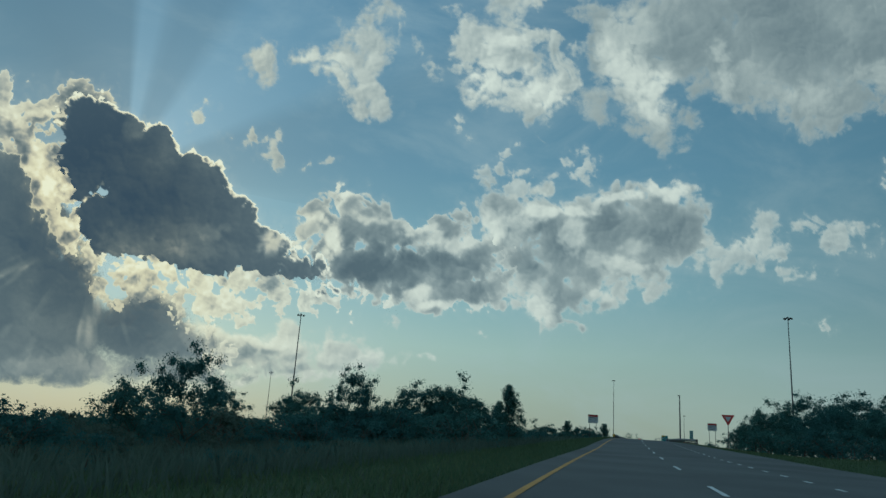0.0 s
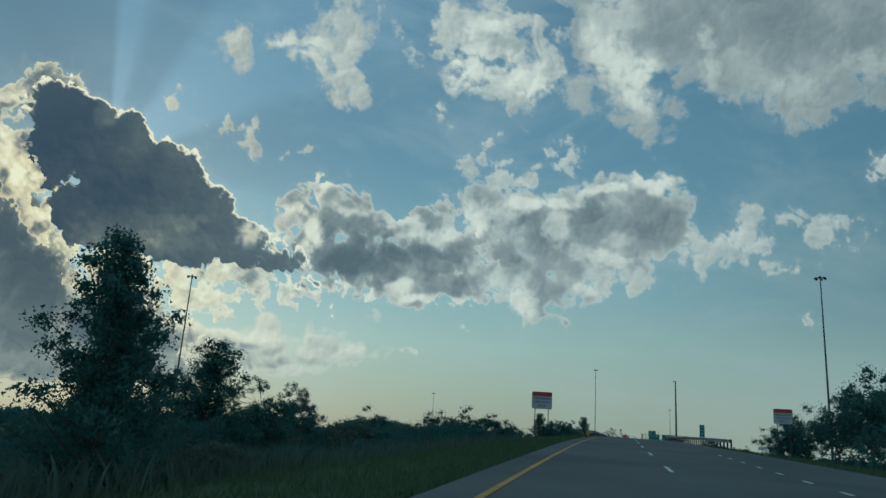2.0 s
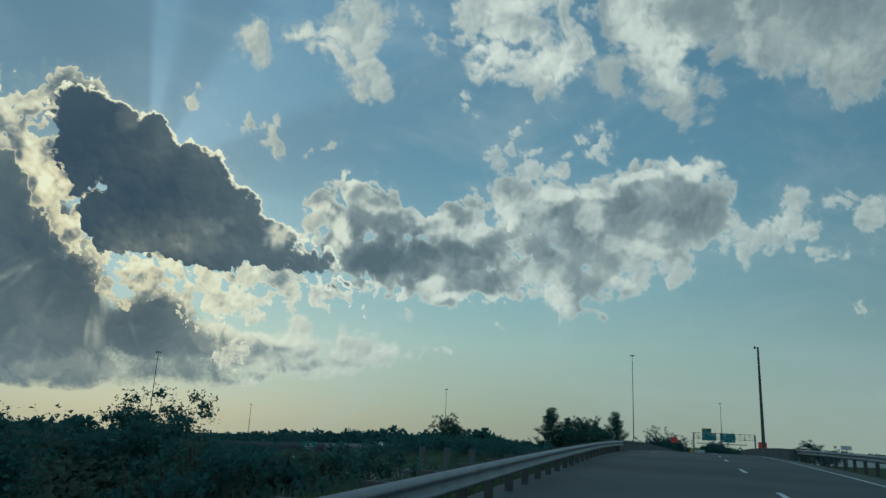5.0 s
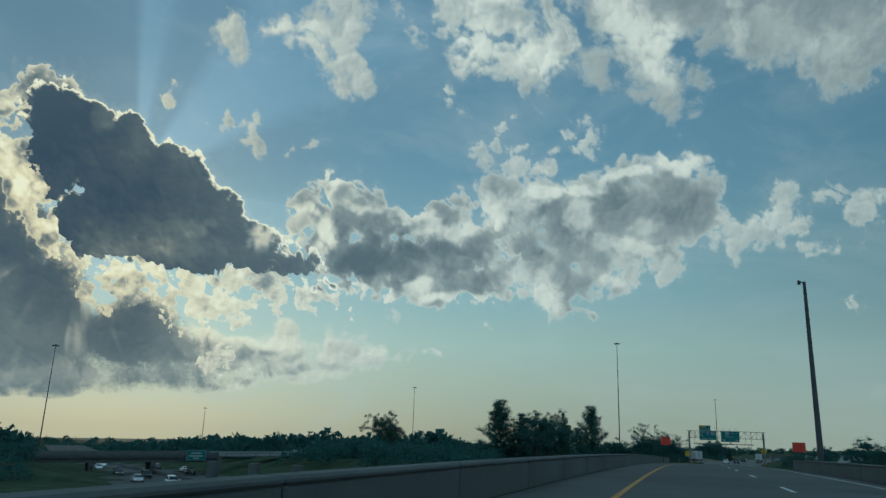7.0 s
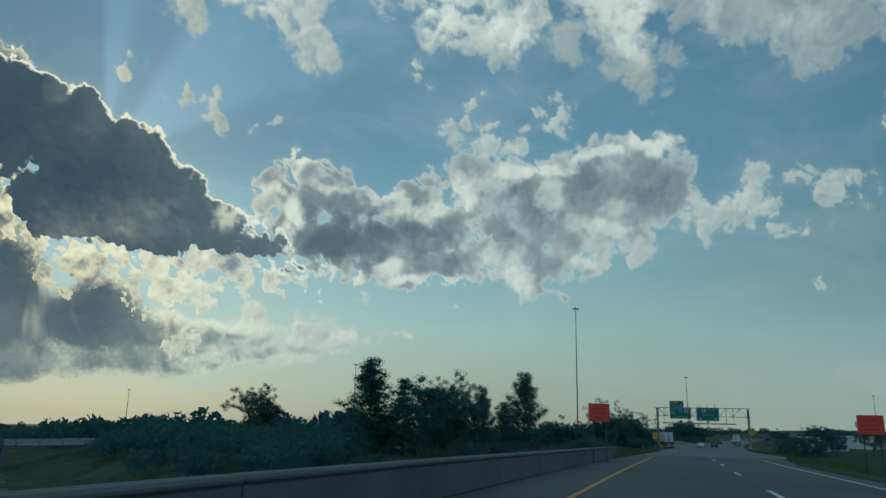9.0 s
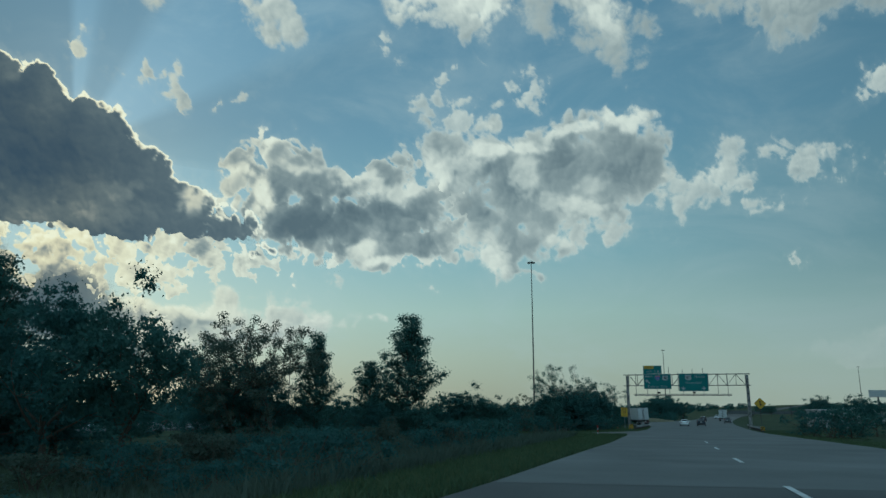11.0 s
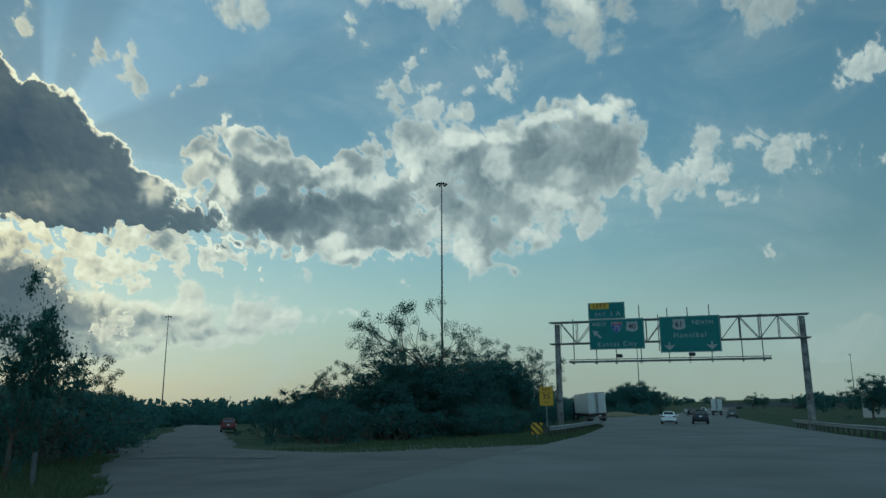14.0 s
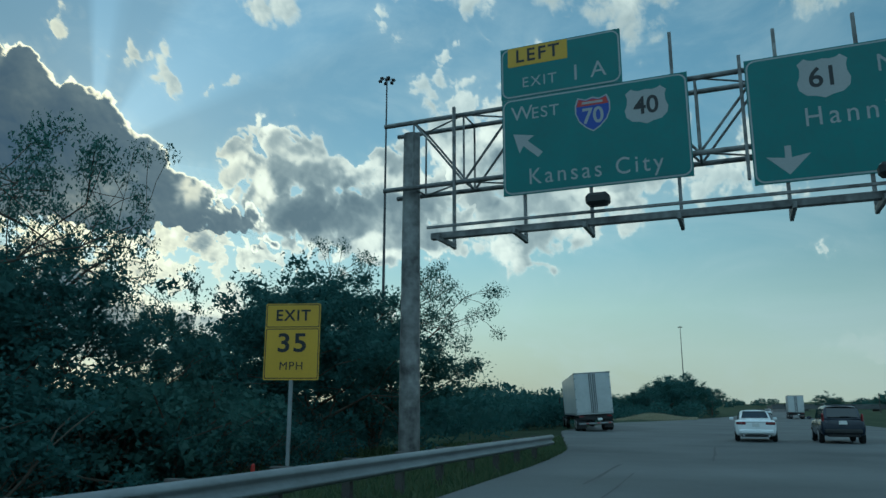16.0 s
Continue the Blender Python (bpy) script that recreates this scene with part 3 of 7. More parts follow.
# its torn sunlit side
for row in ((150, 158, 52, 32, 5, 0.95), (85, 185, 55, 34, -20, 0.8), (20, 205, 60, 44, 30, 0.75), (85, 280, 45, 70, -10, 0.7), (50, 240, 55, 50, 10, 0.6), (118, 335, 36, 32, 0, 0.6), (145, 400, 55, 34, 30, 0.6), (182, 377, 26, 16, 0, 0.35)):
    puff("fringe", *row)
for row in ((475, 425, 34, 32, 30, 0.7), (470, 442, 60, 38, 38, 1.2), (512, 470, 62, 34, 36, 1.2), (548, 488, 44, 28, 24, 1.2)):
    puff("dark", *row)
# the heavy bank below it
for row in ((0, 390, 138, 95, 15, 1.6), (-90, 460, 190, 150, 0, 1.8), (50, 520, 135, 100, 10, 1.6), (30, 585, 260, 50, 3, 1.5), (230, 580, 130, 55, 12, 1.2), (255, 560, 66, 42, 0, 0.9), (285, 612, 64, 30, 0, 0.9), (-60, 310, 110, 70, 0, 1.2), (30, 300, 55, 36, 0, 0.7)):
    puff("bank", *row)
for row in ((80, 652, 320, 26, 2, 0.9), (250, 664, 130, 22, 0, 0.75), (-60, 640, 240, 30, 0, 0.9), (120, 632, 200, 20, 3, 0.5), (300, 612, 70, 30, 0, 0.8)):
    puff("bank", *row)
# broken bright cloud under the gap
for row in ((190, 455, 75, 45, 30, 0.62), (255, 480, 110, 38, 12, 0.55), (330, 475, 110, 26, 5, 0.55), (300, 520, 90, 38, 15, 0.5), (375, 510, 48, 34, 20, 0.6), (335, 565, 70, 38, 25, 0.55), (210, 520, 50, 40, 0, 0.55), (440, 490, 50, 52, 0, 0.62)):
    puff("broken", *row[:5], row[5] * 0.68)
for row in ((500, 520, 60, 34, 15, 0.66), (560, 530, 60, 26, 5, 0.6), (620, 520, 50, 22, 0, 0.55), (370, 600, 60, 36, 20, 0.7)):
    puff("broken", *row[:5], row[5] * 0.8)
# a cream streak drawn out over the horizon
for row in ((400, 590, 60, 30, 20, 0.8), (490, 596, 100, 22, 8, 0.8), (440, 612, 90, 36, 10, 0.85), (520, 628, 110, 28, 8, 0.8), (610, 628, 120, 20, 4, 0.75), (700, 640, 90, 14, 2, 0.7), (430, 655, 90, 16, 3, 0.7), (545, 655, 70, 14, 2, 0.6), (640, 600, 30, 8, 10, 0.5)):
    puff("streak", *row)
# the middle heap
for row in ((617, 366, 28, 36, 0, 0.75), (612, 412, 42, 36, 10, 0.95), (562, 432, 36, 20, -25, 0.7), (580, 396, 26, 14, 35, 0.7), (675, 410, 60, 42, 20, 1.0), (735, 425, 60, 42, 15, 0.9), (640, 465, 110, 46, 5, 1.35), (745, 480, 120, 44, 10, 1.4), (835, 515, 62, 26, 14, 1.1)):
    puff("heap", *row)
for row in ((800, 430, 40, 50, 0, 0.6), (775, 530, 60, 18, 10, 0.55), (690, 520, 90, 22, 5, 0.7), (840, 470, 70, 40, 0, 1.0), (550, 362, 10, 8, 0, 0.4), (790, 400, 26, 14, 0, 0.45)):
    puff("heap", *row)
# the wide cloud over the road
for row in ((900, 395, 52, 58, 0, 0.85), (880, 440, 52, 44, 0, 0.8), (905, 465, 50, 44, 0, 0.9), (960, 395, 80, 58, 0, 1.0), (1060, 400, 95, 58, -5, 1.1), (1165, 400, 100, 62, -5, 1.25), (1200, 342, 52, 28, 10, 0.65), (1120, 375, 60, 42, 0, 0.95), (985, 460, 95, 50, 5, 1.1)):
    puff("wide", *row)
for row in ((930, 490, 56, 40, 10, 0.85), (1090, 465, 110, 46, -12, 1.05), (975, 530, 52, 36, 10, 0.85), (1015, 520, 60, 34, -5, 0.85), (1050, 548, 34, 20, 10, 0.7), (1222, 415, 48, 56, 0, 0.85), (1140, 508, 46, 24, -10, 0.6), (870, 360, 20, 20, 0, 0.45)):
    puff("wide", *row)
# its torn tail
for row in ((1262, 468, 26, 24, -60, 0.6), (1312, 452, 40, 26, -15, 0.7), (1350, 420, 46, 34, -10, 0.72), (1405, 422, 46, 22, 0, 0.62), (1480, 425, 56, 26, 5, 0.7), (1410, 482, 34, 9, 5, 0.5), (1335, 385, 24, 12, 10, 0.45), (1545, 420, 40, 20, 0, 0.5)):
    puff("tail", *row)
# high cloud above
for row in ((555, 98, 62, 42, -12, 0.62), (620, 105, 50, 40, 20, 0.55), (655, 120, 42, 62, 10, 0.5), (655, 55, 22, 34, 0, 0.45), (480, 105, 26, 34, 30, 0.42), (668, 178, 28, 36, 30, 0.42), (690, 15, 26, 26, 0, 0.4)):
    puff("high_left", *row)
for row in ((880, 100, 80, 56, 30, 0.7), (830, 70, 44, 50, 30, 0.5), (950, 145, 62, 46, 30, 0.72), (930, 60, 74, 30, 5, 0.6), (770, 105, 28, 36, 0, 0.45), (985, 180, 26, 34, 0, 0.55), (850, 150, 40, 30, 20, 0.6), (900, 10, 60, 24, 0, 0.45)):
    puff("high_mid", *row)
for row in ((1085, 80, 70, 80, 10, 0.85), (1060, 170, 40, 40, 0, 0.65), (1130, 170, 66, 62, 20, 0.8), (1145, 225, 42, 30, 20, 0.6), (1180, 70, 80, 80, 0, 0.9), (1160, 10, 120, 50, 0, 0.6), (1250, 60, 110, 90, 0, 1.1), (1240, 165, 40, 36, 0, 0.5)):
    puff("high_right", *row)
for row in ((1300, 110, 80, 60, 0, 0.95), (1390, 60, 170, 100, 0, 1.15), (1430, 150, 60, 42, 20, 0.7), (1438, 190, 30, 26, -30, 0.5), (1530, 90, 160, 80, 5, 1.1), (1500, 150, 50, 40, 0, 0.6), (1620, 60, 220, 130, 0, 1.1), (1480, -60, 420, 120, 0, 1.1)):
    puff("high_right", *row)
# loose scraps
for row in ((902, 263, 17, 17, 0, 0.5), (1012, 303, 34, 20, 10, 0.6), (1040, 278, 30, 20, 15, 0.55), (962, 308, 16, 15, 0, 0.5), (916, 300, 22, 12, 10, 0.48), (885, 330, 28, 13, 25, 0.5), (925, 338, 30, 16, 20, 0.5), (475, 255, 24, 42, -20, 0.5)):
    puff("scraps", *row)
for row in ((722, 220, 14, 9, 0, 0.4), (822, 232, 20, 22, 0, 0.36), (566, 290, 22, 10, -10, 0.38), (360, 196, 40, 14, -10, 0.34), (672, 574, 14, 16, 0, 0.36), (440, 250, 16, 16, 0, 0.36), (860, 578, 10, 7, 0, 0.36), (1180, 295, 10, 6, 0, 0.34)):
    puff("scraps", *row)
for row in ((1600, 312, 60, 44, -10, 0.75), (1655, 440, 60, 16, 0, 0.5), (1440, 556, 14, 6, 0, 0.34)):
    puff("scraps", *row)
# hazy cloud low over the horizon
for row in ((1560, 735, 90, 30, 0, 0.45), (1620, 705, 70, 24, 0, 0.45)):
    puff("low_right", *row)


def domes(px, py, cell, seed):
    """Rounded knobs of many sizes, crowded together, 0..1."""
    rng = np.random.RandomState(seed)
    jx, jy, jr = rng.rand(64, 64), rng.rand(64, 64), 0.62 + 0.5 * rng.rand(64, 64)
    x, y = px / cell + 500.0, py / cell + 500.0
    xi, yi = np.floor(x).astype(int), np.floor(y).astype(int)
    best = np.zeros_like(px)
    for ox in (-1, 0, 1):
        for oy in (-1, 0, 1):
            cx, cy = (xi + ox) % 64, (yi + oy) % 64
            gap = (x - xi - ox - jx[cx, cy]) ** 2 + (y - yi - oy - jy[cx, cy]) ** 2
            best = np.maximum(best, np.sqrt(np.maximum(jr[cx, cy] ** 2 - gap, 0)) - 0.12 * (1.1 - jr[cx, cy]))
    return best


def swirl(px, py, turns, seed):
    wx, wy = np.zeros_like(px), np.zeros_like(px)
    for k, (cell, reach_) in enumerate(turns):
        wx = wx + (lattice(px, py, cell, seed + k) - 0.5) * reach_
        wy = wy + (lattice(px, py, cell, seed + 20 + k) - 0.5) * reach_
    return wx, wy


def cloud_knobs(px, py, size):
    """Cauliflower knobs on knobs, from broad to fine, about -2..2."""
    wx, wy = swirl(px, py, ((size * 1.1, size * 0.5), (size * 0.45, size * 0.22), (size * 0.2, size * 0.1)), 61)
    x, y = px + wx, py + wy
    total = np.zeros_like(px)
    for k, (share, part_) in enumerate(((0.48, 1.0), (0.3, 0.5), (0.16, 0.25), (0.06, 0.125))):
        a = 0.5 + 1.3 * k
        total += share * domes(x * math.cos(a) + y * math.sin(a), y * math.cos(a) - x * math.sin(a), size * part_, 31 + k)
    return (total - 0.746) / 0.112


def cloud_wisps(px, py, size):
    """Torn fibres, drawn out a little, about -2..2."""
    wx, wy = swirl(px, py, ((size * 1.8, size * 1.3), (size * 0.8, size * 0.7), (size * 0.36, size * 0.34), (size * 0.16, size * 0.16)), 81)
    x, y = px + wx, py + wy
    u, v = x * 0.86 - y * 0.5, x * 0.5 + y * 0.86
    return 8.3 * (fractal(u * 1.15, v * 0.8, size, 5, 91, 0.52) - 0.5) + 2.8 * (fractal(u * 1.25, v * 0.75, size * 0.6, 4, 97, 0.5, True) - 0.7)


def cloud_body(px, py, rows, grow_, bend):
    """How far inside the joined outline of the heaps a place lies, in chart steps."""
    wx, wy = swirl(px, py, ((120, 46 * bend), (52, 30 * bend), (22, 14 * bend), (10, 7 * bend)), 11)
    soft_ = 8.0
    total = np.zeros_like(px)
    for _, x, y, rx, ry, tilt, _ in rows:
        dx, dy = px + wx - x, py + wy - y
        u, v = (dx * math.cos(tilt) + dy * math.sin(tilt)) / (rx * grow_), (-dx * math.sin(tilt) + dy * math.cos(tilt)) / (ry * grow_)
        q = np.sqrt(u * u + v * v + 1e-9)
        inside = (1 - q) * min(rx, ry) * np.where(q < 1, 1.0, 1.0 + 0.5 * (max(rx, ry) / min(rx, ry) - 1))
        total += np.exp(np.clip(inside, -160, 160) / soft_)
    return soft_ * np.log(total + 1e-6) - 5.0


# light and shade painted on each cloud's billows: x, y, half widths, tone from bright to dark
BILLOW_SHADING = {
    "dark": ((330, 370, 150, 60, 0.88), (200, 290, 90, 90, 0.96), (150, 230, 60, 70, 1.0), (300, 430, 120, 40, 0.76), (420, 395, 60, 50, 0.92), (330, 310, 60, 44, 0.86), (235, 222, 26, 18, 0.76), (270, 426, 10, 12, 0.6), (360, 415, 30, 12, 0.68), (480, 415, 24, 26, 0.4), (520, 480, 56, 32, 0.88), (500, 522, 34, 16, 0.5), (260, 440, 80, 14, 0.66)),
    "fringe": ((140, 164, 34, 16, 0.68), (60, 190, 40, 24, 0.5), (75, 215, 26, 18, 0.7), (70, 190, 22, 8, 0.16), (80, 245, 18, 20, 0.2), (108, 262, 14, 26, 0.8), (75, 285, 22, 26, 0.16), (102, 335, 24, 24, 0.08), (62, 330, 14, 12, 0.7), (20, 195, 26, 22, 0.3), (20, 240, 30, 20, 0.6), (140, 392, 40, 18, 0.12)),
    "heap": ((650, 462, 120, 40, 0.97), (745, 478, 120, 36, 0.96), (835, 500, 64, 32, 0.92), (560, 480, 44, 24, 0.92), (612, 352, 26, 26, 0.14), (628, 376, 20, 14, 0.6), (568, 388, 26, 10, 0.2), (558, 412, 26, 14, 0.5), (542, 436, 24, 14, 0.3), (600, 428, 12, 32, 0.14), (660, 392, 34, 8, 0.34), (676, 412, 20, 16, 0.76), (732, 408, 32, 16, 0.16), (745, 428, 22, 10, 0.55), (800, 436, 40, 13, 0.32), (620, 524, 40, 8, 0.32), (665, 505, 10, 14, 0.66), (735, 518, 26, 10, 0.26), (772, 540, 34, 8, 0.22), (838, 542, 36, 8, 0.32)),
    "wide": ((1000, 430, 130, 70, 0.68), (1150, 410, 100, 60, 0.72), (1200, 400, 60, 44, 0.8), (960, 440, 40, 46, 0.8), (1070, 405, 50, 34, 0.8), (995, 510, 36, 46, 0.58), (862, 415, 30, 36, 0.16), (900, 388, 28, 24, 0.34), (945, 372, 30, 14, 0.2), (1005, 372, 44, 9, 0.22), (1002, 415, 20, 30, 0.4), (1105, 360, 46, 8, 0.18), (1190, 336, 42, 16, 0.14), (1050, 456, 28, 10, 0.4), (1112, 472, 40, 12, 0.32), (1130, 440, 26, 8, 0.52), (905, 508, 26, 18, 0.46), (955, 545, 16, 30, 0.24), (1040, 562, 30, 9, 0.36), (1056, 516, 20, 11, 0.3)),
    "tail": ((1345, 430, 60, 30, 0.32), (1460, 425, 60, 24, 0.36), (1330, 460, 26, 10, 0.5), (1430, 440, 50, 8, 0.55)),
    "bank": ((60, 430, 130, 70, 0.9), (-30, 520, 120, 90, 0.94), (150, 560, 140, 70, 0.8), (290, 590, 60, 36, 0.8), (100, 645, 300, 16, 0.62), (250, 676, 110, 14, 0.74), (60, 700, 220, 16, 0.6)),
    "broken": ((180, 440, 50, 18, 0.12), (300, 500, 60, 16, 0.36), (200, 500, 24, 18, 0.5), (330, 540, 40, 14, 0.3), (380, 515, 30, 10, 0.18), (470, 500, 26, 20, 0.55), (250, 480, 80, 12, 0.12)),
    "streak": ((450, 628, 56, 16, 0.6), (530, 652, 70, 8, 0.55), (430, 652, 50, 10, 0.66), (480, 598, 90, 10, 0.12), (640, 630, 120, 8, 0.2), (700, 648, 40, 5, 0.5), (400, 590, 40, 16, 0.16)),
    "high_left": ((560, 95, 46, 30, 0.06), (600, 75, 26, 14, 0.36), (655, 130, 26, 36, 0.3)),
    "high_mid": ((900, 120, 90, 50, 0.3), (930, 95, 50, 20, 0.56), (850, 130, 36, 30, 0.08), (960, 165, 36, 30, 0.06), (880, 80, 50, 12, 0.14)),
    "high_right": ((1420, 60, 260, 110, 0.66), (1300, 60, 120, 80, 0.68), (1090, 110, 40, 60, 0.14), (1120, 60, 40, 40, 0.4), (1150, 170, 44, 44, 0.06), (1190, 60, 40, 50, 0.6), (1215, 100, 30, 60, 0.68), (1270, 130, 22, 44, 0.36), (1330, 140, 40, 34, 0.54), (1430, 175, 40, 26, 0.42), (1560, 130, 60, 24, 0.46)),
    "scraps": ((1018, 310, 30, 8, 0.42),)}
# for each cloud: growth of its heaps, bend of the outline, knobs and their size, wisps and their size, softness of the edge, width of the bright rim, tone of the rim and of the body, closeness
CLOUD_MAKE = {
    "dark": (1.04, 0.8, 10.0, 50, 4.5, 46, 2.6, 10, 0.0, 0.9, 1.0), "fringe": (0.98, 0.9, 10.0, 34, 8.0, 40, 4.5, 9, 0.02, 0.55, 0.96),
    "bank": (1.12, 0.4, 3.0, 70, 5.0, 120, 16, 22, 0.6, 0.84, 0.97), "broken": (0.98, 1.1, 13.0, 22, 15.0, 30, 6, 14, 0.04, 0.3, 0.92),
    "heap": (1.05, 0.6, 9.0, 42, 6.0, 44, 6, 13, 0.06, 0.74, 0.97), "wide": (1.0, 0.7, 8.5, 50, 6.5, 54, 12, 16, 0.1, 0.62, 0.95),
    "streak": (0.98, 0.9, 5.0, 40, 10.0, 60, 20, 20, 0.12, 0.3, 0.9), "tail": (0.96, 1.0, 8.0, 34, 9.0, 44, 16, 20, 0.16, 0.46, 0.8),
    "high_left": (0.92, 1.2, 7.0, 40, 12.0, 60, 24, 18, 0.3, 0.36, 0.9), "high_mid": (0.96, 1.2, 9.0, 44, 12.0, 62, 20, 16, 0.26, 0.4, 0.92),
    "high_right": (0.96, 1.1, 10.0, 60, 12.0, 80, 24, 20, 0.34, 0.6, 0.92), "scraps": (0.72, 1.1, 6.0, 24, 7.0, 30, 11, 14, 0.16, 0.4, 0.78), "low_right": (1.0, 0.8, 2.0, 40, 8.0, 70, 26, 40, 0.3, 0.5, 0.3)}


def pick(field, x, y):
    """A field on a grid at places between its points."""
    h, w = field.shape
    x, y = np.clip(x, 0, w - 1.001), np.clip(y, 0, h - 1.001)
    i, j = x.astype(int), y.astype(int)
    fx, fy = x - i, y - j
    return (field[j, i] * (1 - fx) + field[j, i + 1] * fx) * (1 - fy) + (field[j + 1, i] * (1 - fx) + field[j + 1, i + 1] * fx) * fy


def cloud_fields(gx, gy, rows, step_):
    """How deep inside the cloud each place lies, its tone from bright to dark, and how near the sun it is."""
    name = rows[0][0]
    grow_, bend, knob, knob_size, wisp, wisp_size, soft_, turns, bright, deep, _ = CLOUD_MAKE[name]
    body = cloud_body(gx, gy, rows, grow_, bend)
    near_edge = np.exp(-np.maximum(body, 0) / 60.0)
    knobs = cloud_knobs(gx, gy, knob_size)
    depth = body + (knob * knobs + wisp * cloud_wisps(gx, gy, wisp_size)) * (0.25 + 0.75 * near_edge)
    # the way towards the light, for the painted shading
    sx, sy = SUN_CHART[0] - gx, SUN_CHART[1] - gy
    gap = np.hypot(sx, sy) + 1e-6
    wayx, wayy = sx / gap * 0.7, sy / gap * 0.25 - 0.65
    if name in ("dark", "fringe"):
        wayx, wayy = np.full_like(gx, 0.62), np.full_like(gx, -0.75)
    cols, rows_ = np.meshgrid(np.arange(gx.shape[1]), np.arange(gx.shape[0]))
    mottle = fractal(gx, gy, 100, 3, 71, 0.5) - 0.5
    lump = fractal(gx, gy, 40, 3, 75, 0.5) - 0.5
    # billow upon billow, each with its light or shade painted in, the sunward ones over those behind
    tone = np.full_like(gx, deep)
    wx, wy = swirl(gx, gy, ((90, 26), (36, 14), (16, 7)), 131)
    small = cloud_knobs(gx, gy, 30)
    for x, y, rx, ry, value in BILLOW_SHADING.get(name, ()):
        q = np.sqrt(((gx + wx - x) / rx) ** 2 + ((gy + wy - y) / ry) ** 2 + 1e-9)
        least = min(rx, ry)
        inside = np.clip((1 - q) * least, -60, 60) + 0.22 * min(least, 26) * small
        tone += (value - tone) * smooth(-0.6 * least, 0.55 * least, inside)
    if name in ("broken", "fringe"):
        tone += 0.5 * (fractal(gx, gy, 20, 3, 77, 0.5) - 0.5)
    # tone painted lighter on the side towards the light
    raised = depth * 0.3 + 3 * cloud_knobs(gx, gy, 60)
    rel = pick(raised, cols + wayx * 6 / step_, rows_ + wayy * 6 / step_) - raised
    tone += np.clip(rel / 45.0, -0.12, 0.12) * (0.5 if name in ("dark", "bank", "high_right") else 1.0)
    tone += 0.26 * mottle + (0.14 if name in ("dark", "bank", "high_right") else 0.24) * lump
    # the thin rim is painted bright
    rim = np.exp(-np.maximum(depth, 0) / turns * (1 + 0.6 * mottle)) if name != "dark" else smooth(turns * 1.3, turns * 0.35, depth) * smooth(-4, 6, depth - pick(depth, cols + 10 / step_, rows_ - 12 / step_))
    tone += (bright - tone) * np.clip(rim, 0, 1) * (1.0 if name == "dark" else 0.8)
    if name == "bank":
        # shafts of light painted into its tone, fanning out from the gap before the sun
        ang = np.arctan2(gx - 165, np.maximum(gy - 400, 1))
        fan = lattice(ang * 100, gap * 0.12, 13, 7) * 0.6 + lattice(ang * 100, gap * 0.1, 5.5, 8) * 0.4
        tone -= 0.34 * smooth(0.5, 0.85, fan) * smooth(60, 130, gap) * np.exp(-((gap - 150) / 110.0) ** 2) * smooth(430, 500, gy)
    nearness = np.clip(np.exp(-((gap / 330.0) ** 2)) * 1.15, 0, 1)
    return depth, np.clip(tone, 0, 1), nearness


def cloud_material():
    m = bpy.data.materials.new("cloud")
    m.use_nodes = True
    t = m.node_tree
    t.nodes.remove(t.nodes["Principled BSDF"])

    def attr(name):
        n = t.nodes.new("ShaderNodeAttribute")
        n.attribute_name = name
        return n

    depth_, tone_, near_, soft_, close_ = (attr(k).outputs["Fac"] for k in ("depth", "tone", "nearness", "softness", "closeness"))
    fine = node(t, "ShaderNodeTexNoise", Scale=0.11, Detail=6.0, Roughness=0.62, Distortion=0.7)
    t.links.new(attr("chart").outputs["Vector"], fine.inputs["Vector"])
    grain = math_node(t, "SUBTRACT", fine.outputs[0], 0.5)
    # the edge frays by a few steps, more where it is soft
    d = math_node(t, "ADD", depth_, math_node(t, "MULTIPLY", grain, math_node(t, "ADD", math_node(t, "MULTIPLY", soft_, 1.5), 1.0)))
    cover = t.nodes.new("ShaderNodeMapRange")
    cover.interpolation_type = "SMOOTHSTEP"
    t.links.new(math_node(t, "MULTIPLY", soft_, -0.7), cover.inputs["From Min"])
    t.links.new(soft_, cover.inputs["From Max"])
    t.links.new(d, cover.inputs["Value"])
    # the sheet glows in its painted tone: bright where thin, grey where thick, warmer near the sun
    inner = math_node(t, "ADD", tone_, math_node(t, "MULTIPLY", grain, 0.1), True)
    col = mix_color(t, "MIX", 0.5, ramp_node(t, inner, CLOUD_FAR), ramp_node(t, inner, CLOUD_NEAR))
    t.links.new(near_, col.node.inputs[0])
    em = t.nodes.new("ShaderNodeEmission")
    t.links.new(col, em.inputs["Color"])
    clear = t.nodes.new("ShaderNodeBsdfTransparent")
    mx = t.nodes.new("ShaderNodeMixShader")
    # a faint veil reaches out round the cloud
    veil_ = t.nodes.new("ShaderNodeMapRange")
    veil_.interpolation_type = "SMOOTHSTEP"
    veil_.inputs["From Min"].default_value, veil_.inputs["From Max"].default_value, veil_.inputs["To Max"].default_value = -26.0, 14.0, 0.1
    t.links.new(d, veil_.inputs["Value"])
    t.links.new(math_node(t, "MAXIMUM", math_node(t, "MULTIPLY", cover.outputs[0], close_), veil_.outputs[0]), mx.inputs[0])
    t.links.new(clear.outputs[0], mx.inputs[1])
    t.links.new(em.outputs[0], mx.inputs[2])
    t.links.new(mx.outputs[0], t.nodes["Material Output"].inputs[0])
    return m


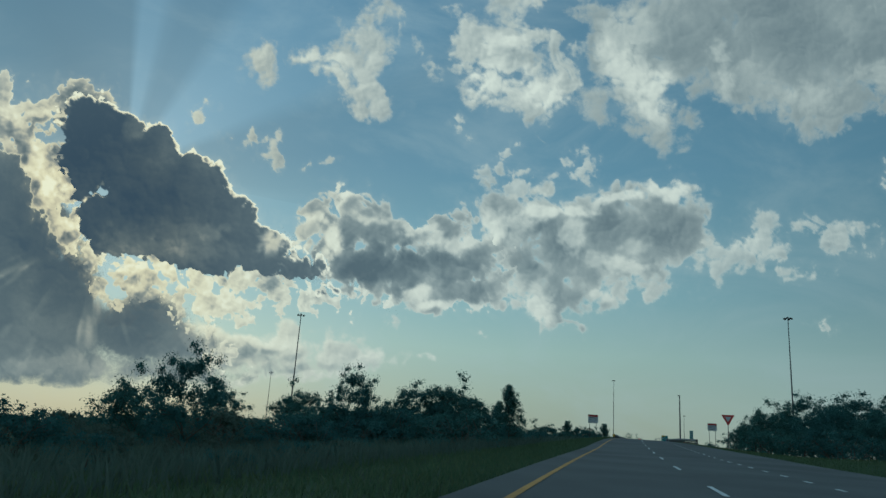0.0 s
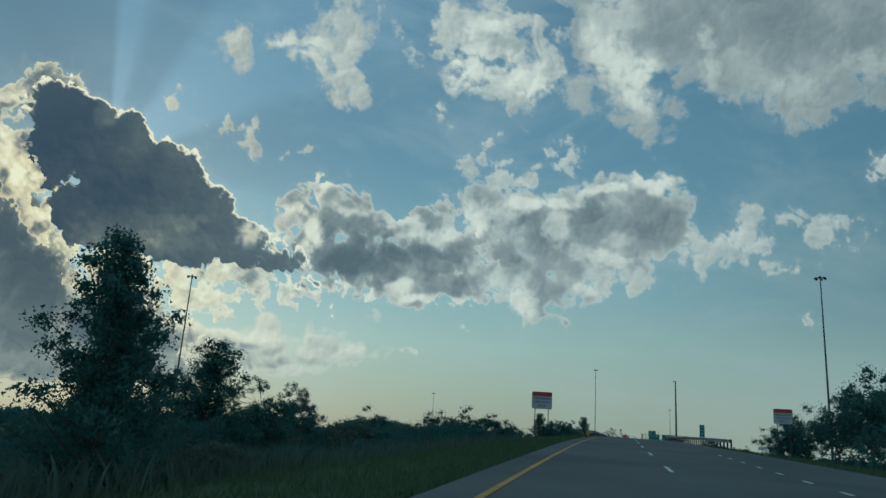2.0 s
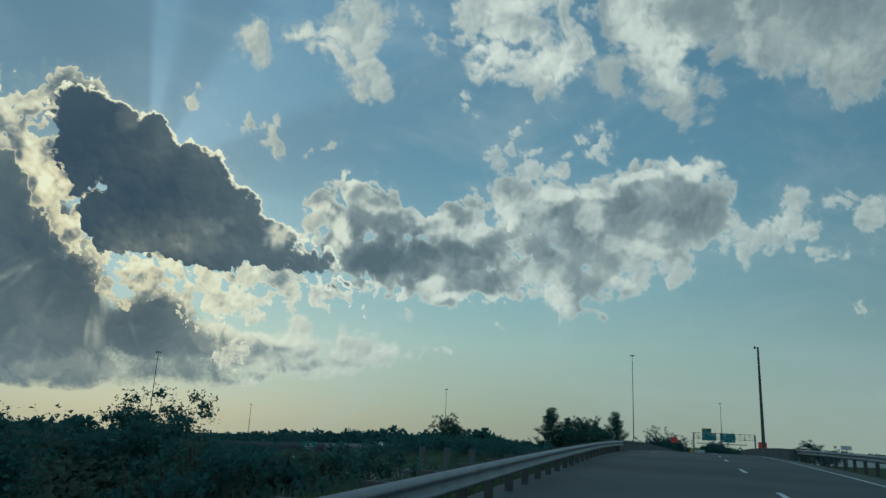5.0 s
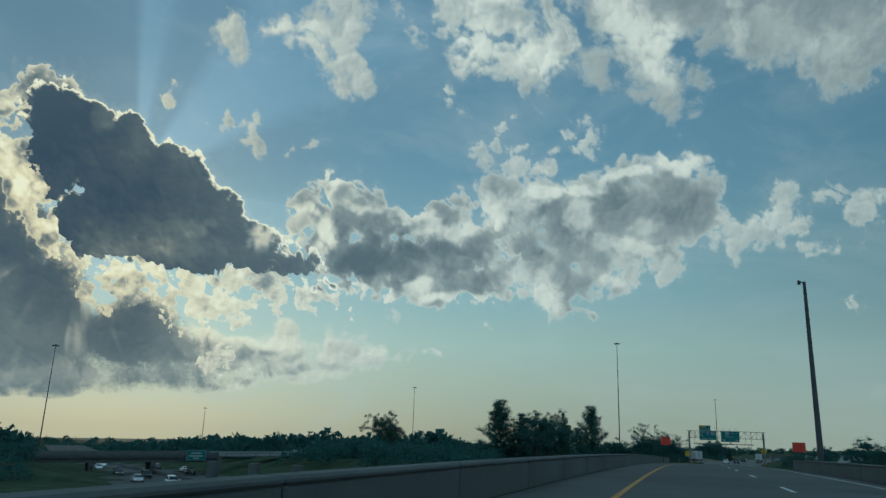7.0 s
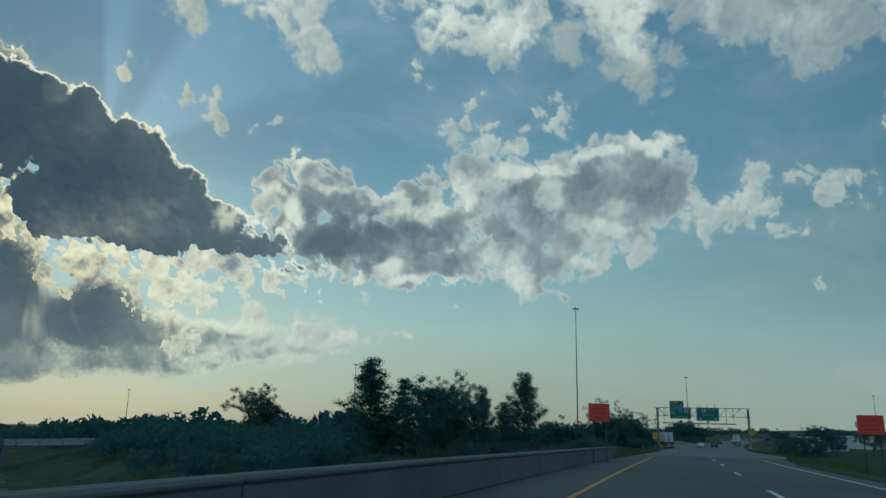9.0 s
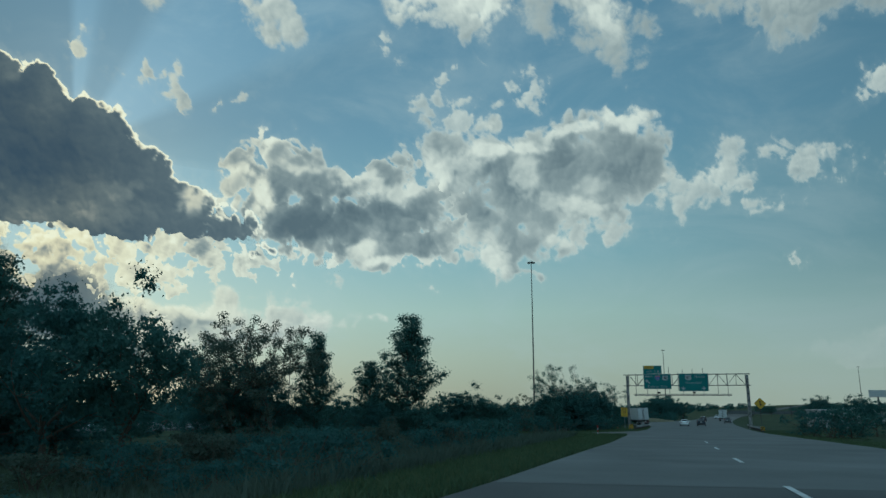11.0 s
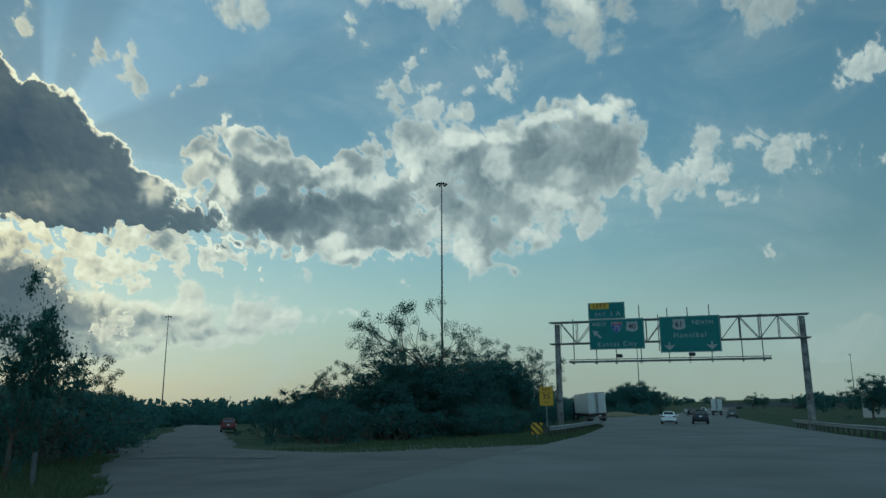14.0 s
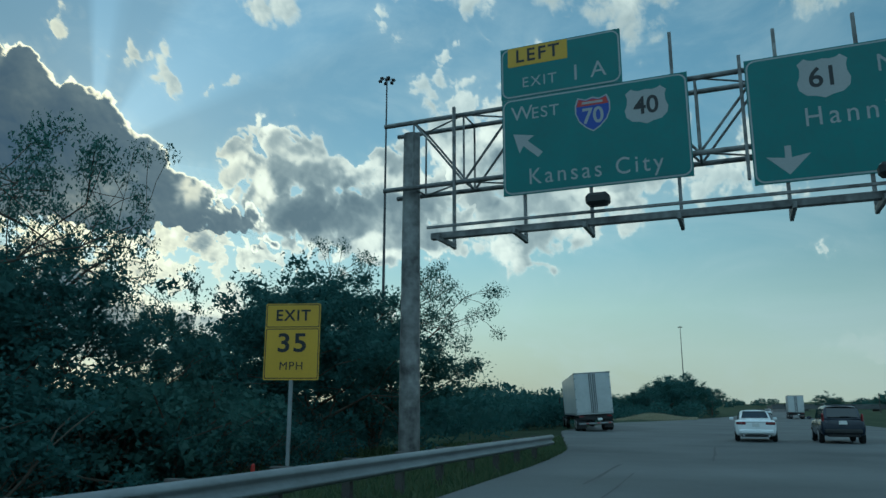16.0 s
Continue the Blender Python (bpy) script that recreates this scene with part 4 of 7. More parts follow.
CLOUD_LABELS = {
    "fringe": "torn sunlit edge of the dark cumulus",
    "dark": "tall dark grey cumulus with a bright rim before the sun", "bank": "heavy blue-grey cloud bank over the horizon",
    "broken": "broken sunlit yellow cloud below the sun", "heap": "heaped grey and white cumulus cloud", "wide": "wide grey and white cumulus cloud over the road",
    "streak": "cream streak of thin cloud low over the horizon", "tail": "torn white tail of the wide cumulus",
    "high_left": "small torn white cloud high up", "high_mid": "ragged white cloud high up", "high_right": "large soft grey cloud high up",
    "scraps": "scattered scraps of white cloud", "low_right": "faint hazy cloud low on the horizon"}
cloud_mat = cloud_material()
STEP = 2.2
for layer, group in enumerate(("low_right", "streak", "broken", "bank", "wide", "heap", "tail", "fringe", "dark", "high_left", "high_mid", "high_right", "scraps")):
    rows = [r for r in PUFFS if r[0] == group]
    pad = 60
    x0, x1 = min(r[1] - max(r[3], r[4]) for r in rows) - pad, max(r[1] + max(r[3], r[4]) for r in rows) + pad
    y0, y1 = min(r[2] - max(r[3], r[4]) for r in rows) - pad, max(r[2] + max(r[3], r[4]) for r in rows) + pad
    x0, x1, y0, y1 = max(x0, -260), min(x1, 1900), max(y0, -160), min(y1, 770)
    gx, gy = np.meshgrid(np.arange(x0, x1, STEP), np.arange(y0, y1, STEP))
    shape_ = gx.shape
    depth, tone, nearness = (f.ravel() for f in cloud_fields(gx, gy, rows, STEP))
    px, py = gx.ravel(), gy.ravel()
    place = chart_place(px, py)
    # bulge towards the viewer where the cloud is thick, and keep the sheets apart
    pull = 1 - 0.012 * layer - 0.03 * np.clip(depth / 50, 0, 1.5)
    place = START + (place - START) * pull[:, None]
    keep = (depth > -30).reshape(shape_)
    n = shape_[1]
    cell = keep[:-1, :-1] | keep[1:, :-1] | keep[:-1, 1:] | keep[1:, 1:]
    ids = (np.arange(shape_[0] - 1)[:, None] * n + np.arange(n - 1)[None])[cell]
    faces = np.stack([ids, ids + n, ids + n + 1, ids + 1], 1)
    used, inv = np.unique(faces, return_inverse=True)
    me = bpy.data.meshes.new("cloud")
    me.from_pydata(place[used].tolist(), [], inv.reshape(-1, 4).tolist())
    for key, values in (("depth", depth), ("tone", tone), ("nearness", nearness), ("softness", np.full_like(px, CLOUD_MAKE[group][6])), ("closeness", np.full_like(px, CLOUD_MAKE[group][10]))):
        me.attributes.new(key, "FLOAT", "POINT").data.foreach_set("value", values[used].astype(np.float32))
    chart = np.stack([px[used], py[used], np.full(len(used), layer * 40.0)], 1)
    me.attributes.new("chart", "FLOAT_VECTOR", "POINT").data.foreach_set("vector", chart.astype(np.float32).ravel())
    me.polygons.foreach_set("use_smooth", np.ones(len(faces), bool))
    me.materials.append(cloud_mat)
    cloud = new("cloud", me)
    tagged(cloud, CLOUD_LABELS[group], "cloud", "clouds", "structure")

# ---------------------------------------------------------------- bridge
deck = strip("bridge_deck", [float(y) for y in np.arange(183, 293, 3.0)], -4.9, 7.35, -0.5, M["concrete"], thick=1.3)
tagged(deck, "concrete bridge deck with girders below the road", "bridge", kind="structure")


def parapet(name, y0, y1, side_, label):
    """A concrete wall of cast lengths with a rounded coping."""
    wall = thing(name, Matrix.Identity(4), label, "wall", kind="structure")
    first = None
    y = y0
    while y < y1 - 0.1:
        p, q = on_road(y, side_), on_road(y + 6.0, side_)
        if first is None:
            bm = boxed((0, 2.985, 0.3), (0.3, 5.97, 0.66), 0.03)
            first = part("wall_length", bm, M["concrete"], wall)
            top = part("coping", boxed((0, 2.985, 0.68), (0.36, 5.975, 0.1), 0.035), M["concrete"], wall)
            lengths = (first, top)
        else:
            lengths = tuple(new(o.name.split(".")[0], o.data) for o in (first, top))
            for o in lengths:
                o.parent = wall
        for o in lengths:
            o.matrix_basis = Matrix.Translation(p) @ (q - p).to_track_quat("Y", "Z").to_matrix().to_4x4()
        y += 6.0
    return wall


parapet("parapet_wall", 184, 298, -4.6, "weathered concrete bridge parapet with cast joints")
parapet("parapet_wall", 190, 246, 7.05, "low concrete parapet on the far edge of the bridge")
for s in (-11, 11):
    bm = bmesh.new()
    for o in (-4, 0, 4):
        p = lower_place(-52, s)
        tube(bm, (p.x + o, p.y, rest(p.x + o, p.y) - 0.5), (p.x + o, p.y, float(road_z(p.y)) - 1.2), 0.5, 0.5, 12)
    tagged(mesh_object("bridge_pier", bm, M["concrete"]), "round concrete piers under the bridge", "pier", kind="structure")

# ---------------------------------------------------------------- guard rails


def wave_profile():
    """The folded section of a steel guard rail: (out, up)."""
    return [(0.0, 0.155), (0.04, 0.13), (0.08, 0.1), (0.08, 0.07), (0.02, 0.03), (0.0, 0.0), (0.02, -0.03), (0.08, -0.07), (0.08, -0.1), (0.04, -0.13), (0.0, -0.155)]


def guard_rail(places, face, height, label, gap=1.9):
    """A steel rail on posts along places; face: +1 where the road lies to its right."""
    rail = thing("guard_rail", Matrix.Translation(places[0]), label, "guardrail")
    origin = Vector(places[0])
    pts = [Vector(p) - origin for p in places]
    bm = bmesh.new()
    rows = []
    for i, p in enumerate(pts):
        d = (pts[min(i + 1, len(pts) - 1)] - pts[max(i - 1, 0)]).normalized()
        n = Vector((d.y, -d.x, 0)).normalized() * face
        rows.append([bm.verts.new(p + n * o + Vector((0, 0, height - 0.155 + u))) for o, u in wave_profile()])
    for r0, r1 in zip(rows, rows[1:]):
        for i in range(len(r0) - 1):
            bm.faces.new((r0[i], r0[i + 1], r1[i + 1], r1[i]))
    ob = part("rail", bm, M["steel"], rail, "galvanised folded steel rail")
    ob.data.polygons.foreach_set("use_smooth", np.ones(len(ob.data.polygons), bool))
    sol = ob.modifiers.new("thick", "SOLIDIFY")
    sol.thickness = 0.006
    post_mesh = block_mesh = None
    length = sum((b - a).length for a, b in zip(pts, pts[1:]))
    for k in range(int(length / gap) + 1):
        left_ = k * gap
        for a, b in zip(pts, pts[1:]):
            seg = (b - a).length
            if left_ <= seg:
                break
            left_ -= seg
        d = (b - a).normalized()
        p = a + d * min(left_, seg)
        n = Vector((d.y, -d.x, 0)).normalized() * face
        base = p - n * 0.22
        turn_ = math.degrees(math.atan2(d.y, d.x)) - 90
        if post_mesh is None:
            post = part("post", boxed((0, 0, height / 2 - 0.35), (0.15, 0.11, height + 0.7), 0.01), M["wood_post"], rail)
            block = part("spacer_block", boxed((0, 0, 0), (0.16, 0.13, 0.32), 0.01), M["wood_post"], rail)
            post_mesh, block_mesh = post.data, block.data
        else:
            post, block = new("post", post_mesh), new("spacer_block", block_mesh)
            post.parent = block.parent = rail
        post.matrix_basis = pose(*base, 0, 0, turn_)
        block.matrix_basis = pose(*(p - n * 0.085 + Vector((0, 0, height - 0.16))), 0, 0, turn_)
    return rail


def rail_places(y0, y1, side0, side1, step_=3.8, lift=-0.05):
    ys = np.linspace(y0, y1, max(3, int((y1 - y0) / step_)))
    return [on_road(float(y), side0 + (side1 - side0) * (y - y0) / (y1 - y0), lift) for y in ys]


guard_rail(rail_places(129, 188.8, -2.3, -4.12), 1, 0.74, "galvanised steel guard rail on timber posts before the bridge")
guard_rail(rail_places(129, 191, 10.9, 7.3), -1, 0.74, "galvanised steel guard rail along the outer edge before the bridge")
guard_rail(rail_places(422.2, 453.5, -6.8, -6.4), 1, 0.7, "galvanised steel guard rail on timber posts beside the exit lane")
guard_rail(rail_places(414, 458, 12.3, 12.9), -1, 0.72, "galvanised steel guard rail along the outer lanes")


def chevron_marker(place, turn_, size, label, flip=1):
    ob = thing("object_marker", Matrix.Translation(place) @ pose(0, 0, 0, 0, 0, turn_), label, "marker")
    part("panel", boxed((0, 0, 0.75), (size, 0.012, size), 0.003), M["sign_yellow"], ob)
    for k in range(-3, 4):
        c = k * size * 0.29
        bm = bmesh.new()
        h = size / 2
        w = size * 0.1
        pts = []
        for x, z in ((-h, -h + c * 2 - w), (h, h + c * 2 - w), (h, h + c * 2 + w), (-h, -h + c * 2 + w)):
            pts.append((flip * x, z))
        # clip the stripe to the panel
        poly = pts
        for sgn in (1, -1):
            outp = []
            for (xa, za), (xb, zb) in zip(poly, poly[1:] + poly[:1]):
                ina, inb = sgn * za <= h, sgn * zb <= h
                if ina:
                    outp.append((xa, za))
                if ina != inb:
                    s = (sgn * h - za) / (zb - za)
                    outp.append((xa + (xb - xa) * s, sgn * h))
            poly = outp
        if len(poly) < 3:
            bm.free()
            continue
        vs = [bm.verts.new((x * 0.99, -0.010, 0.75 + z * 0.99)) for x, z in poly]
        bm.faces.new(vs)
        r = bmesh.ops.extrude_face_region(bm, geom=bm.faces[:])
        bmesh.ops.translate(bm, vec=(0, 0.003, 0), verts=[v for v in r["geom"] if isinstance(v, bmesh.types.BMVert)])
        part("stripe", bm, M["sign_black"], ob, "black slanting stripe")
    part("post", boxed((0, 0.05, 0.2), (0.06, 0.05, 1.0), 0.008), M["steel"], ob)
    return ob


chevron_marker((27.95 + 0.35, 422.6, rest(28.3, 422.6) - 0.02), heading(423), 0.7, "yellow and black striped panel at the end of the guard rail", -1)
chevron_marker(on_road(128.4, -2.3, -0.25), heading(128), 0.42, "striped yellow panel before the bridge guard rail", -1)

chevron_marker(on_road(413.4, 12.3, -0.3), heading(413), 0.6, "striped yellow panel at the start of the outer guard rail")

# ---------------------------------------------------------------- signs


def square_post(parent, x, y, z0, z1, w=0.05, mat_="dark_steel"):
    """A perforated square steel post."""
    bm = boxed((x, y, (z0 + z1) / 2), (w, w, z1 - z0), 0.004)
    z = z0 + 0.15
    while z < z1 - 0.05:
        box(bm, (x, y - w / 2 - 0.001, z), (0.012, 0.004, 0.012))
        z += 0.05
    return part("post", bm, M[mat_], parent)


def text_part(parent, body, size, x, z, mat_, front, **kw):
    lettering(text_bm(body, size, x, z, front, **kw), M[mat_], parent)


def fine_sign(place, turn_, size_, label):
    """The red and white notice on two posts; place is the middle of its top edge."""
    w, h = 1.22, 1.02
    ob = thing("road_sign", Matrix.Translation(place) @ pose(0, 0, 0, 0, 0, turn_) @ Matrix.Scale(size_, 4), label, "sign", "work zone notices")
    base_z = (rest(place[0], place[1]) - place[2]) / size_
    panel = part("panel", plate_mesh(rounded(w, h, 0.09, 0, -h / 2), 0.01), M["sign_white"], ob)
    part("border", plate_mesh(rounded(w - 0.02, h - 0.02, 0.08, 0, -h / 2), 0.003), M["sign_black"], panel).matrix_basis = pose(0, -0.0065, 0)
    part("face", plate_mesh(rounded(w - 0.06, h - 0.06, 0.065, 0, -h / 2), 0.003), M["sign_white"], panel).matrix_basis = pose(0, -0.0095, 0)
    red = [(-w / 2 + 0.03, -0.27), (w / 2 - 0.03, -0.27)] + [p for p in rounded(w - 0.06, h - 0.06, 0.065, 0, -h / 2) if p[1] > -0.2]
    part("red_band", plate_mesh(red, 0.003), M["sign_red"], panel, "red band along the top").matrix_basis = pose(0, -0.0125, 0)
    for body, size, z, sq in (("MIN  $250 FINE", 0.125, -0.145, 0.78), ("SPEEDING/PASSING", 0.115, -0.40, 0.66), ("WHEN WORKERS", 0.115, -0.62, 0.72), ("PRESENT", 0.115, -0.84, 0.76)):
        text_part(ob, body, size, 0, z, "sign_black", -0.0165, squeeze=sq, space=1.08)
    for x in (-0.4, 0.4):
        square_post(ob, x, 0.035, base_z - 0.4, -0.03)
    return ob


# the sign faces the traffic: its pane stands across the road
fine_sign((-1.92, 104.78, 5.9), 8, 1.13, "white and red notice on two perforated steel posts by the verge")
fine_sign((14.15, 107.1, 5.75), -6, 0.98, "white and red notice on two posts beside the merging lane")

yield_sign = thing("yield_sign", pose(11.95, 80.0, 5.6, 0, 0, -4), "red and white triangular yield sign on a steel post", "sign")
tri_out = [(-0.58, 0), (0.58, 0), (0.62, -0.05), (0.05, -1.03), (-0.05, -1.03), (-0.62, -0.05)]
pane = part("panel", plate_mesh(tri_out[::-1], 0.008), M["sign_red"], yield_sign)
part("face", plate_mesh([(x * 0.48, -0.2 + (z + 0.0) * 0.47) for x, z in tri_out[::-1]], 0.003), M["sign_white"], pane, "white centre").matrix_basis = pose(0, -0.0062, 0)
square_post(yield_sign, 0, 0.035, rest(11.95, 80.0) - 5.6 - 0.3, -0.1, 0.06)

bridge_sign = thing("road_sign", pose(19.3, 177, 6.65, 0, 0, -5), "narrow green marker sign on one post", "sign")
part("panel", plate_mesh(rounded(0.75, 2.1, 0.06, 0, -1.05), 0.01), M["sign_green"], bridge_sign)
for z, wbar in ((-0.35, 0.35), (-0.85, 0.45), (-1.35, 0.4), (-1.75, 0.3)):
    part("writing_bar", boxed((0, -0.008, z), (wbar, 0.004, 0.16)), M["sign_white"], bridge_sign)
square_post(bridge_sign, 0, 0.04, rest(19.3, 177) - 6.65 - 0.3, -0.2, 0.08)


def work_sign(x, y, z_top, w, h, turn_, label, foot=None):
    ob = thing("work_sign", pose(x, y, z_top, 0, 0, turn_), label, "sign", "orange work signs")
    part("panel", plate_mesh(rounded(w, h, 0.05, 0, -h / 2), 0.012), M["sign_orange"], ob)
    for z, f in ((-0.28, 0.55), (-0.52, 0.7), (-0.76, 0.5)):
        part("writing_bar", boxed((0, -0.009, z * h), (w * f, 0.004, h * 0.09)), M["sign_red"], ob)
    for s in (-0.3, 0.3):
        square_post(ob, s * w, 0.045, (rest(x, y) - 0.3 if foot is None else foot) - z_top, -0.1, 0.06)
    return ob


work_sign(12.85, 283, 5.75, 1.12, 0.95, -4, "bright orange-red work sign on two posts behind the bridge parapet", float(road_z(283)) - 1.0)
work_sign(30.6, 296, 5.65, 1.6, 1.25, -6, "bright orange-red work sign beyond the bridge")

merge_sign = thing("merge_sign", pose(46.6, 413, 3.5, 0, 0, -8), "yellow diamond sign with a black merge arrow", "sign")
part("panel", plate_mesh([(0, 0.86), (-0.86, 0), (0, -0.86), (0.86, 0)], 0.01), M["sign_yellow"], merge_sign)
part("rim_line", plate_mesh([(0, 0.83), (-0.83, 0), (0, -0.83), (0.83, 0)], 0.002), M["sign_black"], merge_sign).matrix_basis = pose(0, -0.0062, 0)
part("face", plate_mesh([(0, 0.79), (-0.79, 0), (0, -0.79), (0.79, 0)], 0.002), M["sign_yellow"], merge_sign).matrix_basis = pose(0, -0.0086, 0)
arrow = plate_mesh([(-0.06, -0.45), (0.06, -0.45), (0.06, -0.16), (0.27, -0.34), (0.34, -0.26), (0.06, 0.06), (0.06, 0.2), (0.17, 0.2), (0, 0.48), (-0.17, 0.2), (-0.06, 0.2)], 0.002)
part("arrow", arrow, M["sign_black"], merge_sign, "black merging arrow").matrix_basis = pose(0, -0.0112, 0)
square_post(merge_sign, 0, 0.04, rest(46.6, 413) - 3.5 - 0.3, 0.7, 0.06)

exit_sign = thing("exit_sign", pose(28.95, 445.9, 2.6, 0, 0, 8) @ Matrix.Scale(0.87, 4), "yellow exit speed sign with black lettering on one post", "sign")
part("panel", plate_mesh(rounded(1.5, 2.05, 0.05, 0, -1.02), 0.012), M["sign_yellow"], exit_sign)
for z, h in ((-0.33, 0.62), (-1.34, 1.33)):
    part("border_line", plate_mesh(rounded(1.45, h, 0.04, 0, z), 0.002), M["sign_black"], exit_sign).matrix_basis = pose(0, -0.0072, 0)
    part("face", plate_mesh(rounded(1.405, h - 0.045, 0.03, 0, z), 0.002), M["sign_yellow"], exit_sign).matrix_basis = pose(0, -0.0096, 0)
text_part(exit_sign, "EXIT", 0.3, 0, -0.33, "sign_black", -0.015, squeeze=1.0, space=1.15, bold=0.008)
text_part(exit_sign, "35", 0.5, 0, -1.08, "sign_black", -0.015, squeeze=1.15, space=1.1, bold=0.012)
text_part(exit_sign, "MPH", 0.22, 0, -1.68, "sign_black", -0.015, squeeze=1.0, space=1.15, bold=0.0)
square_post(exit_sign, 0, 0.05, (rest(28.95, 445.9) - 2.6 - 0.3) / 0.87, -0.2, 0.09, "steel")

# ---------------------------------------------------------------- sign gantry
GA, GB = Vector((30.3, 451.9, 0)), Vector((52.9, 447.5, 0))
GD = (GB - GA).normalized()
G_TURN = math.degrees(math.atan2(GD.y, GD.x))
GANTRY = pose(GA.x, GA.y, -0.16, 0, 0, G_TURN)
SPAN = (GB - GA).length
gantry = thing("sign_gantry", GANTRY, "weathered steel truss gantry spanning the highway", "gantry")


def gantry_local(x, y):
    return GANTRY.inverted() @ Vector((x, y, 0))


for gx_ in (0.0, SPAN):
    p = GANTRY @ Vector((gx_, 0, 0))
    part("column", tubed((gx_, 0, rest(p.x, p.y) - 0.4), (gx_, 0, 9.15), 0.34, 0.27, 20), M["weathered_steel"], gantry, "mottled round steel column")
    part("base_plate", tubed((gx_, 0, rest(p.x, p.y) - 0.3), (gx_, 0, rest(p.x, p.y) + 0.08), 0.6, 0.6, 16), M["concrete"], gantry)
for yy in (-0.5, 0.5):
    for zz_ in (9.35, 7.15):
        part("chord", tubed((-0.75, yy, zz_), (SPAN + 0.6, yy, zz_), 0.075, None, 10), M["weathered_steel"], gantry)
PANELS = 13
w_ = (SPAN - 0.6) / PANELS
for k in range(PANELS + 1):
    x = 0.3 + w_ * k
    for yy in (-0.5, 0.5):
        bm = bmesh.new()
        tube(bm, (x, yy, 7.15), (x, yy, 9.35), 0.035, 0.035, 6)
        part("upright", bm, M["weathered_steel"], gantry)
        if k < PANELS:
            lo_, hi_ = (7.15, 9.35) if k % 2 else (9.35, 7.15)
            part("diagonal", tubed((x, yy, lo_), (x + w_, yy, hi_), 0.04, None, 6), M["weathered_steel"], gantry)
    for zz_ in (7.15, 9.35):
        part("cross_bar", tubed((x, -0.5, zz_), (x, 0.5, zz_), 0.03, None, 6), M["weathered_steel"], gantry)
        if k < PANELS:
            part("cross_brace", tubed((x, -0.5 if k % 2 else 0.5, zz_), (x + w_, 0.5 if k % 2 else -0.5, zz_), 0.028, None, 6), M["weathered_steel"], gantry)
# the walkway rail with the lamps, on hangers before the truss
part("lamp_rail", boxed((SPAN * 0.46 + 0.1, -1.55, 5.22), (18.6, 0.2, 0.2), 0.02), M["weathered_steel"], gantry)
part("lamp_rail", boxed((SPAN * 0.46 + 0.1, -1.9, 5.42), (18.6, 0.07, 0.08), 0.01), M["weathered_steel"], gantry)


def sign_left(x, y):
    return gantry_local(x, y).x


for gx_, top in ((1.75, 9.6), (4.0, 10.9), (5.95, 10.9), (8.35, 10.8), (10.1, 9.75), (11.0, 10.35), (12.9, 10.4), (14.9, 10.55), (17.6, 9.5), (19.4, 9.5)):
    part("hanger", boxed((gx_, -0.63, (top + 5.0) / 2 + (0.6 if gx_ == 10.1 else 0)), (0.09, 0.1, top - 5.0 - (1.2 if gx_ == 10.1 else 0)), 0.008), M["weathered_steel"], gantry)
    if gx_ != 10.1:
        part("bracket", boxed((gx_, -1.25, 5.1), (0.1, 1.35, 0.16), 0.01), M["weathered_steel"], gantry)
for gx_ in (6.35, 13.1):
    lamp = part("sign_lamp", boxed((gx_, -1.95, 5.72), (0.62, 0.42, 0.34), 0.09), M["plastic_black"], gantry, "dark sign floodlight")
    part("lens", boxed((gx_, -1.78, 5.83), (0.5, 0.3, 0.16), 0.02), M["clear_lens"], lamp)


def guide_sign(name, x0, x1, z0, z1, label):
    """A green guide sign hung on the gantry's face; x0, x1 along the gantry."""
    ob = thing(name, GANTRY @ pose((x0 + x1) / 2, -0.72, (z0 + z1) / 2), label, "sign", "green guide signs")
    w, h = x1 - x0, z1 - z0
    part("panel", plate_mesh([(-w / 2, -h / 2), (w / 2, -h / 2), (w / 2, h / 2), (-w / 2, h / 2)], 0.04), M["sign_green"], ob)
    part("border", plate_mesh(rounded(w - 0.06, h - 0.06, 0.24), 0.004), M["sign_white"], ob).matrix_basis = pose(0, -0.023, 0)
    part("face", plate_mesh(rounded(w - 0.15, h - 0.15, 0.2), 0.004), M["sign_green"], ob).matrix_basis = pose(0, -0.028, 0)
    return ob


def us_shield(parent, x, z, s, number):
    """The white badge of a numbered highway."""
    half = [(0, 0.5), (0.16, 0.47), (0.28, 0.5), (0.36, 0.55), (0.5, 0.42), (0.46, 0.28), (0.47, 0.1), (0.53, -0.08), (0.5, -0.27), (0.36, -0.42), (0.16, -0.46), (0, -0.53)]
    pts = half + [(-a, b) for a, b in half[-2:0:-1]]
    ob = part("shield", plate_mesh([(a * s * 1.12, b * s) for a, b in pts[::-1]], 0.004), M["sign_white"], parent, "white route shield")
    ob.matrix_basis = pose(x, -0.034, z)
    lettering(text_bm(number, s * 0.52, 0, 0.0, -0.006, squeeze=0.95, bold=0.012), M["sign_black"], ob)


def arrow_down(parent, x, z, s):
    a = plate_mesh([(-0.09, 0.5), (-0.09, 0.12), (-0.62, 0.2), (0, -0.42), (0.62, 0.2), (0.09, 0.12), (0.09, 0.5)], 0.004)
    ob = part("arrow", a, M["sign_white"], parent, "white lane arrow")
    ob.matrix_basis = pose(x, -0.034, z) @ Matrix.Diagonal((s, 1, s, 1))


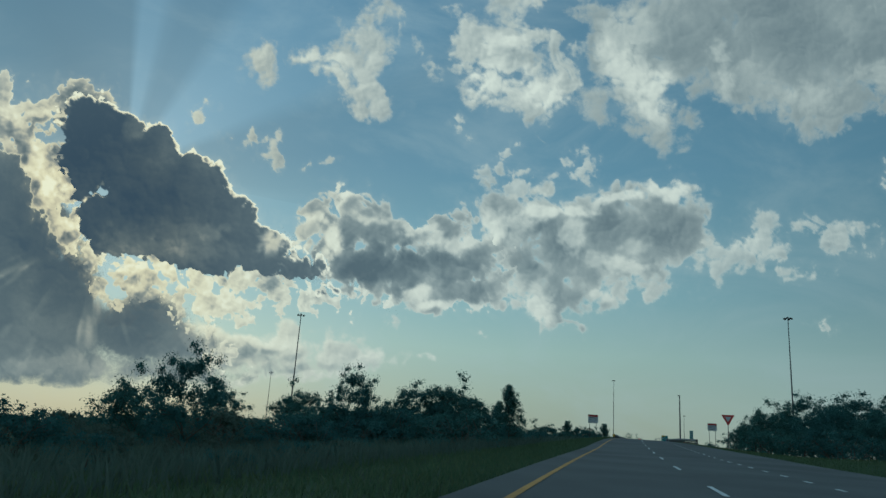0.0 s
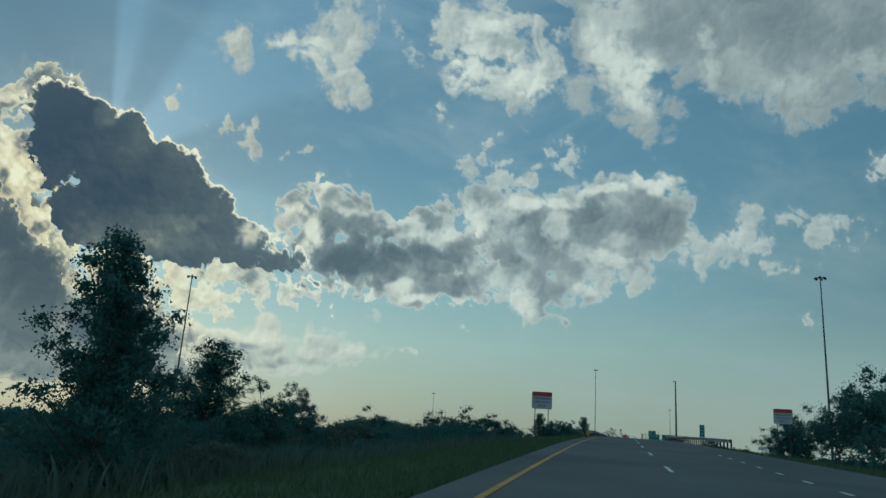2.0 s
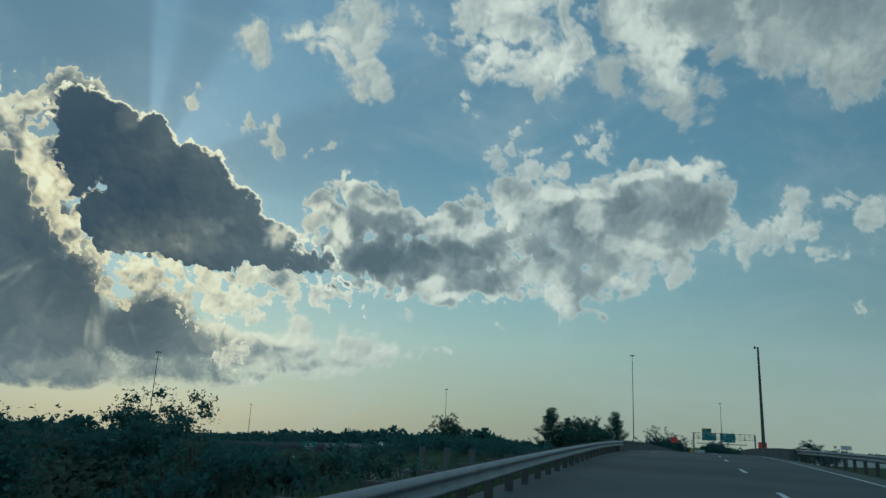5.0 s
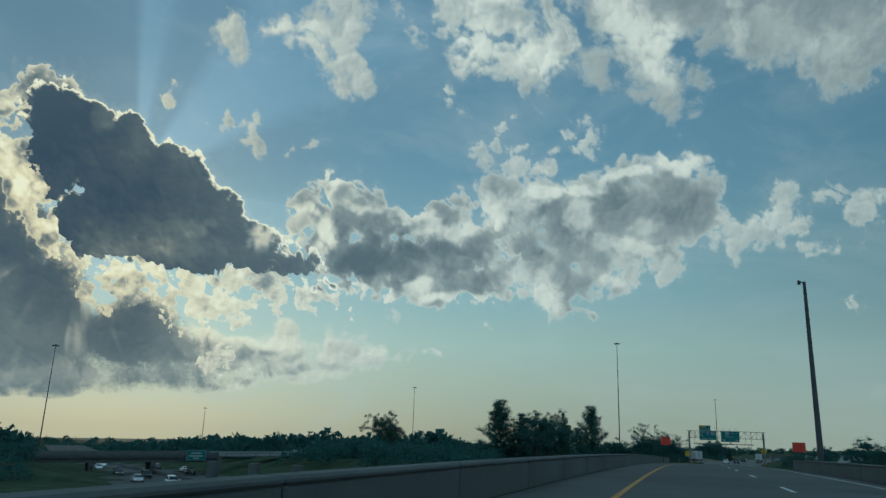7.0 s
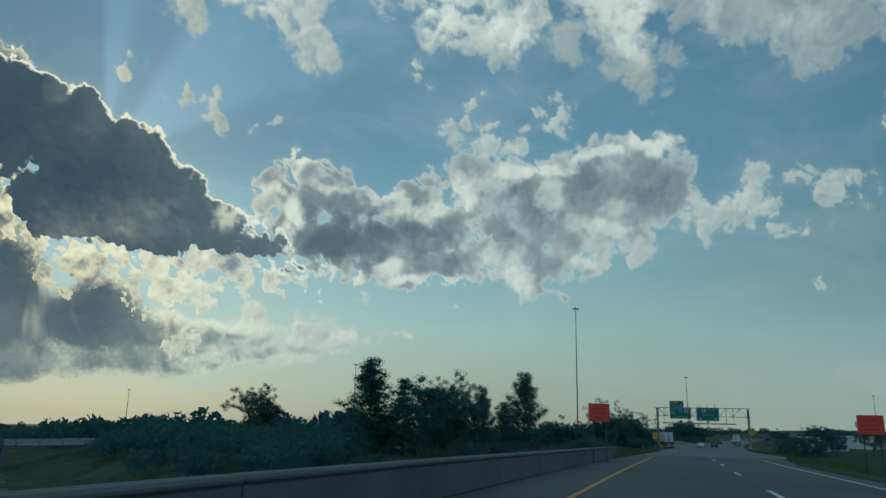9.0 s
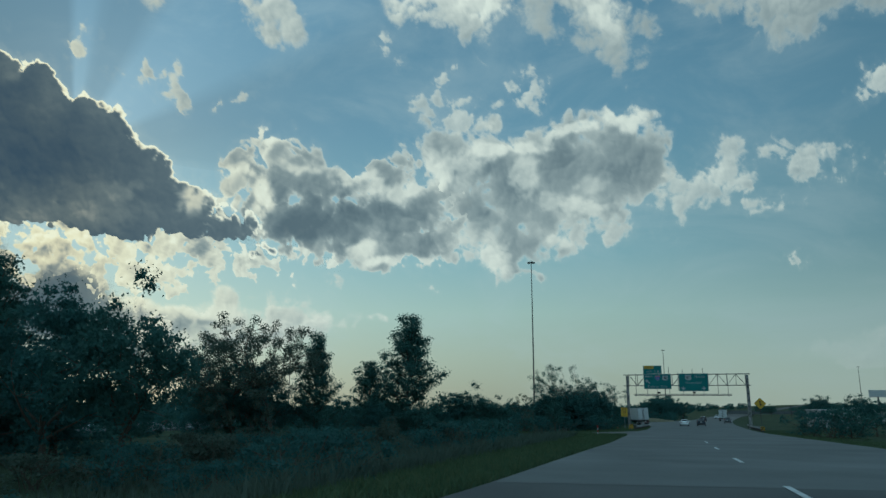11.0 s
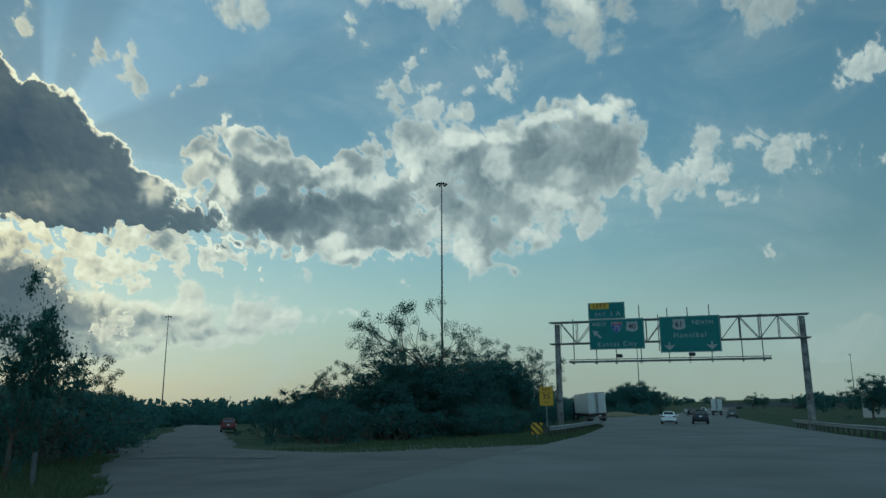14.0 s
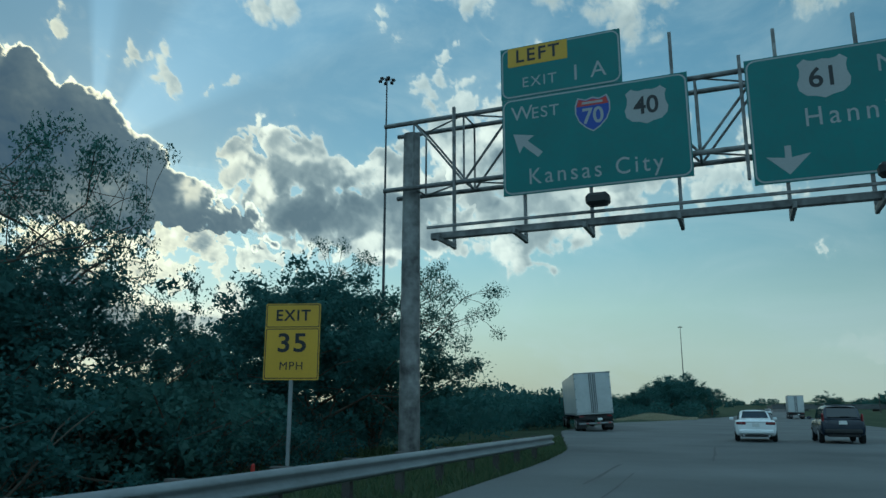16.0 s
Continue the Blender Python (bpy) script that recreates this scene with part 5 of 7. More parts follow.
ax0, ax1 = sign_left(33.6, 451.2), sign_left(38.9, 450.3)
bx0, bx1 = sign_left(40.45, 450.6), sign_left(45.75, 448.5)
panel_a = guide_sign("guide_sign", ax0, ax1, 6.45, 9.48, "green guide sign to Kansas City with route shields")
wa = ax1 - ax0
lettering(text_bm("W", 0.46, -wa / 2 + 0.62, 1.0, -0.034), M["sign_white"], panel_a)
lettering(text_bm("EST", 0.36, -wa / 2 + 1.33, 0.96, -0.034, space=1.15), M["sign_white"], panel_a)
lettering(text_bm("Kansas City", 0.5, 0.0, -1.02, -0.034, space=1.28, squeeze=0.9), M["sign_white"], panel_a)
arr = plate_mesh([(-0.1, -0.55), (0.1, -0.55), (0.1, 0.05), (0.34, 0.0), (0, 0.55), (-0.34, 0.0), (-0.1, 0.05)], 0.004)
part("arrow", arr, M["sign_white"], panel_a, "white slanting arrow").matrix_basis = pose(-wa / 2 + 0.75, -0.034, 0.02) @ pose(0, 0, 0, 0, -48, 0)
half = [(0, 0.5), (0.2, 0.44), (0.42, 0.52), (0.5, 0.3), (0.5, 0.05), (0.4, -0.2), (0.2, -0.4), (0, -0.52)]
pts = half + [(-a, b) for a, b in half[-2:0:-1]]
route = part("shield", plate_mesh([(a * 1.02, b * 1.05) for a, b in pts[::-1]], 0.004), M["sign_white"], panel_a, "blue and red route shield")
route.matrix_basis = pose(0.05, -0.034, 0.68)
part("blue_field", plate_mesh([(a * 0.94, b * 0.96) for a, b in pts[::-1]], 0.003), M["sign_blue"], route).matrix_basis = pose(0, -0.004, 0)
part("red_field", plate_mesh([(-0.46, 0.26), (0.46, 0.26), (0.4, 0.48), (0.19, 0.41), (0, 0.46), (-0.19, 0.41), (-0.4, 0.48)], 0.003), M["sign_red"], route).matrix_basis = pose(0, -0.008, 0)
part("writing_bar", boxed((0, -0.011, 0.35), (0.6, 0.003, 0.07)), M["sign_white"], route)
lettering(text_bm("70", 0.48, 0, -0.08, -0.008, squeeze=0.95, bold=0.012), M["sign_white"], route)
us_shield(panel_a, 1.55, 0.68, 1.0, "40")

panel_t = guide_sign("exit_tab_sign", ax0 - 0.02, ax0 + 3.62, 9.5, 11.17, "green tab sign with a yellow plate above the guide sign")
part("yellow_plate", plate_mesh(rounded(1.85, 0.62, 0.03), 0.004), M["sign_yellow"], panel_t, "yellow plate").matrix_basis = pose(-0.66, -0.034, 0.5)
lettering(text_bm("LEFT", 0.42, -0.66, 0.5, -0.04, space=1.2, bold=0.008), M["sign_black"], panel_t)
lettering(text_bm("EXIT", 0.33, -0.62, -0.38, -0.034, space=1.2), M["sign_white"], panel_t)
lettering(text_bm("1 A", 0.5, 0.85, -0.34, -0.034, space=1.1), M["sign_white"], panel_t)

panel_b = guide_sign("guide_sign", bx0, bx1, 6.0, 9.5, "green guide sign to Hannibal with lane arrows")
us_shield(panel_b, -0.95, 0.95, 1.05, "61")
lettering(text_bm("N", 0.48, 0.5, 1.1, -0.034), M["sign_white"], panel_b)
lettering(text_bm("ORTH", 0.38, 1.42, 1.06, -0.034, space=1.15), M["sign_white"], panel_b)
lettering(text_bm("Hannibal", 0.52, 0.0, -0.1, -0.034, space=1.32, squeeze=0.9), M["sign_white"], panel_b)
arrow_down(panel_b, -1.95, -1.2, 0.85)
arrow_down(panel_b, 1.95, -1.2, 0.85)

# ---------------------------------------------------------------- high lamp masts


def lamp_mast(x, y, top, label, radius=0.28):
    base = rest(x, y)
    ob = thing("lamp_mast", pose(x, y, base), label, "street lamp", "high lamp masts")
    h = top - base
    part("mast", tubed((0, 0, -0.4), (0, 0, h), radius, radius * 0.38, 12), M["dark_steel"], ob, "tall tapered steel pole")
    part("ring", tubed((0, 0, h - 0.35), (0, 0, h - 0.1), 0.34, 0.34, 12), M["dark_steel"], ob)
    for k in range(6):
        a = k * math.pi / 3
        c, s = math.cos(a), math.sin(a)
        arm = part("lamp_arm", tubed((0.25 * c, 0.25 * s, h - 0.25), (0.95 * c, 0.95 * s, h - 0.15), 0.05, None, 6), M["dark_steel"], ob)
        part("lamp_head", boxed((1.05 * c, 1.05 * s, h - 0.42), (0.55, 0.42, 0.42), 0.1, pose(0, 0, 0, 0, 0, math.degrees(a)).to_3x3().to_4x4()), M["plastic_black"], arm)
    part("cap", tubed((0, 0, h - 0.1), (0, 0, h + 0.35), 0.2, 0.05, 8), M["dark_steel"], ob)
    return ob


for x, y, top in ((-95.9, 213.6, 36.9), (51.8, 221.9, 41.7), (7.3, 528.3, 48.7), (-123.1, 649.8, 34.9), (-206, 425.6, 34.4)):
    lamp_mast(x, y, top, "tall grey lamp mast with a ring of lamp heads")
lamp_mast(91.0, 879, 43.6, "distant tall grey lamp mast with a ring of lamps", 0.4)
lamp_mast(285.0, 1030, 37.0, "distant tall grey lamp mast with a ring of lamps", 0.4)
lamp_mast(-310.3, 707.2, 19.9, "distant tall grey lamp mast with a ring of lamps", 0.35)

camera_pole = thing("monitor_pole", pose(25.55, 264.3, rest(25.55, 264.3)), "thick dark pole with a small traffic monitor on top", "pole")
ph = 20.9 - rest(25.55, 264.3)
part("shaft", tubed((0, 0, -0.5), (0, 0, ph), 0.3, 0.15, 14), M["dark_steel"], camera_pole)
part("bracket", tubed((0, 0, ph - 0.1), (-0.5, -0.1, ph + 0.0), 0.05, None, 6), M["dark_steel"], camera_pole)
part("monitor", tubed((-0.5, -0.1, ph - 0.3), (-0.5, -0.1, ph + 0.1), 0.16, 0.13, 10), M["plastic_black"], camera_pole)

# delineator posts by the turn-out


def delineator(x, y, h, stripes, label):
    z = rest(x, y)
    ob = thing("delineator", pose(x, y, z), label, "post")
    n = 5
    for k in range(n):
        part("band", tubed((0, 0, h * k / n - (0.1 if k == 0 else 0)), (0, 0, h * (k + 1) / n), 0.055, None, 10), M[stripes[k % 2]], ob)
    part("cap", tubed((0, 0, h), (0, 0, h + 0.03), 0.05, 0.02, 10), M[stripes[0]], ob)
    return ob


delineator(21.2, 376.5, 1.15, ("sign_red", "sign_white"), "red and white striped flexible post by the turn-out")
delineator(16.95, 390.1, 1.1, ("concrete", "concrete"), "weathered pale marker post in the grass")
delineator(17.8, 391.3, 0.85, ("concrete", "concrete"), "weathered pale marker post in the grass")
delineator(27.6, 447.0, 0.5, ("sign_red", "sign_red"), "small red marker post behind the guard rail")

# ---------------------------------------------------------------- trees and shrubs


def grow(seed, height, style):
    """Limbs as (a, b, ra, rb) and the places of the leaf clumps as (place, size)."""
    rng = random.Random(seed)
    limbs, tips = [], []

    def shoot(a, way, length, r, level, bend=0.18, droop=0.0):
        n = 3 if level < 2 else 2
        for i in range(n):
            way = (way + Vector((rng.uniform(-bend, bend), rng.uniform(-bend, bend), rng.uniform(-bend, bend) * 0.6 - droop))).normalized()
            b = a + way * (length / n)
            r2 = r * 0.78
            limbs.append((a, b, r, r2))
            a, r = b, r2
        return a, way, r

    def spread(a, way, length, r, level, depth, droop, clump):
        a, way, r = shoot(a, way, length, r, level, 0.22, droop)
        if level >= depth:
            tips.append((a, clump))
            return
        for _ in range(rng.choice((2, 3, 3))):
            side_ = Vector((rng.gauss(0, 1), rng.gauss(0, 1), rng.gauss(0.1, 0.6))).normalized()
            spread(a, (way * 0.75 + side_ * 0.75).normalized(), length * rng.uniform(0.6, 0.85), r * 0.72, level + 1, depth, droop, clump)
        if rng.random() < 0.6:
            tips.append((a, clump * 0.9))

    h = height
    if style == "poplar":
        a, r = Vector((0, 0, -0.2)), h * 0.016
        line = [a]
        for i in range(14):
            b = a + Vector((rng.uniform(-0.012, 0.012) * h, rng.uniform(-0.012, 0.012) * h, h / 14))
            limbs.append((a, b, r, r * 0.88))
            a, r = b, r * 0.88
            line.append(a)
        for k in range(64):
            f = 0.06 + 0.9 * (k + rng.random()) / 64
            ang = k * 2.4 + rng.uniform(-0.5, 0.5)
            wide_ = h * 0.45 * min(1, 0.5 + f * 2.6) * (1 - f) ** 0.62 * (0.78 + 0.3 * math.sin(ang * 2 + seed) * math.sin(f * 11 + seed)) * rng.uniform(0.7, 1.15)
            root = line[int(f * 0.86 * 14)]
            e = Vector((root.x + math.cos(ang) * wide_, root.y + math.sin(ang) * wide_, f * h + rng.uniform(0, 0.05) * h))
            mid = (root + e) / 2 - Vector((0, 0, wide_ * 0.12))
            limbs += [(root, mid, h * 0.005, h * 0.0035), (mid, e, h * 0.0035, h * 0.0015)]
            for q in (0.35, 0.6, 0.8, 1.0):
                tips.append((root + (e - root) * q + Vector((rng.gauss(0, 0.02), rng.gauss(0, 0.02), rng.gauss(0, 0.02))) * h, h * (0.062 - 0.018 * f)))
        tips.append((line[-1], h * 0.04))
    elif style == "cone":
        a, r = Vector((0, 0, -0.2)), h * 0.02
        for i in range(12):
            b = a + Vector((0, 0, h / 12))
            limbs.append((a, b, r, r * 0.86))
            f = i / 11
            for _ in range(6):
                ang = rng.uniform(0, 2 * math.pi)
                e = b + Vector((math.cos(ang), math.sin(ang), 0.15)) * h * 0.22 * (1 - f * 0.93) * rng.uniform(0.7, 1.15)
                limbs.append((b, e, r * 0.3, r * 0.1))
                tips += [(e, h * 0.05), (b + (e - b) * 0.55, h * 0.055)]
            a, r = b, r * 0.86
    elif style == "broad":
        top, way, r = shoot(Vector((0, 0, -0.2)), Vector((0, 0, 1)), h * 0.26, h * 0.026, 0, 0.1)
        for _ in range(6):
            ang = rng.uniform(0, 2 * math.pi)
            spread(top - Vector((0, 0, rng.uniform(0, h * 0.1))), Vector((math.cos(ang) * 0.8, math.sin(ang) * 0.8, rng.uniform(0.4, 1.3))).normalized(), h * 0.25, r * 0.7, 1, 3, 0.0, h * 0.075)
        for _ in range(70):
            p = Vector((rng.gauss(0, 1), rng.gauss(0, 1), rng.gauss(0, 1))).normalized() * rng.uniform(0.55, 1.0)
            lob = 0.82 + 0.22 * math.sin(3 * math.atan2(p.y, p.x) + seed) * math.cos(4 * p.z)
            tips.append((Vector((p.x * h * 0.4 * lob, p.y * h * 0.4 * lob, h * 0.5 + p.z * h * 0.44 * lob)), h * 0.07))
        # no shoots beyond the crown
        inside_ = lambda p: p.z < h * 0.95 and math.hypot(p.x, p.y) < h * 0.46
        tips = [t for t in tips if inside_(t[0])]
        limbs = [l for l in limbs if inside_(l[1])]
    elif style == "airy":
        for _ in range(3):
            ang = rng.uniform(0, 2 * math.pi)
            top, way, r = shoot(Vector((rng.uniform(-0.3, 0.3), rng.uniform(-0.3, 0.3), -0.2)), Vector((math.cos(ang) * 0.3, math.sin(ang) * 0.3, 1)).normalized(), h * 0.42, h * 0.02, 0, 0.14)
            for _ in range(4):
                ang = rng.uniform(0, 2 * math.pi)
                spread(top, Vector((math.cos(ang), math.sin(ang), rng.uniform(0.3, 1.2))).normalized(), h * 0.24, r * 0.7, 1, 3, 0.07, h * 0.034)
    elif style == "bush":
        limbs.append((Vector((0, 0, -0.25)), Vector((0, 0, 0.05)), h * 0.3, h * 0.26))
        for _ in range(14):
            ang, lean_ = rng.uniform(0, 2 * math.pi), rng.uniform(0.1, 1.1)
            spread(Vector((rng.uniform(-0.25, 0.25) * h, rng.uniform(-0.25, 0.25) * h, -0.1)), Vector((math.cos(ang) * lean_, math.sin(ang) * lean_, 1)).normalized(), h * 0.42, h * 0.012, 1, 2, 0.0, h * 0.12)
        for _ in range(14):
            ang, q = rng.uniform(0, 2 * math.pi), rng.uniform(0.2, 0.62) * h
            tips.append((Vector((math.cos(ang) * q, math.sin(ang) * q, rng.uniform(0.08, 0.4) * h)), h * 0.16))
    elif style == "weed":
        limbs.append((Vector((0, 0, -0.25)), Vector((0, 0, 0.02)), h * 0.36, h * 0.34))
        for _ in range(18):
            ang, lean_ = rng.uniform(0, 2 * math.pi), rng.uniform(0.02, 0.35)
            a0 = Vector((rng.uniform(-0.35, 0.35) * h, rng.uniform(-0.35, 0.35) * h, -0.1))
            e, w2, r2 = shoot(a0, Vector((math.cos(ang) * lean_, math.sin(ang) * lean_, 1)).normalized(), h * rng.uniform(0.6, 1.0), h * 0.006, 0, 0.06)
            for k in range(6):
                tips.append((a0 + (e - a0) * (0.3 + 0.14 * k), h * 0.055))
    return limbs, tips


def limb_mesh(limbs, smallest=0.012):
    verts, faces = [], []
    n = 6
    for a, b, ra, rb in limbs:
        d = b - a
        q = d.to_track_quat("Z", "Y").to_matrix()
        o = len(verts)
        for p, r in ((a, max(ra, smallest)), (b, max(rb, smallest))):
            for i in range(n):
                w = 2 * math.pi * i / n
                verts.append(tuple(p + q @ Vector((r * math.cos(w), r * math.sin(w), 0))))
        for i in range(n):
            faces.append((o + i, o + (i + 1) % n, o + n + (i + 1) % n, o + n + i))
    me = bpy.data.meshes.new("limbs")
    me.from_pydata(verts, [], faces)
    return me


def leaf_mesh(tips, seed, per, leaf, flat=0.8, sprays=0.0):
    """Leaves as folded diamonds round the tips."""
    rng = np.random.RandomState(seed)
    c = np.array([tuple(p) for p, _ in tips]).repeat(per, 0)
    s = np.array([v for _, v in tips]).repeat(per)
    n = len(c)
    off = rng.normal(0, 1, (n, 3))
    off *= (rng.rand(n) ** 0.4 / np.linalg.norm(off, axis=1))[:, None]
    off[:, 2] *= flat
    c = c + off * (s * 1.35)[:, None]
    c[:, 2] = np.maximum(c[:, 2], 0.02)
    u = rng.normal(0, 1, (n, 3))
    u /= np.linalg.norm(u, axis=1)[:, None]
    v = np.cross(u, rng.normal(0, 1, (n, 3)))
    v /= np.linalg.norm(v, axis=1)[:, None]
    size = leaf * rng.uniform(0.6, 1.35, n)[:, None]
    # sprays of leaves deep in the crown close it
    deep_ = rng.rand(n) < sprays
    c[deep_] -= (off * (s * 0.75)[:, None])[deep_]
    size[deep_] *= 1.7
    corners = np.stack([c - u * size, c + u * size * 0.6 + v * size * 0.6, c + u * size * 0.6 - v * size * 0.6], 1)
    me = bpy.data.meshes.new("leaves")
    me.from_pydata(corners.reshape(-1, 3).tolist(), [], (np.arange(n)[:, None] * 3 + np.arange(3)[None]).tolist())
    return me


TREE_KINDS = {}


def tree_kind(key, name, style, seed, height, per, leaf, mat_, label, category):
    limbs, tips = grow(seed, height, style)
    per, leaf = (int(per * 1.3), leaf * 0.82) if category == "tree" else (per, leaf * 0.9)
    ob = thing(name, pose(0, 0, 0), label, category)
    trunk = new("trunk" if category == "tree" else "stem", limb_mesh(limbs))
    crown = new("crown" if category == "tree" else "foliage", leaf_mesh(tips, seed, per, leaf, 0.8, {"broad": 0.4, "bush": 0.4, "poplar": 0.2, "cone": 0.4, "weed": 0.05, "airy": 0.03}[style]))
    for o, m in ((trunk, "bark"), (crown, mat_)):
        o.data.materials.append(M[m])
        o.parent = ob
    # the crown's top, but for its last stray leaves
    high = float(np.percentile([v.co.z for v in crown.data.vertices], 98.5))
    TREE_KINDS[key] = [ob, high, False]


tree_kind("poplar", "tree", "poplar", 3, 11.0, 75, 0.105, "leaf_green", "tall full-leaved poplar among the roadside shrubs", "tree")
tree_kind("poplar2", "tree", "poplar", 8, 6.5, 60, 0.07, "leaf_green", "slender pointed young tree in the shrubs", "tree")
tree_kind("broad", "tree", "broad", 5, 8.0, 75, 0.085, "leaf_dark", "dense broad-leaved tree in full leaf", "tree")
tree_kind("broad2", "tree", "broad", 17, 7.0, 75, 0.075, "leaf_green", "rounded broad-leaved tree in full leaf", "tree")
tree_kind("airy", "tree", "airy", 12, 11.0, 80, 0.07, "leaf_green", "open spreading tree with thin foliage and bare limbs", "tree")
tree_kind("airy2", "tree", "airy", 23, 8.0, 90, 0.065, "leaf_brown", "thin-leaved tree with many fine bare limbs", "tree")
tree_kind("cone", "tree", "cone", 31, 7.5, 45, 0.08, "leaf_dark", "dark conical evergreen tree", "tree")
tree_kind("bush", "shrub", "bush", 41, 3.2, 60, 0.06, "leaf_dark", "dense dark green roadside shrub", "shrub")
tree_kind("bush2", "shrub", "bush", 47, 2.6, 55, 0.055, "leaf_green", "loose green roadside shrub", "shrub")
tree_kind("bush3", "shrub", "bush", 53, 2.2, 50, 0.05, "leaf_brown", "brownish weedy roadside shrub", "shrub")
tree_kind("weed", "shrub", "weed", 61, 2.4, 30, 0.05, "leaf_brown", "tall upright weeds at the roadside", "shrub")
place_rng = random.Random(7)


def plant(key, x, y, height, wide=1.0, group="roadside trees", sink=0.05):
    ob, high, used = TREE_KINDS[key]
    s = height / high
    m = pose(x, y, rest(x, y) - sink, 0, 0, place_rng.uniform(0, 360)) @ Matrix.Diagonal((s * wide, s * wide, s, 1))
    if not used:
        TREE_KINDS[key][2] = True
        ob.matrix_basis = m
        tagged(ob, group=group)
        return ob
    return copy_thing(ob, m @ Matrix.Diagonal((1 / ob.scale.x, 1 / ob.scale.y, 1 / ob.scale.z, 1)))


def top_to(key, x, y, z_top, wide=1.0, group="roadside trees"):
    return plant(key, x, y, z_top - rest(x, y), wide, group)


# first stretch, left: trees among the shrubs
for key, x, y, z_top, wide in (("broad", -17.4, 47.7, 5.6, 0.72), ("broad2", -15.6, 49.0, 3.5, 0.8), ("broad2", -13.3, 59.7, 6.1, 1.1), ("broad", -15.6, 58.6, 5.5, 1.1), ("broad2", -17.2, 57.1, 4.0, 1.2), ("broad", -11.2, 61.5, 4.4, 1.2), ("poplar2", -9.0, 68.0, 6.4, 0.95), ("poplar2", -10.6, 70.0, 5.0, 1.0), ("broad", -15.6, 24.3, 4.0, 0.75), ("broad2", -19.5, 27.0, 3.2, 1.0),
                               ("broad2", -27.5, 62.0, 5.2, 1.0), ("broad2", -12.4, 147.1, 5.5, 1.35), ("broad", -10.6, 147.4, 5.1, 1.3), ("bush", -11.6, 144.5, 3.6, 1.6), ("broad2", -7.1, 136.2, 4.3, 1.1), ("broad", -22.6, 172.2, 5.7, 1.2), ("broad2", -19.6, 170.0, 5.2, 1.1), ("broad2", -19.0, 120.4, 4.3, 1.5), ("broad", -27.2, 124.4, 4.9, 1.1), ("airy2", -24.2, 110.8, 6.1, 0.9),
                               ("poplar", -21.0, 94.3, 7.0, 1.35), ("broad2", -19.2, 98.9, 4.6, 1.2), ("broad", -23.5, 95.0, 5.2, 1.2), ("broad2", -25.5, 92.0, 4.4, 1.2), ("bush", -9.2, 101.5, 3.2, 1.0), ("broad", -45, 80, 5.4, 1.2), ("broad2", -44, 120, 4.6, 1.2), ("poplar2", -40, 152, 5.2, 0.9)):
    top_to(key, x, y, z_top, wide)
for k in range(30):
    x, y = place_rng.uniform(-21, -8.5), place_rng.uniform(43, 66)
    if x < -9.5 - (y - 43) * 0.06:
        top_to(place_rng.choice(("bush", "bush2", "bush")), x, y, float(road_z(y)) + place_rng.uniform(0.6, 2.0), 1.35, "roadside shrubs")
# first stretch, right
for key, x, y, z_top, wide in (("broad2", 27.1, 149.4, 7.9, 1.2), ("broad", 42, 150, 12.8, 1.1), ("broad2", 29.2, 166, 5.4, 1.3), ("broad", 23.5, 146, 6.0, 1.2), ("broad", 31.2, 130, 11.7, 1.0), ("broad2", 24.5, 121, 9.4, 1.0), ("broad", 37.5, 122, 11.6, 1.15), ("broad2", 43, 128, 11.4, 1.1), ("broad", 49, 138, 10.4, 1.1), ("broad2", 20.2, 116, 7.0, 0.9), ("broad", 28, 112, 7.7, 1.2), ("broad2", 36, 112, 8.2, 1.3), ("broad", 33, 118, 9.4, 1.2), ("broad2", 40, 116, 9.2, 1.2), ("broad", 46, 120, 9.4, 1.2), ("broad2", 27, 122, 8.6, 1.2)):
    top_to(key, x, y, z_top, wide)
for k in range(16):
    x, y = 20 + k * 2.1 + place_rng.uniform(-1, 1), 104 + place_rng.uniform(-5, 16)
    plant(place_rng.choice(("bush", "bush2")), x, y, place_rng.uniform(2.2, 3.6), 1.3, "roadside shrubs")
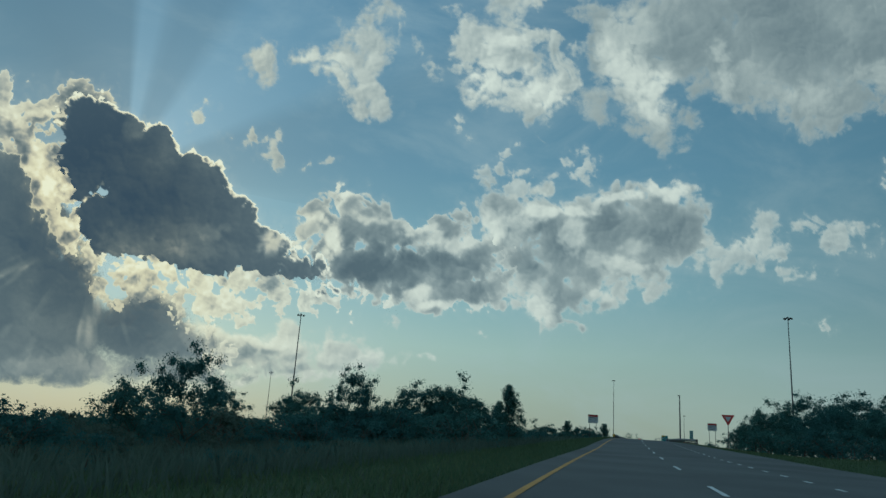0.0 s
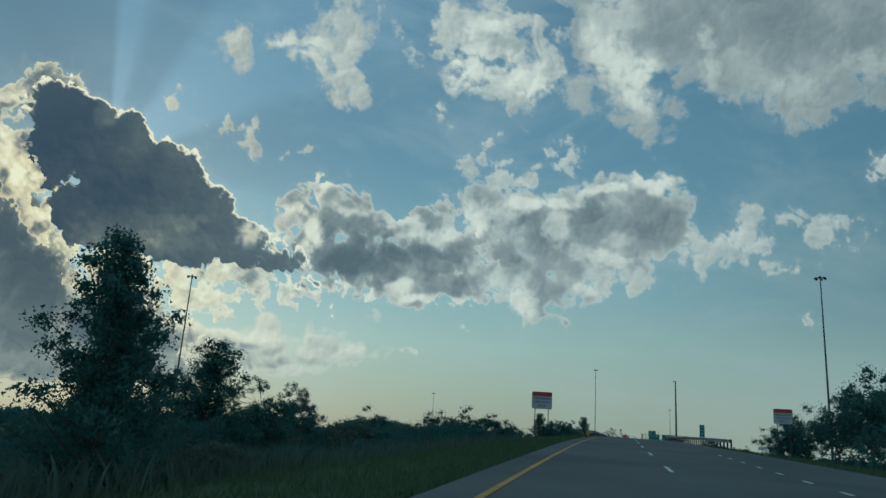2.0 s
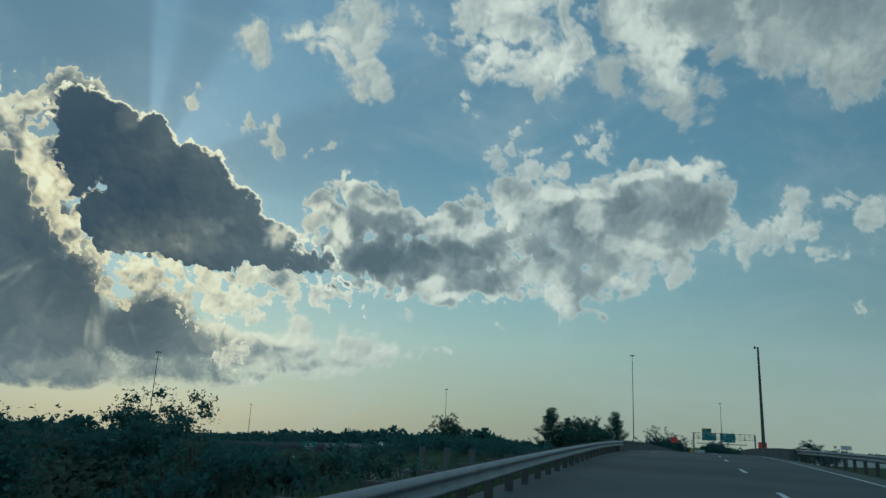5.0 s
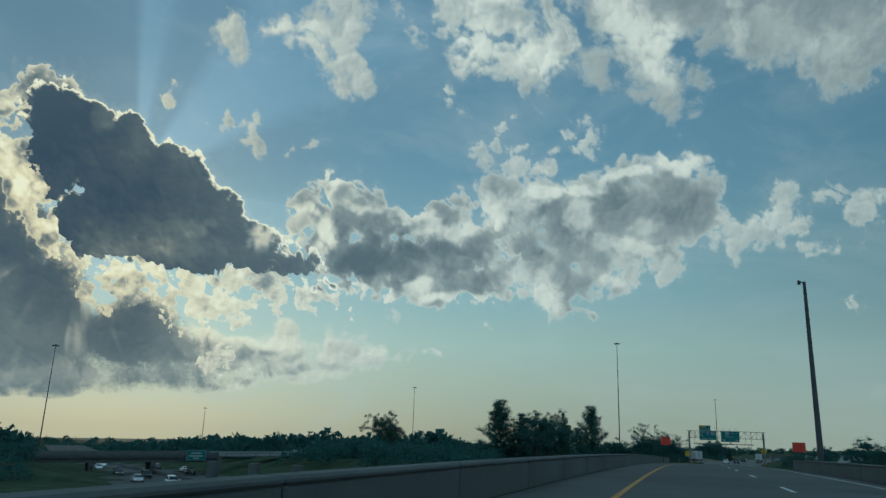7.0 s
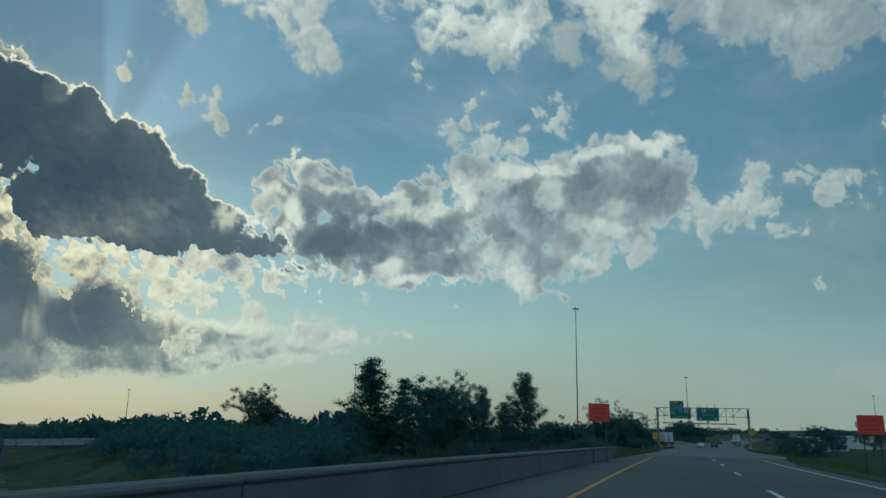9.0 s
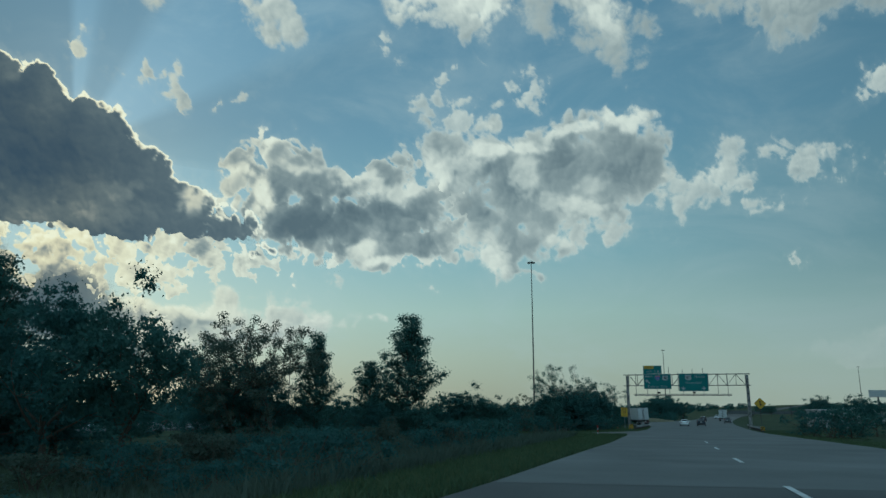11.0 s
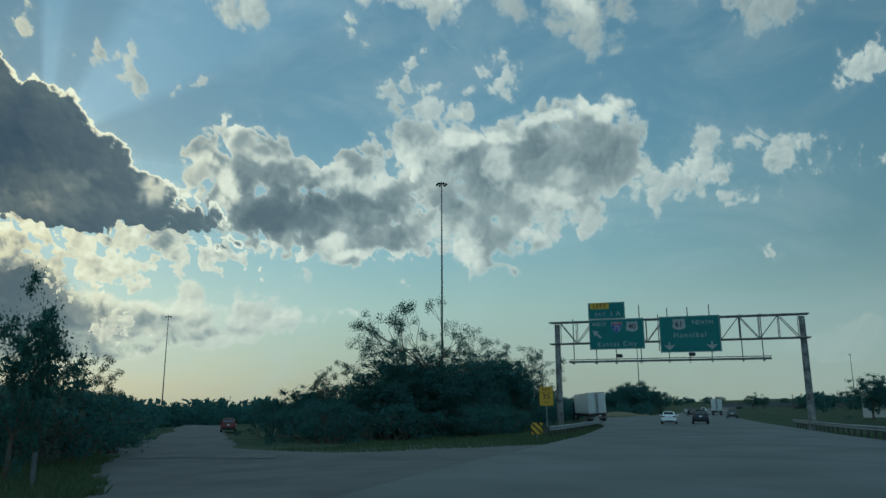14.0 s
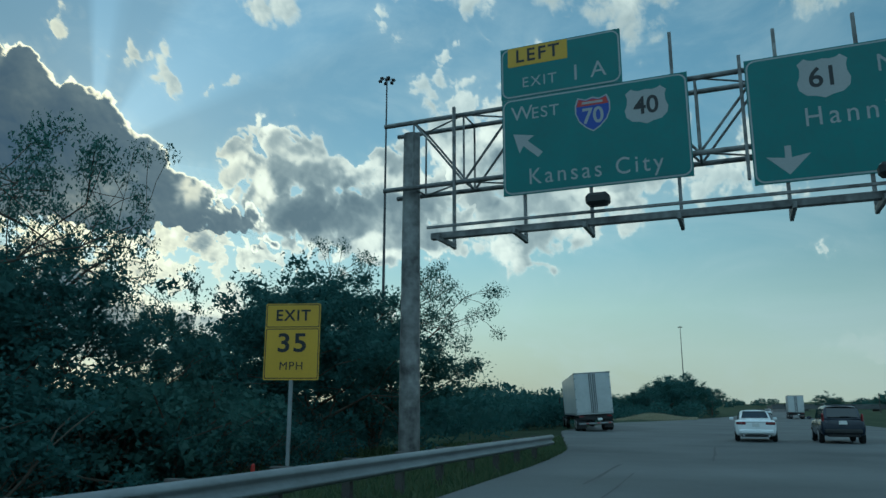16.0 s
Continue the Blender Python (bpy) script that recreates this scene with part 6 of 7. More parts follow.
# beyond the bridge, left
for key, x, y, z_top, wide in (("poplar", -15.6, 334, 11.8, 1.25), ("cone", -11.5, 335, 9.6, 1.5), ("broad", -14.0, 335, 5.4, 1.1), ("broad2", -17.8, 335, 4.0, 1.0), ("broad", -10.2, 357.5, 7.4, 0.85), ("airy2", -9.0, 358.5, 10.0, 0.9), ("airy2", -59.8, 386.8, 10.3, 1.0), ("broad2", -57, 388, 9.9, 0.9), ("poplar", 0.4, 376.5, 12.8, 1.1), ("poplar", -5.1, 361.4, 9.6, 0.85), ("broad", -9.0, 358, 6.2, 1.2), ("broad2", -12.5, 356.5, 5.8, 1.2), ("airy2", -7.5, 357.2, 10.6, 1.0), ("airy2", -10.5, 356.0, 9.0, 1.0),
                               ("poplar2", -2.4, 371.5, 7.6, 1.1), ("broad", -20, 356, 3.4, 1.2), ("broad", -12, 352, 2.8, 1.3), ("broad", -8.2, 330.1, 9.2, 0.9), ("broad2", -4.4, 330.9, 9.3, 0.9), ("broad2", -26, 362, 3.6, 1.2), ("broad2", 6.1, 388.2, 5.3, 1.35), ("broad", 3.6, 386.5, 4.4, 1.3), ("broad2", 8.6, 391, 4.0, 1.3), ("broad2", 16.4, 392.2, 4.2, 0.62), ("bush", 11.0, 400.5, 2.2, 1.2), ("bush2", 6.6, 410.5, 1.7, 1.2), ("bush", 2.2, 418, 1.2, 1.3), ("bush", -3.6, 428, 0.9, 1.4), ("bush2", 12.2, 395.5, 1.6, 1.1), ("weed", 12.6, 398.5, 2.4, 1.0), ("bush2", 8.4, 405.5, 1.9, 1.3), ("broad", 1.0, 408, 3.4, 1.5), ("broad2", -8, 404, 4.0, 1.5), ("broad", -14, 398, 4.2, 1.4), ("airy2", 4.6, 410, 3.6, 1.0),
                               ("broad", -1.0, 369, 3.2, 1.2), ("broad2", -4.5, 366, 3.6, 1.2), ("broad", 4.2, 377, 2.7, 1.2), ("broad2", 6.5, 380, 2.3, 1.2), ("broad", -8.5, 360, 3.6, 1.2), ("broad2", 2.5, 371, 3.4, 1.3)):
    top_to(key, x, y, z_top, wide)
# the overgrown clump before the gantry
for key, x, y, z_top, wide in (("broad2", 0.5, 450, 2.0, 1.3), ("broad", 4.0, 449.5, 2.6, 1.3), ("broad2", 7.5, 449, 3.6, 1.25), ("bush", 2.2, 446, 0.2, 1.3), ("bush2", 6.0, 445, 0.7, 1.3), ("airy", 16.8, 446, 10.9, 0.75), ("airy", 19.2, 449, 8.4, 0.65), ("airy2", 11.6, 446, 4.9, 1.0), ("broad", 14.5, 443, 5.4, 1.25), ("broad", 18.2, 444, 4.9, 1.15), ("broad2", 12.4, 443, 3.4, 1.2), ("broad", 21.0, 448, 4.4, 1.2), ("bush", 9.6, 442, 1.6, 1.3),
                               ("broad", 13.4, 451, 4.6, 1.2), ("broad2", 15.2, 449, 5.4, 1.1), ("broad", 17.6, 447.5, 5.3, 1.1), ("broad2", 16.2, 444.5, 5.0, 1.1), ("broad2", 19.8, 455, 4.5, 0.7), ("broad", 24.5, 459, 5.2, 1.2), ("airy", 24.2, 468.3, 8.3, 0.85), ("broad", 23.6, 467, 6.6, 0.95), ("broad", 22.5, 462, 6.4, 1.1), ("broad2", 26.5, 466, 4.6, 1.3), ("broad", 19.0, 468, 6.8, 1.1), ("broad", 18.6, 460, 2.9, 1.2), ("broad2", 11, 452, 3.2, 1.2)):
    top_to(key, x, y, z_top, wide, "overgrown clump")
for k in range(34):
    x, y = place_rng.uniform(8, 25), place_rng.uniform(431, 458)
    if x < 26 - (445 - y) * 0.25 and x > 8 + (458 - y) * 0.12 and (y > 438 or x < 17):
        plant(place_rng.choice(("bush", "bush", "bush2")), x, y, place_rng.uniform(1.8, 3.2) * (0.6 if x < 12 else 1.0), 1.3, "overgrown clump")
# shrubs along the left side
for k in range(190):
    y = place_rng.uniform(2, 178)
    off_ = place_rng.uniform(9.5, 40) + (3 if y < 20 else 0)
    x = float(road_x(y)) - off_
    if abs(y - 103) < 4 and x > -7:
        continue
    key = place_rng.choice(("bush", "bush", "bush2", "bush3", "weed"))
    if off_ < 15:
        plant(key, x, y, place_rng.uniform(0.5, 1.1), place_rng.uniform(1.1, 1.6), "roadside shrubs", 0.15)
    else:
        # their tops stand about as high as the road
        top_to(key, x, y, max(float(road_z(y)) + (place_rng.uniform(-0.2, 1.3) if y < 60 else place_rng.uniform(-1.2, 0.3)), rest(x, y) + 1.1), place_rng.uniform(0.9, 1.3), "roadside shrubs")
for k in range(130):
    y = place_rng.uniform(304, 432)
    lo_ = 10.5 if y < 366 else (24 if y < 424 else 12)
    x = float(road_x(y)) - place_rng.uniform(lo_, 42)
    if y > 424 and x > 24 or y > 398 and abs(x - track_x(y)) < 7:
        continue
    off_, s_ = low_road(x, y)
    if abs(off_) < 19:
        continue
    big = 0.6 if y < 345 else (0.8 if y < 366 else 0.45)
    plant(place_rng.choice(("bush", "bush", "bush2", "bush3", "weed")), x, y, place_rng.uniform(1.6, 3.6) * big, place_rng.uniform(1.1, 1.5), "roadside shrubs", 0.15)
# right side beyond the bridge and past the gantry
for key, x, y, z_top, wide in (("broad", 62.8, 420, 4.6, 1.2), ("broad2", 66.5, 424, 3.8, 1.2), ("broad", 88, 520, 5.2, 1.2), ("broad2", 93, 524, 4.6, 1.2), ("bush", 52, 405, 2.6, 1.3), ("bush2", 56, 408, 2.8, 1.3), ("broad2", 76, 430, 5.5, 1.1), ("broad", 40, 300, 6.2, 1.2), ("broad2", 44, 306, 5.0, 1.2)):
    top_to(key, x, y, z_top, wide, "trees across the road")
# wooded rise ahead
for key, x, y, z_top in (("broad", 20.5, 514, 0.9), ("broad2", 23.5, 517, 1.2), ("broad", 26.5, 515, 1.0), ("broad2", 29.5, 518, 1.3), ("broad", 32.2, 516, 0.8), ("cone", 35.0, 522, 0.9)):
    top_to(key, x, y, z_top, 1.4, "wooded rise")
for key, x, y, z_top in (("broad", 38.0, 598, 1.0), ("cone", 40.2, 600, 1.3), ("broad2", 42.5, 597, 1.1), ("cone", 45.0, 600, 1.5), ("broad", 47.2, 598, 1.7)):
    top_to(key, x, y, z_top, 1.4, "wooded rise")
for k in range(80):
    y = place_rng.uniform(590, 665)
    x = place_rng.uniform(8, 76) + (y - 620) * 0.15
    if x - float(road_x(y)) > -10:
        continue
    top_z = 0.9 + 4.0 * math.exp(-((x - 57.5 - (y - 620) * 0.15) / 10) ** 2) + place_rng.uniform(-1.2, 1.4)
    top_to(place_rng.choice(("broad", "broad2", "cone", "broad")), x, y, top_z, 1.3, "wooded rise")
for k in range(30):
    y = place_rng.uniform(660, 900)
    x = float(road_x(y)) + place_rng.uniform(18, 150)
    top_to(place_rng.choice(("broad", "broad2")), x, y, place_rng.uniform(-0.5, 3.5), 1.3, "distant trees")


def far_woods(name, seed, spots, label):
    """One sheet of far tree crowns, each a ragged heap of small faces."""
    rng = np.random.RandomState(seed)
    verts, faces = [], []
    for x, y, h in spots:
        z = rest(x, y)
        near_ = h < 4.7
        n, face_ = (240, 0.036) if near_ else (150, 0.062)
        p = rng.normal(0, 1, (n, 3))
        p /= np.linalg.norm(p, axis=1)[:, None]
        p *= (rng.rand(n)[:, None] ** 0.25)
        c = np.stack([x + p[:, 0] * h * 0.62, y + p[:, 1] * h * 0.5, z + h * 0.52 + p[:, 2] * h * 0.48 + rng.normal(0, h * 0.03, n)], 1)
        u = rng.normal(0, 1, (n, 3)) * h * face_
        v = rng.normal(0, 1, (n, 3)) * h * face_
        o = len(verts)
        verts += np.stack([c - u, c + v, c + u, c - v], 1).reshape(-1, 3).tolist()
        faces += (o + np.arange(n)[:, None] * 4 + np.arange(4)[None]).tolist()
    me = bpy.data.meshes.new(name)
    me.from_pydata(verts, [], faces)
    me.materials.append(M["leaf_dark"])
    return tagged(new(name, me), label, "woods", kind="stuff")


wood_rng = random.Random(99)
spots = []
for k in range(2900):
    az = radians(wood_rng.uniform(-64, 34) if k < 1200 else wood_rng.uniform(-64, -8))
    d = wood_rng.uniform(460, 1700) if k < 1200 else wood_rng.uniform(280, 900)
    x, y = d * math.sin(az), 120 + d * math.cos(az)
    if abs(low_road(x, y)[0]) < 27 or -40 < x - float(road_x(y)) < 40 or abs(over_line(x, y)[1]) < 14:
        continue
    spots.append((x, y, wood_rng.uniform(5, 9.5)))
for k in range(1500):
    x, y = wood_rng.uniform(-190, -34), wood_rng.uniform(285, 560)
    if abs(low_road(x, y)[0]) < 27 or x > float(road_x(y)) - 46 or abs(over_line(x, y)[1]) < 12:
        continue
    spots.append((x, y, wood_rng.choice((2.0, 2.6, 3.2, 4.6, 4.6)) * wood_rng.uniform(0.8, 1.0)))
# scrub on the bank between the two roads
for k in range(420):
    x, y = wood_rng.uniform(-110, -14), wood_rng.uniform(288, 362)
    if not 25 < low_road(x, y)[0] < 62 or abs(over_line(x, y)[1]) < 10 or x > float(road_x(y)) - 26:
        continue
    spots.append((x, y, wood_rng.uniform(1.6, 3.4)))
for k in range(420):
    az, d = radians(wood_rng.uniform(-62, -14)), wood_rng.uniform(1200, 3000)
    spots.append((d * math.sin(az), 120 + d * math.cos(az), wood_rng.uniform(14, 24)))
far_woods("far_woods", 5, spots, "dark distant belt of broad-leaved woods on the horizon")
# a dense thicket behind the exit lane, and scrub at the foot of the rise
spots = []
for k in range(150):
    y = wood_rng.uniform(466, 536)
    x = float(road_x(y)) + float(np.interp(y, EDGE_Y, EDGE_L)) - wood_rng.uniform(3.5, 26)
    spots.append((x, y, wood_rng.uniform(1.8, 3.2) if k % 3 else wood_rng.uniform(3.2, 4.4)))
for k in range(40):
    x, y = wood_rng.uniform(30, 62), wood_rng.uniform(572, 592)
    if x - float(road_x(y)) < -7:
        spots.append((x, y, wood_rng.uniform(2.4, 3.8)))
far_woods("thicket", 6, spots, "dense dark green thicket behind the exit lane")

# grass on the verges


def grass_patch(name, seed, count, spot, high, mat_, label):
    rng = np.random.RandomState(seed)
    xs, ys = spot(rng, count)
    zs = ground_z(xs, ys)
    h = high * rng.uniform(0.4, 1.2, count)
    a = rng.uniform(0, 2 * np.pi, count)
    w = 0.012 + 0.02 * rng.rand(count)
    lean_x, lean_y = rng.normal(0, 0.35, count) * h, rng.normal(0, 0.35, count) * h
    base = np.stack([xs, ys, zs - 0.03], 1)
    side_ = np.stack([np.cos(a) * w, np.sin(a) * w, np.zeros(count)], 1)
    tip = base + np.stack([lean_x, lean_y, h], 1)
    mid = base + np.stack([lean_x * 0.35, lean_y * 0.35, h * 0.6], 1)
    v = np.stack([base - side_, base + side_, mid + side_ * 0.7, tip, mid - side_ * 0.7], 1)
    me = bpy.data.meshes.new(name)
    me.from_pydata(v.reshape(-1, 3).tolist(), [], (np.arange(count)[:, None] * 5 + np.arange(5)[None]).tolist())
    me.materials.append(M[mat_])
    return tagged(new(name, me), label, "grass", kind="stuff")


def left_verge(y0, y1, lo_, hi_):
    def spot(rng, n):
        y = rng.uniform(y0, y1, n)
        e = np.interp(y, EDGE_Y, EDGE_L)
        return road_x(y) + e - 0.1 - (lo_ + (hi_ - lo_) * rng.rand(n) ** 1.4), y
    return spot


def right_verge(y0, y1, lo_, hi_):
    def spot(rng, n):
        y = rng.uniform(y0, y1, n)
        e = np.interp(y, EDGE_R_Y, EDGE_R)
        return road_x(y) + e + 0.1 + lo_ + (hi_ - lo_) * rng.rand(n), y
    return spot


grass_patch("verge_grass", 1, 42000, left_verge(-2, 183, 0, 9), 0.28, "leaf_grass", "green and straw-coloured grass on the verge")
grass_patch("tall_grass", 2, 30000, left_verge(0, 180, 5, 22), 0.8, "leaf_brown", "tall brownish grass behind the verge")
grass_patch("verge_grass", 3, 30000, left_verge(296, 372, 0, 9), 0.3, "leaf_grass", "green grass beside the shoulder")
grass_patch("tall_grass", 4, 22000, left_verge(300, 372, 5, 20), 0.85, "leaf_brown", "tall brownish grass before the shrubs")


def by_turnout(rng, n):
    y = rng.uniform(370, 406, n)
    e = np.array([turnout(v) for v in y])
    return road_x(y) + e + 0.15 - 15 * rng.rand(n) ** 1.5, y


grass_patch("verge_grass", 5, 34000, by_turnout, 0.34, "leaf_grass", "green grass round the turn-out")
grass_patch("verge_grass", 6, 30000, left_verge(412, 470, 0, 14), 0.3, "leaf_grass", "green grass below the guard rail")
grass_patch("verge_grass", 8, 24000, right_verge(20, 130, 0, 12), 0.25, "leaf_grass", "green grass on the outer verge")
grass_patch("verge_grass", 9, 20000, right_verge(300, 440, 0, 14), 0.22, "leaf_grass", "green mown grass on the outer verge")


def mound(rng, n):
    a, q = rng.uniform(0, 2 * np.pi, n), np.sqrt(rng.rand(n))
    return 45.5 + np.cos(a) * q * 8.0, 560 + np.sin(a) * q * 12


grass_patch("pale_grass", 10, 16000, mound, 0.5, "leaf_tan", "pale tan tall grass on the gore between the lanes")

# ---------------------------------------------------------------- vehicles


def loft(sections, close=True):
    """A closed skin over cross sections: lists of (x, z) at increasing y."""
    bm = bmesh.new()
    rings = [[bm.verts.new((x, y, z)) for x, z in pts] for y, pts in sections]
    n = len(rings[0])
    for r0, r1 in zip(rings, rings[1:]):
        for i in range(n):
            bm.faces.new((r0[i], r0[(i + 1) % n], r1[(i + 1) % n], r1[i]))
    if close:
        bm.faces.new(rings[0][::-1])
        bm.faces.new(rings[-1])
    bmesh.ops.recalc_face_normals(bm, faces=bm.faces[:])
    return bm


def hull(w, z0, z1, tuck=0.08, crown=0.04, n=6):
    """A car body's section: rounded sides, slightly domed top."""
    pts = []
    for x, z in ((-w * 0.88, z0), (-w * 0.97, z0 + (z1 - z0) * 0.18), (-w, z0 + (z1 - z0) * 0.5), (-w * 0.97, z0 + (z1 - z0) * 0.8), (-w * (1 - tuck), z1 - 0.02), (-w * 0.5, z1 + crown * 0.7), (0, z1 + crown)):
        pts.append((x, z))
    return pts + [(-x, z) for x, z in pts[-2::-1]]


def wheel(parent, x, y, r, w):
    bm = tube(bmesh.new(), (x - w / 2, y, r), (x + w / 2, y, r), r, r, 20)
    tyre_edges = [e for e in bm.edges if len(e.link_faces) == 2 and any(len(f.verts) > 4 for f in e.link_faces)]
    bmesh.ops.bevel(bm, geom=tyre_edges, offset=0.04, segments=2, affect="EDGES")
    ob = part("wheel", bm, M["rubber"], parent, "black tyre")
    s = 1 if x > 0 else -1
    part("rim", tubed((x + s * (w / 2 - 0.03), y, r), (x + s * (w / 2 + 0.01), y, r), r * 0.66, r * 0.6, 14), M["rim"], ob)


def car(m, paint, kind_, label, category="car", group=""):
    """A car whose tail is at y = 0 and whose nose points along +y."""
    ob = thing("sedan" if kind_ == "sedan" else "suv", m, label, category, group)
    if kind_ == "sedan":
        W, L, belt, roof, sill = 0.93, 4.85, 0.98, 1.45, 0.24
        low = ((0.0, 0.80, 0.42, 0.92), (0.1, 0.88, 0.30, 1.0), (0.5, 0.92, 0.26, 1.03), (1.0, 0.93, 0.24, 1.0), (2.4, 0.93, 0.24, 0.97), (3.5, 0.92, 0.24, 0.95), (4.4, 0.88, 0.26, 0.82), (4.75, 0.78, 0.32, 0.7), (4.85, 0.66, 0.4, 0.62))
        cab = ((0.55, 0.70, 1.0, 1.03), (1.25, 0.66, 0.97, 1.36), (1.75, 0.66, 0.97, 1.44), (2.5, 0.67, 0.97, 1.45), (2.95, 0.68, 0.95, 1.38), (3.75, 0.74, 0.93, 0.98))
        rear_glass = [(-0.58, 0.66, 1.08), (0.58, 0.66, 1.08), (0.5, 1.22, 1.375), (-0.5, 1.22, 1.375)]
        wheels, r = (0.98, 3.85), 0.335
    else:
        W, L, belt, roof, sill = 0.94, 4.65, 1.05, 1.68, 0.3
        low = ((0.0, 0.82, 0.48, 1.0), (0.08, 0.90, 0.36, 1.06), (0.5, 0.94, 0.32, 1.08), (1.0, 0.94, 0.3, 1.06), (2.6, 0.94, 0.3, 1.04), (3.4, 0.93, 0.3, 1.03), (4.2, 0.9, 0.32, 0.95), (4.55, 0.8, 0.38, 0.82), (4.65, 0.68, 0.46, 0.72))
        cab = ((0.06, 0.76, 1.04, 1.1), (0.38, 0.72, 1.05, 1.6), (0.7, 0.70, 1.05, 1.67), (1.8, 0.71, 1.04, 1.69), (2.5, 0.71, 1.02, 1.64), (3.35, 0.78, 1.0, 1.06))
        rear_glass = [(-0.62, 0.05, 1.12), (0.62, 0.05, 1.12), (0.58, 0.28, 1.54), (-0.58, 0.28, 1.54)]
        wheels, r = (0.9, 3.6), 0.36
    shell = part("body", loft([(y, hull(w, a, b)) for y, w, a, b in low]), M[paint], ob)
    cabin = part("cabin", loft([(y, hull(w, a, b, 0.16, 0.03)) for y, w, a, b in cab]), M[paint], ob)
    for o in (shell, cabin):
        o.data.polygons.foreach_set("use_smooth", np.ones(len(o.data.polygons), bool))
        o.modifiers.new("edges", "BEVEL").width = 0.02
        sub = o.modifiers.new("round", "SUBSURF")
        sub.levels = sub.render_levels = 1

    def pane(name, corners, off):
        bm = bmesh.new()
        bm.faces.new([bm.verts.new(c) for c in corners])
        bmesh.ops.recalc_face_normals(bm, faces=bm.faces[:])
        e = bmesh.ops.extrude_face_region(bm, geom=bm.faces[:])
        bmesh.ops.translate(bm, vec=off, verts=[v for v in e["geom"] if isinstance(v, bmesh.types.BMVert)])
        bmesh.ops.recalc_face_normals(bm, faces=bm.faces[:])
        return part(name, bm, M["dark_glass"], ob, "dark tinted glass")

    pane("rear_window", [(x, y - 0.035, z + 0.03) for x, y, z in rear_glass], (0, -0.012, 0.008))
    for s in (-1, 1):
        if kind_ == "sedan":
            pane("side_window", [(s * 0.735, 1.15, 1.02), (s * 0.735, 3.45, 1.0), (s * 0.66, 2.85, 1.33), (s * 0.645, 1.5, 1.34)], (s * 0.012, 0, 0))
            part("tail_light", boxed((s * 0.63, 0.05, 0.86), (0.42, 0.16, 0.13), 0.03), M["tail_red"], ob, "red tail light")
        else:
            pane("side_window", [(s * 0.775, 0.45, 1.1), (s * 0.775, 3.1, 1.08), (s * 0.72, 2.5, 1.52), (s * 0.71, 0.6, 1.53)], (s * 0.012, 0, 0))
            part("tail_light", boxed((s * 0.78, 0.07, 1.14), (0.1, 0.14, 0.36), 0.04), M["tail_red"], ob, "tall red tail light")
        part("mirror", boxed((s * (W + 0.09), L * 0.68, belt + 0.06), (0.2, 0.12, 0.15), 0.04), M[paint], ob)
        part("headlight", boxed((s * 0.62, L - 0.22, 0.72), (0.34, 0.2, 0.14), 0.04), M["clear_lens"], ob)
        for y in wheels:
            wheel(ob, s * (W - 0.12), y, r, 0.22)
    pane("windscreen", [(-0.62, cab[-2][0] + 0.1, cab[-2][3] - 0.04), (0.62, cab[-2][0] + 0.1, cab[-2][3] - 0.04), (0.7, cab[-1][0] + 0.02, cab[-1][3] + 0.05), (-0.7, cab[-1][0] + 0.02, cab[-1][3] + 0.05)], (0, 0.01, 0.012))
    part("bumper", boxed((0, 0.05, sill + 0.24), (1.5, 0.2, 0.2), 0.05), M["plastic_black"] if kind_ != "sedan" else M[paint], ob)
    part("lower_panel", boxed((0, 0.1, sill + 0.06), (1.3, 0.2, 0.12), 0.03), M["plastic_black"], ob)
    part("number_plate", boxed((0, -0.03, 0.78 if kind_ == "sedan" else 0.92), (0.32, 0.02, 0.16), 0.005), M["plate"], ob)
    if kind_ == "sedan":
        part("boot_trim", boxed((0, -0.01, 0.9), (0.9, 0.02, 0.03), 0.005), M["rim"], ob)
        for s in (-1, 1):
            part("exhaust", tubed((s * 0.55, -0.02, 0.3), (s * 0.55, 0.2, 0.3), 0.05, None, 10), M["rim"], ob)
    else:
        part("rear_wiper", boxed((0.1, -0.0, 1.18), (0.4, 0.015, 0.02)), M["plastic_black"], ob)
        part("roof_spoiler", boxed((0, 0.28, 1.68), (1.2, 0.3, 0.05), 0.02), M[paint], ob)
    return ob


